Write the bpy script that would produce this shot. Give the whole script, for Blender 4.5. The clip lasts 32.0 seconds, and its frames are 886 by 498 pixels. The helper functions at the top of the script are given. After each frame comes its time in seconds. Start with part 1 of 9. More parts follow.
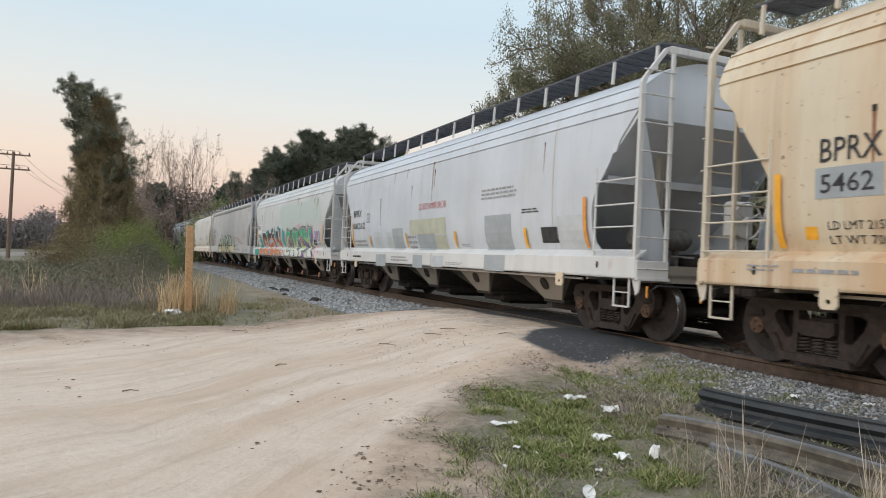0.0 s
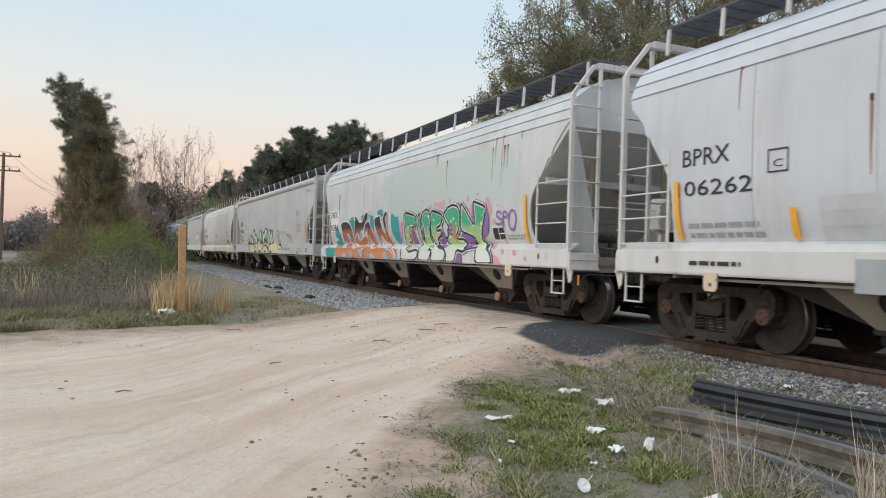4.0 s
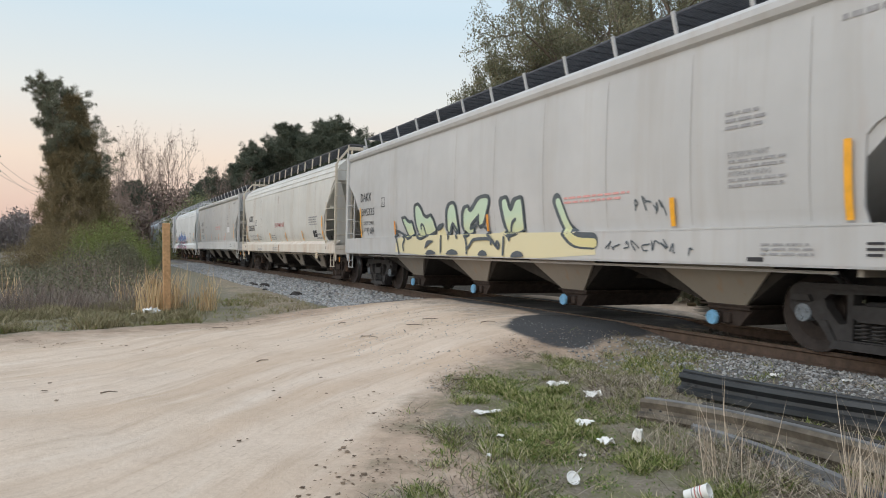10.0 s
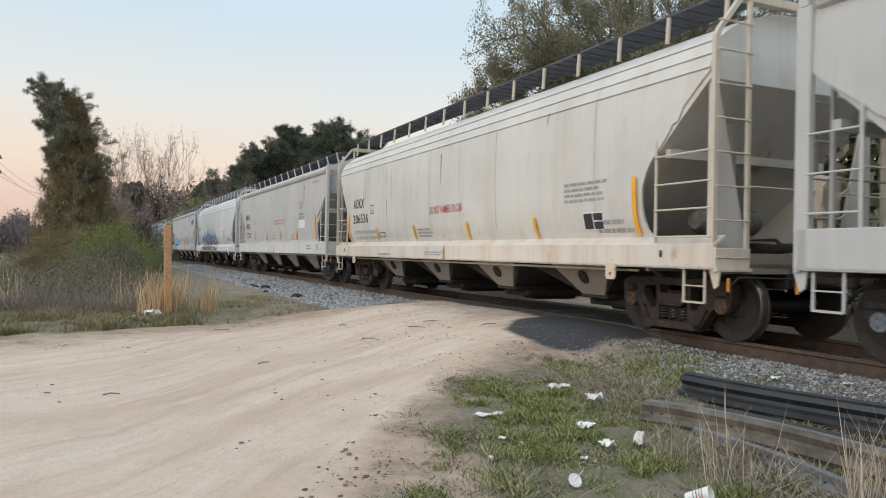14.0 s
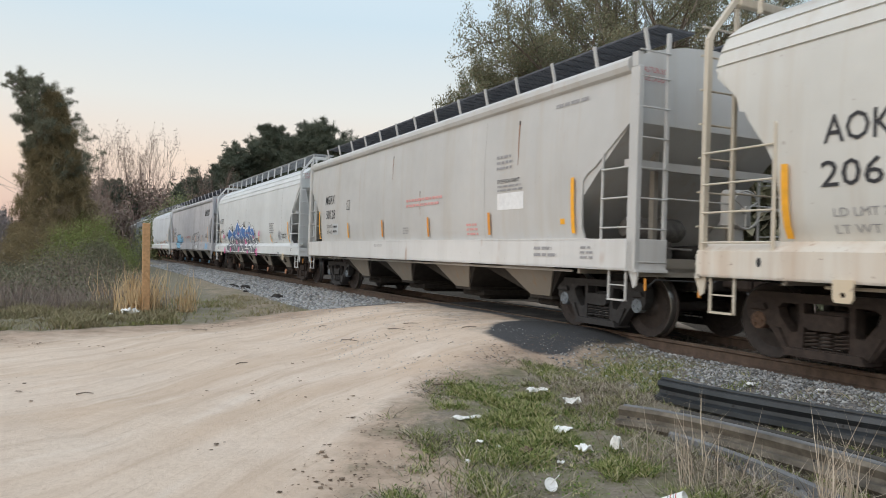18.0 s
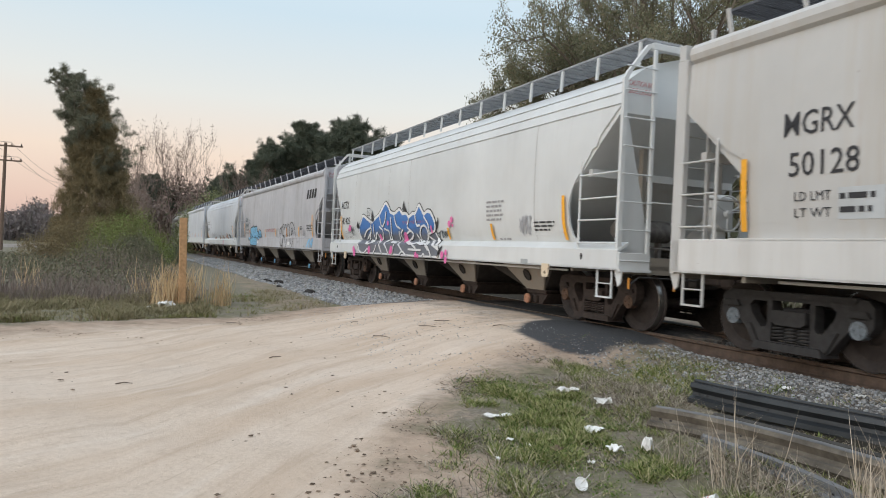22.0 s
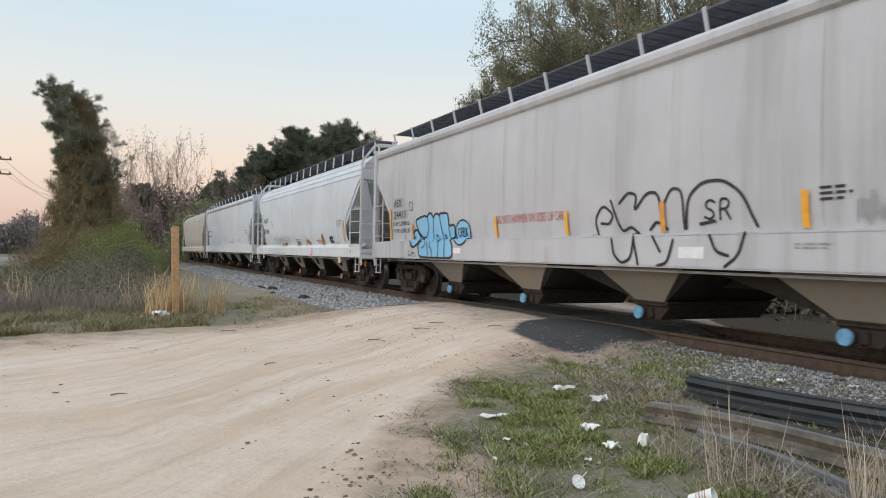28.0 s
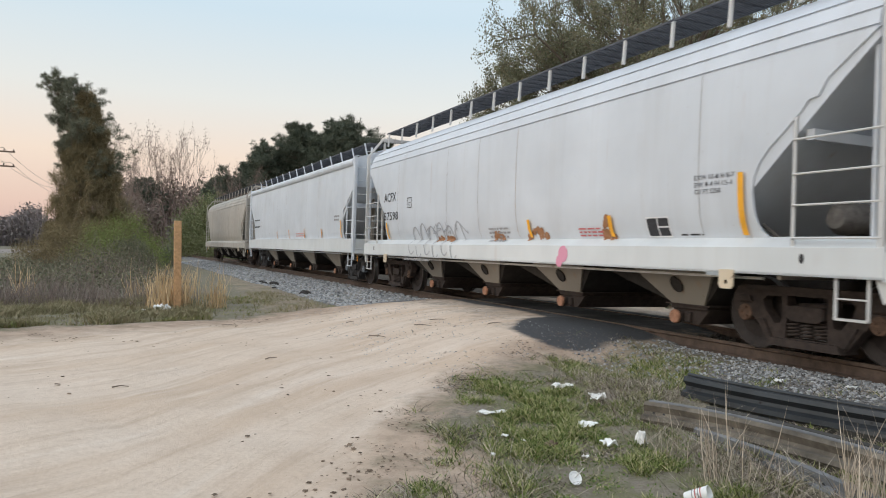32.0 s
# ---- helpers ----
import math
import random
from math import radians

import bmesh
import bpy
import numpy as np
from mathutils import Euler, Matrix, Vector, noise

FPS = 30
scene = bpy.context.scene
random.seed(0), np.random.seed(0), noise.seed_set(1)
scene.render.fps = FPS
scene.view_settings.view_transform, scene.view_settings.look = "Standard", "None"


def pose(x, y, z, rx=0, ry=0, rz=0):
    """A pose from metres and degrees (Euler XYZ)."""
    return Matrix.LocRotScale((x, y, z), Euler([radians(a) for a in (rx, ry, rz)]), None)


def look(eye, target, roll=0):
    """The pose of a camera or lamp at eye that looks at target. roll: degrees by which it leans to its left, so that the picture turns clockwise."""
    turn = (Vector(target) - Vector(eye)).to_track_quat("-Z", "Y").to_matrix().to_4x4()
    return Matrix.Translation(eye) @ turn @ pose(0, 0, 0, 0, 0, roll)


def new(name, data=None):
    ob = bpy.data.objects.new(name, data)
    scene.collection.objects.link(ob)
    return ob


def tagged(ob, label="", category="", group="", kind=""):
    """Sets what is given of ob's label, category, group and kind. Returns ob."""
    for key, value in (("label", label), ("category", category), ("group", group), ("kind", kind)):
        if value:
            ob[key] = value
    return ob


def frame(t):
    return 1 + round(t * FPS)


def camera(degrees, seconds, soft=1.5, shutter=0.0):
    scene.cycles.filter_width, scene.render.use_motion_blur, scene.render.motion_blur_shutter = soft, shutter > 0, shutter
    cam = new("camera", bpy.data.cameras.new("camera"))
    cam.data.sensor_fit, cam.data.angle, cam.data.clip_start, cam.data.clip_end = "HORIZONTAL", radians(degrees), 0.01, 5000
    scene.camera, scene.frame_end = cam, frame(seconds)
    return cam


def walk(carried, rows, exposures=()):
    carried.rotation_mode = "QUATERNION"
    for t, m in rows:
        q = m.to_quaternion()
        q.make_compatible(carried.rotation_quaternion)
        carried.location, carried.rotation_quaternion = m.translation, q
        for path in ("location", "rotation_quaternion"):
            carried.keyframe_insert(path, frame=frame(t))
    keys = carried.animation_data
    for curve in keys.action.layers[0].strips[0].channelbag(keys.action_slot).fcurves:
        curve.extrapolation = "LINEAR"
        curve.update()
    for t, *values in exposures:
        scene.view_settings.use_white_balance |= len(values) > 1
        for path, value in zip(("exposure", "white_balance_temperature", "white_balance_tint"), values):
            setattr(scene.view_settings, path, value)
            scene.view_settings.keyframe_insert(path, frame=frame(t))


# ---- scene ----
# Camera: hand-held on the dirt road beside a level crossing
cam = camera(62.79, 32.0, soft=1.0, shutter=0.3)
# seconds, eye x y z, yaw to the left, pitch up, lean (degrees)
ROWS = [
    (0, -0.017, -0.004, 1.081, 1.803, 0.941, 2.667),
    (0.5, -0.021, -0.003, 1.085, 1.782, 0.857, 2.593),
    (1, -0.027, 0.005, 1.078, 1.740, 0.817, 2.713),
    (1.5, -0.024, 0.009, 1.086, 1.688, 0.740, 2.664),
    (2, -0.017, 0.016, 1.082, 1.635, 0.743, 2.527),
    (2.5, -0.014, 0.017, 1.081, 1.525, 0.714, 2.336),
    (3, -0.010, 0.000, 1.085, 1.377, 0.651, 2.103),
    (3.5, -0.005, 0.006, 1.084, 1.344, 0.589, 1.949),
    (5.5, 0.002, -0.004, 1.084, 1.238, 0.650, 1.546),
    (6, 0.000, -0.008, 1.086, 1.196, 0.570, 1.440),
    (6.5, -0.002, -0.008, 1.090, 1.128, 0.516, 1.419),
    (7, -0.009, -0.010, 1.084, 1.067, 0.529, 1.375),
    (7.5, -0.003, -0.011, 1.082, 0.976, 0.524, 1.264),
    (8, -0.008, -0.007, 1.081, 0.765, 0.487, 1.141),
    (8.5, 0.008, 0.020, 1.081, 0.655, 0.370, 1.044),
    (9, 0.010, 0.028, 1.077, 0.515, 0.261, 0.955),
    (9.5, -0.007, 0.006, 1.086, 0.356, 0.207, 1.040),
    (10, 0.004, 0.032, 1.086, 0.273, 0.182, 0.981),
    (10.5, 0.009, 0.032, 1.086, 0.164, 0.219, 0.929),
    (11, 0.008, 0.023, 1.086, 0.175, 0.310, 0.957),
    (11.5, 0.008, 0.012, 1.094, 0.296, 0.419, 0.931),
    (12, 0.003, 0.013, 1.090, 0.423, 0.499, 1.022),
    (12.5, 0.007, 0.015, 1.090, 0.596, 0.510, 1.027),
    (13, 0.000, -0.002, 1.098, 0.577, 0.456, 1.023),
    (13.5, 0.003, 0.027, 1.089, 0.489, 0.395, 0.978),
    (14, -0.010, 0.014, 1.091, 0.303, 0.341, 1.062),
    (14.5, -0.008, 0.013, 1.092, -0.116, 0.292, 1.202),
    (16.5, -0.002, 0.009, 1.095, -0.967, 0.386, 1.957),
    (17, 0.005, 0.012, 1.094, -1.189, 0.399, 1.905),
    (17.5, 0.008, 0.032, 1.091, -1.203, 0.519, 1.825),
    (18, 0.008, 0.025, 1.094, -1.091, 0.560, 1.895),
    (18.5, 0.002, 0.016, 1.095, -1.050, 0.564, 1.930),
    (19, 0.004, 0.022, 1.092, -1.105, 0.309, 2.020),
    (19.5, -0.006, 0.008, 1.096, -0.767, 0.080, 2.062),
    (20, -0.011, 0.006, 1.084, -0.113, 0.111, 2.198),
    (20.5, -0.001, 0.006, 1.089, 0.670, 0.193, 2.200),
    (21, -0.008, 0.002, 1.090, 1.136, 0.199, 2.438),
    (21.5, -0.006, 0.011, 1.085, 1.361, 0.246, 2.570),
    (22, -0.008, -0.005, 1.092, 1.355, 0.297, 2.678),
    (22.5, -0.004, 0.000, 1.095, 1.169, 0.411, 2.485),
    (23, 0.006, 0.010, 1.093, 0.883, 0.637, 2.357),
    (23.5, 0.003, -0.010, 1.096, 0.571, 0.736, 2.085),
    (24, -0.004, -0.026, 1.105, 0.411, 0.575, 1.905),
    (24.5, -0.004, 0.003, 1.086, 0.403, 0.526, 1.928),
    (25, -0.009, 0.013, 1.091, 0.338, 0.478, 1.815),
    (25.5, -0.020, 0.003, 1.092, 0.295, 0.556, 1.738),
    (27.5, -0.002, -0.019, 1.094, 0.690, 0.581, 1.282),
    (28, 0.006, -0.016, 1.094, 0.851, 0.457, 1.157),
    (28.5, 0.013, -0.021, 1.096, 1.002, 0.442, 1.138),
    (29, 0.023, -0.022, 1.099, 1.067, 0.508, 1.014),
    (29.5, 0.020, -0.028, 1.097, 1.040, 0.526, 1.035),
    (30, 0.016, -0.043, 1.098, 1.030, 0.471, 1.061),
    (30.5, 0.018, -0.038, 1.096, 1.022, 0.385, 1.294),
    (31, 0.013, -0.046, 1.097, 0.996, 0.293, 1.505),
    (31.5, 0.014, -0.043, 1.087, 0.973, 0.293, 1.680),
    (32, 0.015, -0.050, 1.090, 0.989, 0.240, 1.814),
]


def eye_pose(x, y, z, yaw, pitch, lean):
    a, b = radians(yaw), radians(pitch)
    way = Vector((-math.sin(a) * math.cos(b), math.cos(a) * math.cos(b), math.sin(b)))
    return look((x, y, z), Vector((x, y, z)) + way * 10, lean)


walk(cam, [(r[0], eye_pose(*r[1:])) for r in ROWS])
# ---- light: soft dusk sky and a low, hazy sun behind the camera ----
SUN_EL, SUN_ROT = radians(12), radians(235)
world = bpy.data.worlds.new("dusk_sky")
scene.world = world
world.use_nodes = True
wn, wl = world.node_tree.nodes, world.node_tree.links
wn.clear()
w_out = wn.new("ShaderNodeOutputWorld")
w_sky = wn.new("ShaderNodeTexSky")
w_sky.sky_type = "NISHITA"
w_sky.sun_disc = False
w_sky.sun_elevation, w_sky.sun_rotation = SUN_EL, SUN_ROT
w_sky.dust_density, w_sky.ozone_density = 2.5, 2.0
w_geo = wn.new("ShaderNodeTexCoord")
w_sep = wn.new("ShaderNodeSeparateXYZ")
wl.new(w_geo.outputs["Generated"], w_sep.inputs[0])
w_ramp = wn.new("ShaderNodeValToRGB")
els = w_ramp.color_ramp.elements
els[0].position, els[0].color = 0.0, (0.66, 0.45, 0.41, 1)
els[1].position, els[1].color = 1.0, (0.90, 0.99, 1.12, 1)
for p, c in ((0.045, (0.80, 0.58, 0.49)), (0.11, (0.90, 0.73, 0.60)), (0.19, (0.80, 0.80, 0.76)), (0.30, (0.63, 0.76, 0.84)), (0.5, (0.72, 0.86, 0.98))):
    e = els.new(p)
    e.color = (*c, 1)
wl.new(w_sep.outputs[2], w_ramp.inputs[0])
w_mix = wn.new("ShaderNodeMix")
w_mix.data_type = "RGBA"
w_mix.inputs["Factor"].default_value = 0.88
w_gain = wn.new("ShaderNodeMix")
w_gain.data_type, w_gain.blend_type = "RGBA", "MULTIPLY"
w_gain.inputs["Factor"].default_value = 1.0
w_gain.inputs["B"].default_value = (0.12, 0.12, 0.12, 1)
wl.new(w_sky.outputs[0], w_gain.inputs["A"])
wl.new(w_gain.outputs["Result"], w_mix.inputs["A"])
wl.new(w_ramp.outputs[0], w_mix.inputs["B"])
w_bg = wn.new("ShaderNodeBackground")
w_bg.inputs[1].default_value = 1.0
wl.new(w_mix.outputs["Result"], w_bg.inputs[0])
wl.new(w_bg.outputs[0], w_out.inputs[0])

sun = new("sun", bpy.data.lights.new("sun", "SUN"))
sun.data.energy, sun.data.angle, sun.data.color = 1.0, radians(50), (1.0, 0.93, 0.87)
sun.matrix_world = look((-26, -22, 26), (0, 8, 1))
scene.view_settings.exposure = 0.17
# ---- materials ----
def mat(name, build):
    m = bpy.data.materials.new(name)
    m.use_nodes = True
    nt = m.node_tree
    b = nt.nodes["Principled BSDF"]
    build(nt, b)
    return m


def node(nt, kind, **kw):
    n = nt.nodes.new(kind)
    for k, v in kw.items():
        n.inputs[k].default_value = v
    return n


def noise_of(nt, scale, detail=4.0, stretch=(1, 1, 1), rough=0.6, coord="Object"):
    tc = nt.nodes.new("ShaderNodeTexCoord")
    mp = nt.nodes.new("ShaderNodeMapping")
    mp.inputs["Scale"].default_value = stretch
    nt.links.new(tc.outputs[coord], mp.inputs[0])
    n = node(nt, "ShaderNodeTexNoise", Scale=scale, Detail=detail, Roughness=rough)
    nt.links.new(mp.outputs[0], n.inputs["Vector"])
    return n.outputs["Fac"]


def ramp(nt, fac, stops):
    r = nt.nodes.new("ShaderNodeValToRGB")
    e = r.color_ramp.elements
    e[0].position, e[0].color = stops[0][0], (*stops[0][1], 1)
    e[1].position, e[1].color = stops[-1][0], (*stops[-1][1], 1)
    for p, c in stops[1:-1]:
        e.new(p).color = (*c, 1)
    nt.links.new(fac, r.inputs[0])
    return r.outputs[0]


def mix(nt, fac, a, b, blend="MIX"):
    n = nt.nodes.new("ShaderNodeMix")
    n.data_type, n.blend_type = "RGBA", blend
    for sock, v in (("Factor", fac), ("A", a), ("B", b)):
        if isinstance(v, (int, float)):
            n.inputs[sock].default_value = v
        elif isinstance(v, tuple):
            n.inputs[sock].default_value = (*v, 1)
        else:
            nt.links.new(v, n.inputs[sock])
    return n.outputs["Result"]


def bump(nt, b, height, strength=0.3, dist=0.02):
    n = node(nt, "ShaderNodeBump", Strength=strength, Distance=dist)
    nt.links.new(height, n.inputs["Height"])
    nt.links.new(n.outputs[0], b.inputs["Normal"])


def gray(nt, fac, lo, hi, a=0.0, b=1.0):
    n = nt.nodes.new("ShaderNodeMapRange")
    n.inputs[1].default_value, n.inputs[2].default_value = lo, hi
    n.inputs[3].default_value, n.inputs[4].default_value = a, b
    nt.links.new(fac, n.inputs[0])
    return n.outputs[0]


def plain(name, col, rough=0.6, metal=0.0, vary=0.15, scale=8.0, bumpy=0.0, rnd=0.0):
    """A surface of one colour with two scales of grime."""
    def build(nt, b):
        dark = tuple(c * (1 - vary) for c in col)
        light = tuple(min(1, c * (1 + vary)) for c in col)
        c = ramp(nt, noise_of(nt, scale), [(0.3, dark), (0.7, light)])
        c = mix(nt, gray(nt, noise_of(nt, scale * 0.17, 2), 0.45, 0.7, 0, vary), c, tuple(x * 0.55 for x in col))
        if rnd:
            info = nt.nodes.new("ShaderNodeObjectInfo")
            c = mix(nt, 1.0, c, ramp(nt, info.outputs["Random"], [(0, (1 - rnd,) * 3), (1, (1, 1, 1))]), "MULTIPLY")
        nt.links.new(c, b.inputs["Base Color"])
        b.inputs["Roughness"].default_value, b.inputs["Metallic"].default_value = rough, metal
        if bumpy:
            bump(nt, b, noise_of(nt, scale * 3), bumpy)
    return mat(name, build)


def islands(name, cols, rough=0.8, trans=0.0, rnd_obj=False):
    """Leaves, blades and stones, each of its own tone."""
    def build(nt, b):
        g = nt.nodes.new("ShaderNodeNewGeometry")
        n = len(cols) - 1
        c = ramp(nt, g.outputs["Random Per Island"], [(i / n, col) for i, col in enumerate(cols)])
        nt.links.new(c, b.inputs["Base Color"])
        b.inputs["Roughness"].default_value = rough
        if "Specular IOR Level" in b.inputs:
            b.inputs["Specular IOR Level"].default_value = 0.15
    return mat(name, build)


def car_paint(name, col, dirt=0.35, rust=0.15, dirt_col=(0.30, 0.25, 0.19), stain=0.0):
    """Weathered freight-car enamel: faded film, rain streaks down the side, rust runs and freckles."""
    def build(nt, b):
        base = ramp(nt, noise_of(nt, 0.55, 3), [(0.25, tuple(c * 0.86 for c in col)), (0.75, tuple(min(1, c * 1.05) for c in col))])
        streak = gray(nt, noise_of(nt, 1.0, 5, (2.6, 2.6, 0.12), 0.65), 0.50, 0.80, 0, dirt)
        c = mix(nt, streak, base, dirt_col)
        film = gray(nt, noise_of(nt, 2.3, 6, (1, 1, 0.6), 0.7), 0.48, 0.75, 0, dirt * 0.5)
        c = mix(nt, film, c, tuple(x * 0.72 for x in col))
        if stain:
            wash = gray(nt, noise_of(nt, 0.8, 4, (1.1, 1.1, 0.16), 0.55), 0.44, 0.66, 0, stain)
            c = mix(nt, wash, c, (0.52, 0.27, 0.10))
            c = mix(nt, gray(nt, noise_of(nt, 1.0, 6, (5.0, 5.0, 0.14), 0.6), 0.54, 0.72, 0, stain), c, (0.36, 0.16, 0.06))
        run = nt.nodes.new("ShaderNodeMath")
        run.operation = "MULTIPLY"
        nt.links.new(gray(nt, noise_of(nt, 1.0, 3, (4.5, 4.5, 0.22), 0.5), 0.61, 0.74, 0, 1), run.inputs[0])
        nt.links.new(gray(nt, noise_of(nt, 0.9, 2, (1, 1, 1.6)), 0.52, 0.62, 0, min(1.0, rust * 3)), run.inputs[1])
        c = mix(nt, run.outputs[0], c, (0.33, 0.15, 0.06))
        fleck = gray(nt, noise_of(nt, 14.0, 2), 0.74 - rust * 0.1, 0.80, 0, min(1.0, rust * 2.5))
        c = mix(nt, fleck, c, (0.16, 0.07, 0.035))
        nt.links.new(c, b.inputs["Base Color"])
        nt.links.new(gray(nt, noise_of(nt, 3.0), 0.3, 0.7, 0.42, 0.68), b.inputs["Roughness"])
        bump(nt, b, noise_of(nt, 0.9, 2), 0.12, 0.02)
    return mat(name, build)


M = {}
M["weld"] = plain("weld_line", (0.36, 0.355, 0.34), 0.6, 0.0, 0.2, 4)
M["weld_rust"] = plain("weld_rust_line", (0.38, 0.28, 0.19), 0.7, 0.0, 0.5, 2.5)
M["under"] = plain("underframe_near_black", (0.030, 0.026, 0.023), 0.9, 0.0, 0.4, 9, 0.3)
M["truck"] = plain("cast_steel_grey", (0.034, 0.033, 0.034), 0.75, 0.0, 0.35, 10, 0.25)
M["truck_rust"] = plain("cast_steel_rusty", (0.042, 0.030, 0.025), 0.85, 0.0, 0.45, 11, 0.35)
M["wheel"] = plain("wheel_steel_rust", (0.034, 0.026, 0.023), 0.7, 0.1, 0.35, 14, 0.2)
M["tread"] = plain("polished_tread", (0.35, 0.34, 0.33), 0.3, 0.9, 0.15, 20)
M["cap_blue"] = plain("bearing_cap_grey", (0.19, 0.225, 0.26), 0.5, 0.0, 0.35, 25)
M["cap_rust"] = plain("bearing_cap_rust", (0.12, 0.070, 0.045), 0.8, 0.0, 0.45, 25)
M["outlet_blue"] = plain("outlet_cap_blue", (0.16, 0.38, 0.60), 0.5, 0.0, 0.25, 20)
M["outlet_rust"] = plain("outlet_cap_rust", (0.36, 0.18, 0.11), 0.8, 0.0, 0.35, 20)
M["galv"] = plain("galvanised_grating", (0.10, 0.105, 0.12), 0.6, 0.3, 0.3, 6)
M["galv_bright"] = plain("bright_galvanised_grating", (0.33, 0.345, 0.36), 0.5, 0.3, 0.25, 6)
M["black"] = plain("black_enamel", (0.02, 0.02, 0.022), 0.55, 0.0, 0.2, 12)
M["ink"] = plain("stencil_black", (0.035, 0.035, 0.04), 0.7, 0.0, 0.3, 30)
M["ink_grey"] = plain("stencil_worn_grey", (0.33, 0.33, 0.34), 0.7, 0.0, 0.3, 30)
M["ink_red"] = plain("stencil_red", (0.52, 0.15, 0.15), 0.7, 0.0, 0.25, 30)
M["ink_pink"] = plain("stencil_faded_red", (0.68, 0.36, 0.34), 0.7, 0.0, 0.2, 30)
M["yellow"] = plain("reflector_yellow", (0.88, 0.42, 0.03), 0.45, 0.0, 0.12, 12)
M["orange"] = plain("reflector_worn_orange", (0.72, 0.30, 0.05), 0.5, 0.0, 0.2, 12)
M["white"] = plain("white_decal", (0.78, 0.79, 0.80), 0.5, 0.0, 0.08, 12)
M["patch_grey"] = plain("patch_grey", (0.36, 0.39, 0.41), 0.6, 0.0, 0.12, 3)
M["patch_light"] = plain("patch_light_grey", (0.50, 0.53, 0.55), 0.6, 0.0, 0.12, 3)
M["patch_olive"] = plain("patch_olive", (0.46, 0.47, 0.38), 0.6, 0.0, 0.12, 3)
M["pipe"] = plain("brake_pipe_grey", (0.16, 0.15, 0.14), 0.7, 0.2, 0.4, 12)
M["rail"] = plain("rail_rust", (0.095, 0.066, 0.050), 0.85, 0.0, 0.35, 8, 0.3)
M["railhead"] = plain("rail_head", (0.22, 0.17, 0.13), 0.45, 0.6, 0.2, 15)
M["tie"] = plain("creosote_timber", (0.055, 0.043, 0.034), 0.9, 0.0, 0.35, 7, 0.5, rnd=0.4)
M["postwood"] = plain("treated_pine_post", (0.47, 0.28, 0.14), 0.75, 0.0, 0.25, 14, 0.3)
M["polewood"] = plain("weathered_pole", (0.17, 0.12, 0.09), 0.9, 0.0, 0.3, 8, 0.3)
M["rubber"] = plain("black_channel", (0.028, 0.032, 0.036), 0.42, 0.0, 0.35, 3, 0.15)
M["channel_grey"] = plain("dusty_channel", (0.15, 0.155, 0.16), 0.55, 0.0, 0.4, 3, 0.25)
M["channel_dark"] = plain("dark_channel", (0.05, 0.046, 0.04), 0.7, 0.0, 0.5, 2.5, 0.25)
M["channel_tan"] = plain("muddy_channel", (0.13, 0.112, 0.088), 0.85, 0.0, 0.6, 5, 0.4)
M["paper"] = plain("litter_paper", (0.75, 0.75, 0.73), 0.8, 0.0, 0.15, 25, 0.2)
M["foam"] = plain("litter_foam", (0.80, 0.81, 0.80), 0.6, 0.0, 0.08, 25)
M["label_red"] = plain("cup_print_red", (0.5, 0.1, 0.1), 0.6, 0.0, 0.1, 25)
M["bark"] = plain("bark", (0.17, 0.135, 0.105), 0.95, 0.0, 0.35, 5, 0.5)
M["bark_pale"] = plain("bark_pale", (0.24, 0.185, 0.155), 0.95, 0.0, 0.3, 5, 0.4)
M["needles"] = islands("pine_needles", [(0.109, 0.115, 0.0828), (0.161, 0.17, 0.121), (0.23, 0.23, 0.167)])
M["ivy"] = islands("cedar_foliage", [(0.13, 0.111, 0.0624), (0.215, 0.176, 0.0988), (0.312, 0.24, 0.137)])
M["bush"] = islands("spring_bush_leaves", [(0.129, 0.162, 0.0504), (0.202, 0.241, 0.0784), (0.28, 0.319, 0.118)])
M["palebush"] = islands("budding_leaves", [(0.14, 0.16, 0.07), (0.20, 0.22, 0.11), (0.25, 0.26, 0.15)])
M["oakleaf"] = islands("sparse_spring_leaves", [(0.13, 0.14, 0.085), (0.19, 0.20, 0.12), (0.25, 0.215, 0.135), (0.25, 0.265, 0.20)])
M["bramble"] = islands("bramble_leaves", [(0.101, 0.105, 0.0675), (0.155, 0.159, 0.101), (0.223, 0.2, 0.142)])
M["stems"] = islands("dead_stems", [(0.118, 0.0944, 0.085), (0.195, 0.156, 0.139), (0.307, 0.248, 0.212)])
M["straw"] = islands("dry_straw", [(0.42, 0.29, 0.16), (0.56, 0.41, 0.24), (0.66, 0.51, 0.32)])
M["grass"] = islands("green_grass", [(0.10, 0.125, 0.035), (0.15, 0.18, 0.05), (0.22, 0.23, 0.08), (0.32, 0.27, 0.15)])
M["stone"] = islands("ballast_stone", [(0.15, 0.155, 0.16), (0.28, 0.29, 0.30), (0.46, 0.47, 0.47), (0.24, 0.22, 0.20)], 0.9)
M["stone_dark"] = islands("ballast_stone_oily", [(0.05, 0.045, 0.04), (0.08, 0.07, 0.06), (0.12, 0.105, 0.09)], 0.9)
M["twig"] = islands("twigs_and_chips", [(0.08, 0.055, 0.04), (0.15, 0.11, 0.08), (0.24, 0.18, 0.13)], 0.9)
# Mauve-grey bark tones with the haze of the far treeline painted in.
M["farwood"] = islands("far_wood_hazed", [(0.16, 0.138, 0.138), (0.20, 0.172, 0.17), (0.245, 0.21, 0.20), (0.16, 0.155, 0.13)])

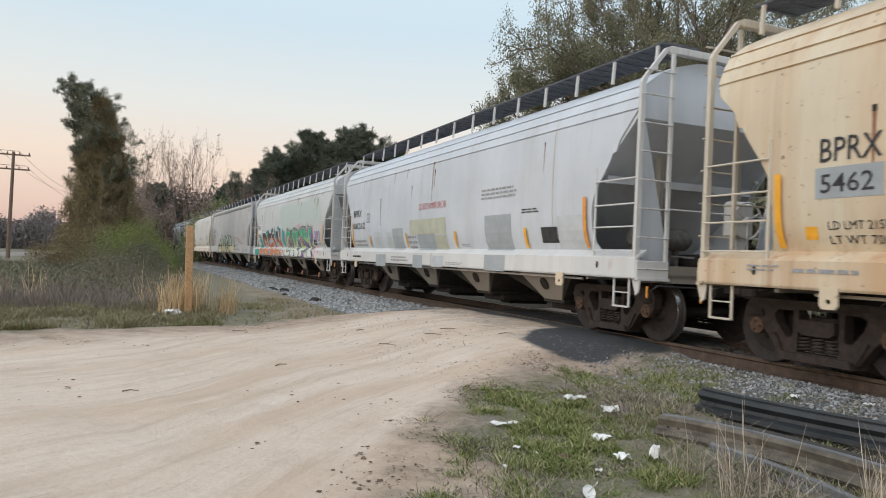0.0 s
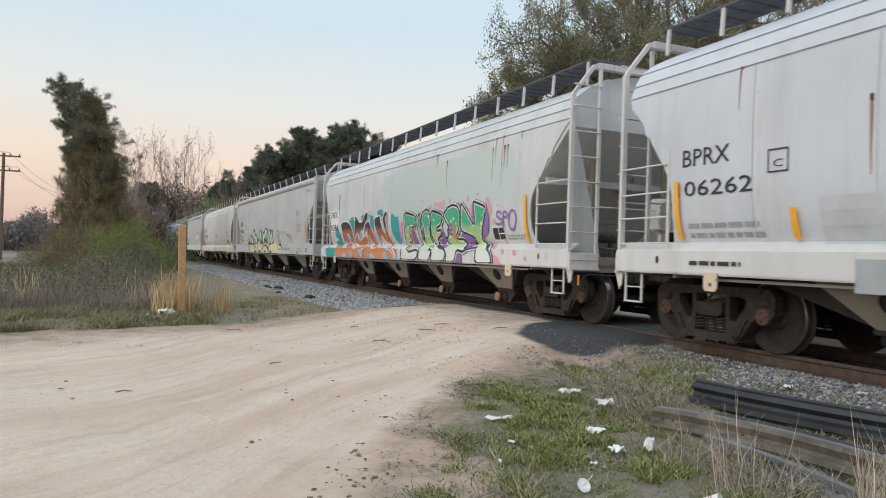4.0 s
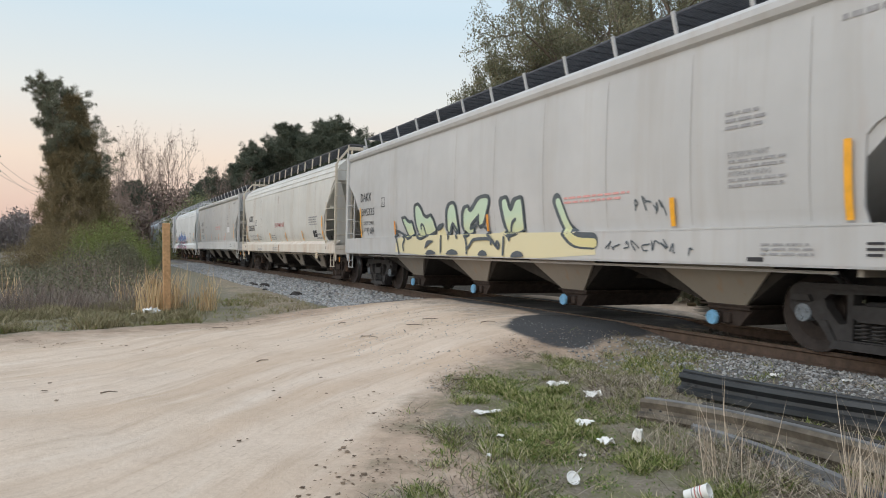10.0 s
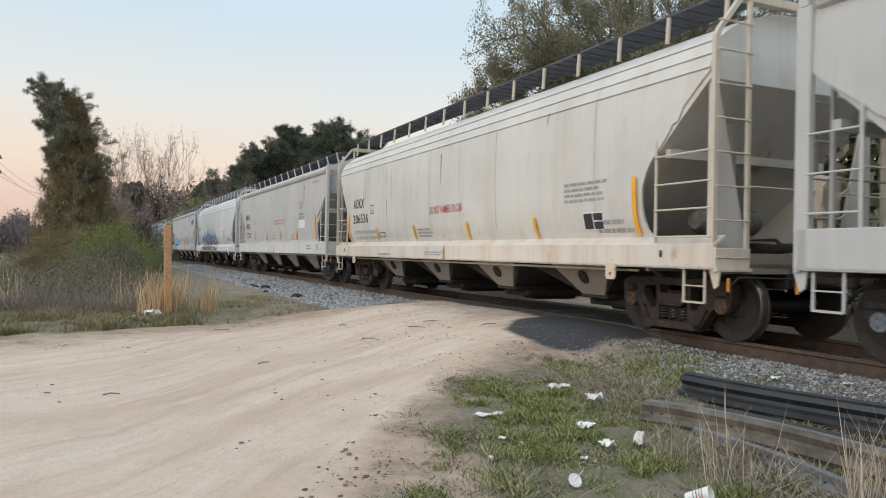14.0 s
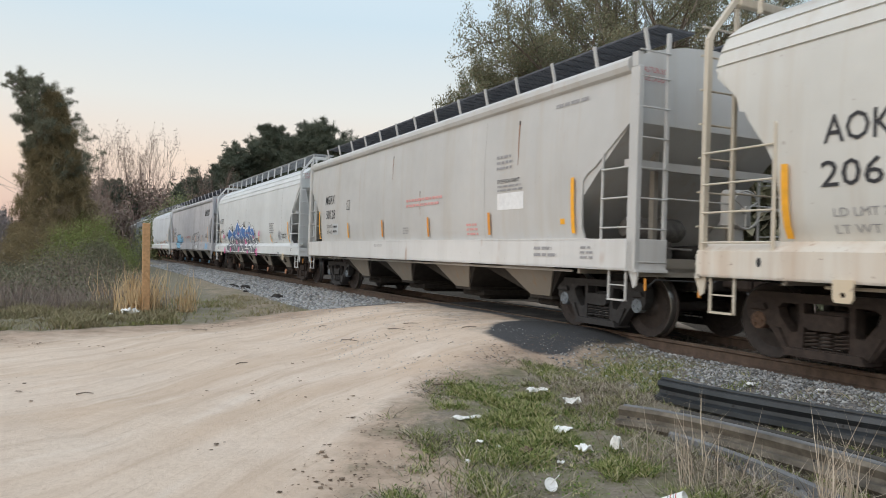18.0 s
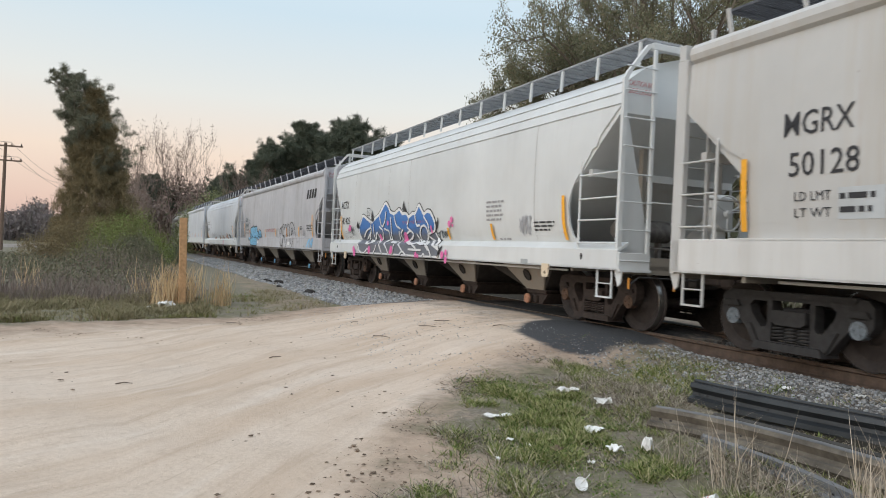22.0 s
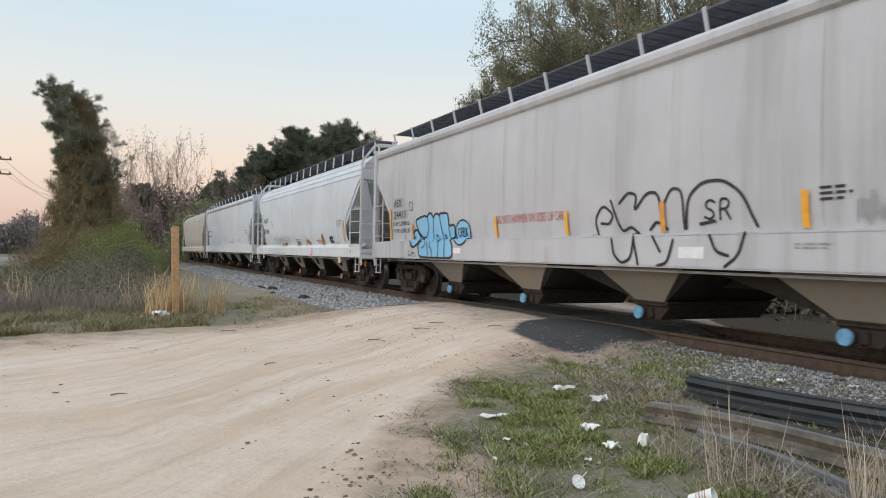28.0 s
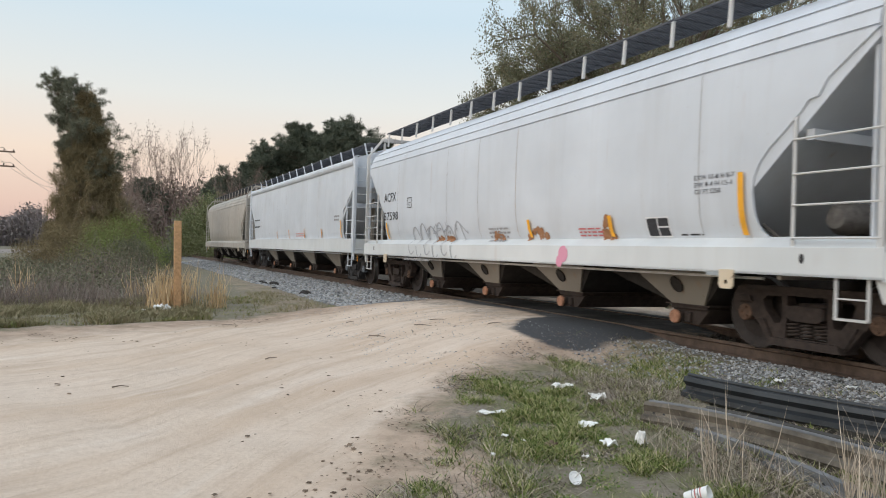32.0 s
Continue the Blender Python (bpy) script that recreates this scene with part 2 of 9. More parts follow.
M["lawn"] = islands("corner_grass", [(0.045, 0.07, 0.018), (0.12, 0.16, 0.042), (0.21, 0.25, 0.08), (0.32, 0.325, 0.14), (0.52, 0.45, 0.30)])
M["clover"] = islands("clover_leaves", [(0.07, 0.12, 0.03), (0.13, 0.20, 0.05), (0.20, 0.26, 0.09)])
M["stalk"] = islands("bleached_stalks", [(0.36, 0.30, 0.235), (0.46, 0.39, 0.31), (0.58, 0.50, 0.40)])
# Needle greens cooled and greyed: distance haze put into the colour.
M["pine_far"] = islands("far_pine_needles_hazed", [(0.075, 0.092, 0.070), (0.11, 0.13, 0.095), (0.155, 0.175, 0.13)])
M["thatch"] = islands("dry_thatch", [(0.05, 0.04, 0.032), (0.16, 0.13, 0.10), (0.32, 0.275, 0.22), (0.54, 0.47, 0.385), (0.14, 0.15, 0.07)])
M["barewood"] = islands("bare_wood", [(0.17, 0.125, 0.11), (0.25, 0.185, 0.165), (0.33, 0.25, 0.22)])
M["bareleaf"] = islands("bare_twig_mass", [(0.13, 0.10, 0.085), (0.19, 0.145, 0.125), (0.25, 0.19, 0.165), (0.13, 0.13, 0.085)])
M["verge"] = islands("verge_grass", [(0.165, 0.15, 0.082), (0.24, 0.21, 0.125), (0.33, 0.28, 0.18), (0.165, 0.17, 0.075)])
# ---- mesh building ----
class Geo:
    """Vertices and faces that become one mesh."""

    def __init__(self):
        self.v, self.f = [], []

    def add(self, verts, faces):
        n = len(self.v)
        self.v += [tuple(p) for p in verts]
        self.f += [tuple(i + n for i in f) for f in faces]
        return self

    def box(self, x0, x1, y0, y1, z0, z1, c=0.0):
        if c <= 0:
            v = [(x, y, z) for x in (x0, x1) for y in (y0, y1) for z in (z0, z1)]
            return self.add(v, [(0, 1, 3, 2), (4, 6, 7, 5), (0, 4, 5, 1), (2, 3, 7, 6), (0, 2, 6, 4), (1, 5, 7, 3)])
        ring = lambda z, d: [(x0 + c * a + d, y0 + c * b + d, z) for a, b in ((1, 0),)] and [
            (x0 + c, y0 + d, z), (x1 - c, y0 + d, z), (x1 - d, y0 + c, z), (x1 - d, y1 - c, z),
            (x1 - c, y1 - d, z), (x0 + c, y1 - d, z), (x0 + d, y1 - c, z), (x0 + d, y0 + c, z)]
        rings = [ring(z0, c * 0.9), ring(z0 + c, 0), ring(z1 - c, 0), ring(z1, c * 0.9)]
        v = [p for r in rings for p in r]
        f = [(k * 8 + i, k * 8 + (i + 1) % 8, k * 8 + 8 + (i + 1) % 8, k * 8 + 8 + i) for k in range(3) for i in range(8)]
        return self.add(v, f + [tuple(range(7, -1, -1)), tuple(range(24, 32))])

    def tube(self, pts, r, n=6, r1=None):
        pts = [Vector(p) for p in pts]
        v, up = [], Vector((0, 0, 1))
        for i, p in enumerate(pts):
            d = (pts[min(i + 1, len(pts) - 1)] - pts[max(i - 1, 0)]).normalized()
            a = d.cross(up if abs(d.z) < 0.95 else Vector((1, 0, 0))).normalized()
            b = d.cross(a)
            rr = r if r1 is None else r + (r1 - r) * i / (len(pts) - 1)
            v += [p + (a * math.cos(2 * math.pi * k / n) + b * math.sin(2 * math.pi * k / n)) * rr for k in range(n)]
        m = len(pts)
        f = [(i * n + k, i * n + (k + 1) % n, (i + 1) * n + (k + 1) % n, (i + 1) * n + k) for i in range(m - 1) for k in range(n)]
        return self.add(v, f + [tuple(range(n - 1, -1, -1)), tuple(range((m - 1) * n, m * n))])

    def prism(self, outline, y0, y1, axis="y"):
        """An outline (a, b) swept along y (outline in x, z), x (outline in y, z) or z (outline in x, y)."""
        put = {"y": lambda a, b, c: (a, c, b), "x": lambda a, b, c: (c, a, b), "z": lambda a, b, c: (a, b, c)}[axis]
        n = len(outline)
        v = [put(a, b, y0) for a, b in outline] + [put(a, b, y1) for a, b in outline]
        f = [(i, (i + 1) % n, n + (i + 1) % n, n + i) for i in range(n)]
        return self.add(v, f + [tuple(range(n - 1, -1, -1)), tuple(range(n, 2 * n))])

    def lathe(self, prof, n=24, centre=(0, 0, 0), axis="y", caps=True):
        """A profile (radius, along) turned round an axis."""
        v = []
        for r, h in prof:
            for k in range(n):
                a = 2 * math.pi * k / n
                c, s = r * math.cos(a), r * math.sin(a)
                p = (c, h, s) if axis == "y" else (h, c, s) if axis == "x" else (c, s, h)
                v.append((p[0] + centre[0], p[1] + centre[1], p[2] + centre[2]))
        m = len(prof)
        f = [(i * n + k, i * n + (k + 1) % n, (i + 1) * n + (k + 1) % n, (i + 1) * n + k) for i in range(m - 1) for k in range(n)]
        return self.add(v, f + ([tuple(range(n - 1, -1, -1)), tuple(range((m - 1) * n, m * n))] if caps else []))

    def mesh(self, name, material, smooth=None):
        me = bpy.data.meshes.new(name)
        me.from_pydata(self.v, [], self.f)
        me.materials.append(material)
        bm = bmesh.new()
        bm.from_mesh(me)
        bmesh.ops.recalc_face_normals(bm, faces=bm.faces)
        bm.to_mesh(me)
        bm.free()
        if smooth is not None:
            me.polygons.foreach_set("use_smooth", [True] * len(me.polygons))
            me.set_sharp_from_angle(angle=radians(smooth))
        return me


def raw_mesh(name, verts, faces, material):
    me = bpy.data.meshes.new(name)
    me.from_pydata(verts, [], faces)
    me.materials.append(material)
    return me


def part(name, me, parent, at=(0, 0, 0), label="", turn=None):
    ob = new(name, me)
    ob.parent = parent
    ob.location = at
    if turn:
        ob.rotation_euler = turn
    if label:
        ob["label"] = label
    return ob


def empty(name, m=None):
    ob = new(name)
    ob.empty_display_size = 0.2
    if m is not None:
        ob.matrix_world = m
    return ob


# ---- the line of the track ----
HALF = 1.62                      # half the width of a car
CENTRE = 6.67 + HALF             # from the eye's foot to the middle of the track
KNOT_S = np.array([-40, 0, 20, 40, 60, 80, 105, 140, 190, 260.0])
KNOT_A = np.radians([21.81, 24.34, 25.61, 26.45, 25.92, 25.82, 25.8, 25.8, 25.8, 25.8])
GRID_S = np.arange(-600, 1800.5, 0.5)
_a = np.interp(GRID_S, KNOT_S, KNOT_A)
_a = np.convolve(np.pad(_a, 10, mode="edge"), np.ones(21) / 21, "valid")
_zero = int(np.argmin(abs(GRID_S)))


def _sum(d):
    c = np.concatenate([[0], np.cumsum((d[1:] + d[:-1]) / 2)]) * 0.5
    return c - c[_zero]


LINE_X = _sum(-np.sin(_a)) + CENTRE * math.cos(_a[_zero]) + (HALF - HALF)
LINE_Y = _sum(np.cos(_a)) + CENTRE * math.sin(_a[_zero])


def on_track(s, v=0.0):
    """The place s metres along the line and v metres beside it (away from the eye), and the line's heading."""
    x, y, a = np.interp(s, GRID_S, LINE_X), np.interp(s, GRID_S, LINE_Y), np.interp(s, GRID_S, _a)
    return x + v * np.cos(a), y + v * np.sin(a), a


def smooth(a, b, x):
    t = np.clip((x - a) / (b - a), 0, 1)
    return t * t * (3 - 2 * t)


LOW = -0.42


def road_edges(v):
    """Where the dirt road lies along the line, v metres beside the track."""
    u = v + CENTRE
    near = np.interp(u, [-30, 0.0, 1.55, 2.2, 3.5, 5.0, 5.8, 7.4, 9.5, 11, 13, 16, 40], [-18, 1.2, 4.4, 5.8, 7.3, 8.4, 8.6, 8.8, 9.3, 11.0, 13.4, 16.5, 40])
    far = np.interp(u, [-30, -8, -1.8, 1.4, 4.5, 7.4, 9.5, 11, 13, 16, 40], [2, 9, 13.6, 15.4, 16.2, 16.4, 16.8, 17.8, 19.6, 22.6, 47])
    return near, far


def road_mask(v, s, soft=0.5):
    near, far = road_edges(v)
    return smooth(-soft, soft, s - near) * smooth(-soft, soft, far - s)


def height(v, s):
    """The lie of the land round the track."""
    a = np.abs(v)
    land = LOW + 0.10 * smooth(-6.5, -3.2, v) * (v < 0) + 0.02 * np.sin(v * 0.9 + 1) * np.sin(s * 0.7)
    land = land + 0.004 * np.clip(-v - 12, 0, 60) + smooth(40, 400, s) * 1.0
    bed = -0.19 - 0.30 * smooth(1.5, 3.4, a)
    z = np.where(a < 3.4, np.maximum(bed, land * 0 + bed), land)
    z = np.where((a >= 1.5) & (a < 3.4), bed * (1 - smooth(2.2, 3.4, a)) + land * smooth(2.2, 3.4, a), z)
    cross = -0.012 * (1 - smooth(1.6, 2.0, a)) + (-0.012 + (land + 0.012) * smooth(1.6, 5.6, a)) * smooth(1.6, 2.0, a)
    m = road_mask(v, s, 0.9) * (1 - smooth(4.6, 6.0, a))
    return z * (1 - m) + cross * m
# ---- ground: one sheet that follows the track and reaches the horizon ----
def ground_material():
    def build(nt, b):
        def mask(name):
            a = nt.nodes.new("ShaderNodeAttribute")
            a.attribute_name = name
            return a.outputs["Fac"]

        def broken(m, scale, amount, fine=8.0, lo=0.38, hi=0.62):
            """A mask with a ragged rim, uneven at two sizes."""
            n = nt.nodes.new("ShaderNodeMath")
            n.operation = "ADD"
            nt.links.new(m, n.inputs[0])
            nt.links.new(gray(nt, noise_of(nt, scale, 6, rough=0.7), 0.2, 0.8, -amount, amount), n.inputs[1])
            q = nt.nodes.new("ShaderNodeMath")
            q.operation = "ADD"
            nt.links.new(n.outputs[0], q.inputs[0])
            nt.links.new(gray(nt, noise_of(nt, fine, 7, rough=0.75), 0.25, 0.75, -amount * 0.7, amount * 0.7), q.inputs[1])
            return gray(nt, q.outputs[0], lo, hi)

        def lane(scale, detail, along, across, rough=0.6):
            """Noise drawn out along the way the road runs."""
            at = nt.nodes.new("ShaderNodeAttribute")
            at.attribute_name = "lane"
            mp = nt.nodes.new("ShaderNodeMapping")
            mp.inputs["Scale"].default_value = (along, across, 1)
            nt.links.new(at.outputs["Vector"], mp.inputs[0])
            n = node(nt, "ShaderNodeTexNoise", Scale=scale, Detail=detail, Roughness=rough)
            nt.links.new(mp.outputs[0], n.inputs["Vector"])
            return n.outputs["Fac"]

        fine, mid, big = noise_of(nt, 26, 9, rough=0.8), noise_of(nt, 2.6, 7, rough=0.7), noise_of(nt, 0.45, 4)
        sand = ramp(nt, fine, [(0.3, (0.522, 0.411, 0.316)), (0.52, (0.639, 0.519, 0.414)), (0.8, (0.72, 0.605, 0.496))])
        sand = mix(nt, gray(nt, big, 0.44, 0.60, 0, 0.45), sand, (0.67, 0.562, 0.467))
        sand = mix(nt, gray(nt, lane(1.0, 4, 0.16, 0.75), 0.46, 0.60, 0, 0.68), sand, (0.54, 0.407, 0.299))
        sand = mix(nt, gray(nt, lane(1.0, 5, 0.30, 2.4, 0.65), 0.51, 0.64, 0, 0.55), sand, (0.477, 0.359, 0.267))
        sand = mix(nt, gray(nt, lane(1.3, 3, 0.22, 1.4), 0.55, 0.68, 0, 0.6), sand, (0.711, 0.614, 0.521))
        sand = mix(nt, gray(nt, lane(2.0, 7, 1.1, 5.0, 0.75), 0.55, 0.67, 0, 0.50), sand, (0.387, 0.285, 0.209))
        sand = mix(nt, gray(nt, mid, 0.52, 0.68, 0, 0.35), sand, (0.495, 0.376, 0.287))
        sand = mix(nt, gray(nt, noise_of(nt, 42, 3, (1, 1.6, 1)), 0.69, 0.73, 0, 0.6), sand, (0.252, 0.173, 0.123))
        sand = mix(nt, broken(mask("rim"), 1.1, 0.30, 6.0, 0.15, 0.95), sand, mix(nt, gray(nt, mid, 0.40, 0.62), (0.45, 0.337, 0.254), (0.297, 0.221, 0.164)))
        soil = ramp(nt, fine, [(0.3, (0.105, 0.09, 0.07)), (0.5, (0.205, 0.178, 0.142)), (0.7, (0.34, 0.295, 0.24))])
        soil = mix(nt, gray(nt, mid, 0.42, 0.58, 0, 0.75), soil, (0.155, 0.152, 0.082))
        grit = ramp(nt, noise_of(nt, 30, 4), [(0.35, (0.06, 0.055, 0.05)), (0.65, (0.25, 0.245, 0.24))])
        tar = ramp(nt, noise_of(nt, 60, 4), [(0.3, (0.062, 0.063, 0.066)), (0.7, (0.125, 0.126, 0.128))])
        tar = mix(nt, gray(nt, noise_of(nt, 1.5, 7, (0.6, 1.3, 1), 0.7), 0.50, 0.66, 0, 0.55), tar, (0.25, 0.235, 0.22))
        tar = mix(nt, broken(mask("fresh"), 1.2, 0.2, 6.0), tar, ramp(nt, noise_of(nt, 55, 4), [(0.3, (0.045, 0.046, 0.049)), (0.7, (0.085, 0.086, 0.09))]))
        c = mix(nt, broken(mask("sand"), 1.4, 0.34, 9.0, 0.18, 0.72), soil, sand)
        c = mix(nt, broken(mask("ballast"), 4.0, 0.35), c, grit)
        duff = ramp(nt, noise_of(nt, 12, 6, rough=0.75), [(0.3, (0.035, 0.028, 0.022)), (0.55, (0.085, 0.068, 0.052)), (0.8, (0.19, 0.155, 0.12))])
        c = mix(nt, broken(mask("duff"), 1.5, 0.25), c, duff)
        c = mix(nt, broken(mask("tar"), 1.0, 0.22, 6.0, 0.30, 0.70), c, tar)
        nt.links.new(c, b.inputs["Base Color"])
        b.inputs["Roughness"].default_value = 0.93
        b.inputs["Specular IOR Level"].default_value = 0.2
        bump(nt, b, noise_of(nt, 7, 10, rough=0.72), 0.6, 0.035)
    return mat("crossing_ground", build)


def axis(fine0, fine1, step, far0, far1, grow=1.22):
    mid = list(np.arange(fine0, fine1 + 1e-6, step))
    lo, d = [fine0], step
    while lo[-1] > far0:
        d *= grow
        lo.append(lo[-1] - d)
    hi, d = [fine1], step
    while hi[-1] < far1:
        d *= grow
        hi.append(hi[-1] + d)
    return np.array(lo[:0:-1] + mid + hi[1:])


def make_ground():
    vs, ss = axis(-10.5, 4.0, 0.13, -900, 900), axis(1.0, 30.0, 0.14, -300, 1500)
    v, s = np.meshgrid(vs, ss, indexing="ij")
    z = height(v, s)
    x, y, _ = on_track(s, v)
    near = smooth(60, 25, np.abs(v)) * smooth(70, 35, np.abs(s - 10))
    lumps = np.sin(x * 2.3 + 1.7 * np.sin(y * 1.1)) * np.sin(y * 2.9 + np.sin(x * 1.7)) * 0.018
    lumps += np.sin(x * 7.1 + 2 * np.sin(y * 3.3)) * np.sin(y * 6.3) * 0.006
    z = z + lumps * near * smooth(1.9, 3.0, np.abs(v))
    verts = np.stack([x, y, z], -1).reshape(-1, 3)
    m = len(ss)
    i, j = np.meshgrid(np.arange(len(vs) - 1), np.arange(m - 1), indexing="ij")
    a = (i * m + j).ravel()
    faces = np.stack([a, a + m, a + m + 1, a + 1], -1)
    me = raw_mesh("ground", verts.tolist(), faces.tolist(), ground_material())
    road = road_mask(v, s, 1.1)
    u = v + CENTRE
    # a sandy spur runs off beside the line, past the post
    mid = 3.7 + 0.07 * (s - 16)
    spur = smooth(1.1, 0.5, np.abs(u - mid)) * smooth(15, 17, s) * smooth(44, 30, s)
    apron = smooth(1.6, 0.4, np.hypot((u - 5.6) / 1.1, (s - 8.0) / 1.3)) * 0.3
    sand = np.clip(road + spur * 0.30 + apron, 0, 1)
    worn = np.maximum(0.80 * smooth(1.4, 0.5, np.hypot((x - 0.12) / 0.30, (y - 4.7) / 1.0)), 0.70 * smooth(1.5, 0.5, np.hypot((x + 0.3) / 0.35, (y - 5.4) / 1.1)))
    sand = np.clip(np.maximum(sand, worn), 0, 1)
    near_edge, far_edge = road_edges(v)
    rim = np.maximum(smooth(2.6, 0.2, far_edge - s), 0.75 * smooth(1.1, 0.0, s - near_edge)) * smooth(14, 8, np.abs(v + 3))
    lane = np.stack([u * 1.12, s - 0.5 * (np.maximum(near_edge, -8) + far_edge), np.zeros_like(u)], -1)
    ballast = smooth(3.0, 1.6, np.abs(v)) * (1 - road) * (1 - 0.75 * smooth(5.5, 7.5, s) * smooth(12, 10, s) * (v < -0.9))
    ballast = np.maximum(ballast, 0.3 * smooth(8.0, 5.0, v) * (v > 0) * (1 - road))
    wob = 0.22 * np.sin(s * 2.1 + 1.3 * np.sin(v * 2.7)) + 0.15 * np.sin(v * 4.1 + s)
    patch = smooth(1.25, 0.8, np.hypot((v + 1.6) / 1.2, (s - 9.75 - 0.25 * (v + 1.6)) / 1.2) + wob * 0.35)
    strip = smooth(1.2, 0.8, np.hypot((v + 2.3) / 1.5, (s - 16.3 - 0.1 * v) / 0.75) + wob * 0.6)
    band = smooth(1.5, 0.95, np.abs(v) + wob * 0.3) * road
    smear = 0.36 * road * smooth(4.0, 2.2, np.abs(v))
    tar = np.clip(np.maximum.reduce([patch, strip, band, smear]) * smooth(0.0, 0.4, road + 0.35), 0, 1)
    for name, val in (("fresh", np.clip(patch, 0, 1)), ("sand", sand), ("ballast", ballast), ("tar", tar), ("rim", rim), ("duff", smooth(0.9, 1.8, v) * (1 - road))):
        at = me.attributes.new(name, "FLOAT", "POINT")
        at.data.foreach_set("value", val.ravel().astype(np.float32))
    me.attributes.new("lane", "FLOAT_VECTOR", "POINT").data.foreach_set("vector", lane.reshape(-1).astype(np.float32))
    me.polygons.foreach_set("use_smooth", [True] * len(me.polygons))
    tagged(new("ground", me), "sandy dirt road, grassy verge and gravel at a level crossing", "ground", kind="structure")


make_ground()


# ---- track ----
def sweep(outline, s0, s1, step, v0=0.0):
    g, n = Geo(), len(outline)
    ss = np.arange(s0, s1 + step, step)
    verts = []
    for s in ss:
        for a, b in outline:
            x, y, _ = on_track(s, v0 + a)
            verts.append((x, y, b))
    faces = [(i * n + k, i * n + (k + 1) % n, (i + 1) * n + (k + 1) % n, (i + 1) * n + k) for i in range(len(ss) - 1) for k in range(n)]
    return g.add(verts, faces)


RAIL = [(-0.036, 0), (0.036, 0), (0.037, -0.035), (0.010, -0.05), (0.009, -0.15), (0.070, -0.168), (0.070, -0.18), (-0.070, -0.18), (-0.070, -0.168), (-0.009, -0.15), (-0.010, -0.05), (-0.037, -0.035)]
track = tagged(empty("railway_track"), "rusty steel rails on dark timber sleepers in grey ballast", "railway track", kind="structure")
for side in (-1, 1):
    part("rail", sweep(RAIL, -45, 300, 1.5, side * 0.755).mesh("rail", M["rail"], 40), track, label="rust-brown steel rail")
    part("rail_head", sweep([(-0.03, 0.004), (0.03, 0.004), (0.03, 0.0), (-0.03, 0.0)], -45, 300, 1.5, side * 0.755).mesh("rail_head", M["railhead"]), track, label="worn running surface of the rail")
tie_me = Geo().box(-0.11, 0.11, -1.3, 1.3, -0.37, -0.195, 0.012).mesh("tie", M["tie"])
for k in range(150):
    s = -14 + k * 0.53
    if 9.2 < s < 16.8:
        continue
    x, y, a = on_track(s)
    part("tie", tie_me, track, (x, y, 0), turn=(0, 0, a + math.pi / 2))
# ---- the freight train ----
from mathutils.geometry import tessellate_polygon

KNOT_T = [0, 4, 8, 12, 16, 20, 24, 28, 32]
SPEED = [3.866, 3.91, 3.987, 4.026, 4.023, 3.998, 4.062, 4.096, 4.088]
_g = np.linspace(0, 32, 641)
_v = np.interp(_g, KNOT_T, SPEED)
_d = np.concatenate([[0], np.cumsum((_v[1:] + _v[:-1]) / 2)]) * 0.05


def gone(t):
    """How far the train has rolled by t seconds."""
    return float(np.interp(t, _g, _d))


WHEEL_R = 0.457
cache = {}


def shared(key, make):
    if key not in cache:
        cache[key] = make()
    return cache[key]


def wheel_mesh():
    prof = [(0.10, -0.09), (0.13, -0.075), (0.16, -0.03), (0.33, -0.012), (0.385, -0.055), (0.452, -0.065), (0.457, -0.02), (0.460, 0.035), (0.485, 0.05), (0.485, 0.07), (0.39, 0.07), (0.35, 0.03), (0.17, 0.02), (0.10, 0.06)]
    return Geo().lathe(prof, 36).mesh("wheel", M["wheel"], 35)


def tread_mesh():
    return Geo().lathe([(0.455, -0.068), (0.4595, -0.066), (0.4615, 0.033), (0.4595, 0.036)], 36, caps=False).mesh("tread", M["tread"], 40)


def cap_mesh(rusty):
    g = Geo().lathe([(0.105, 0.10), (0.105, -0.012), (0.098, -0.020), (0.05, -0.022), (0.0, -0.022)], 20)
    for k in range(3):
        a = k * 2 * math.pi / 3
        g.lathe([(0.020, -0.02), (0.020, -0.040), (0.0, -0.040)], 6, (0.055 * math.cos(a), 0, 0.06 * math.sin(a)))
    return g.mesh("bearing_cap", M["cap_rust"] if rusty else M["cap_blue"], 35)


def plate(g, outline, holes, y0, y1):
    """A plate with holes, standing along the car between two depths."""
    loops = [outline] + holes
    pts = [p for l in loops for p in l]
    tris = tessellate_polygon([[Vector((x, z, 0)) for x, z in l] for l in loops])
    n = len(pts)
    f = [tuple(t) for t in tris] + [tuple(i + n for i in reversed(t)) for t in tris]
    k = 0
    for l in loops:
        m = len(l)
        f += [(k + i, k + (i + 1) % m, n + k + (i + 1) % m, n + k + i) for i in range(m)]
        k += m
    return g.add([(x, y0, z) for x, z in pts] + [(x, y1, z) for x, z in pts], f)


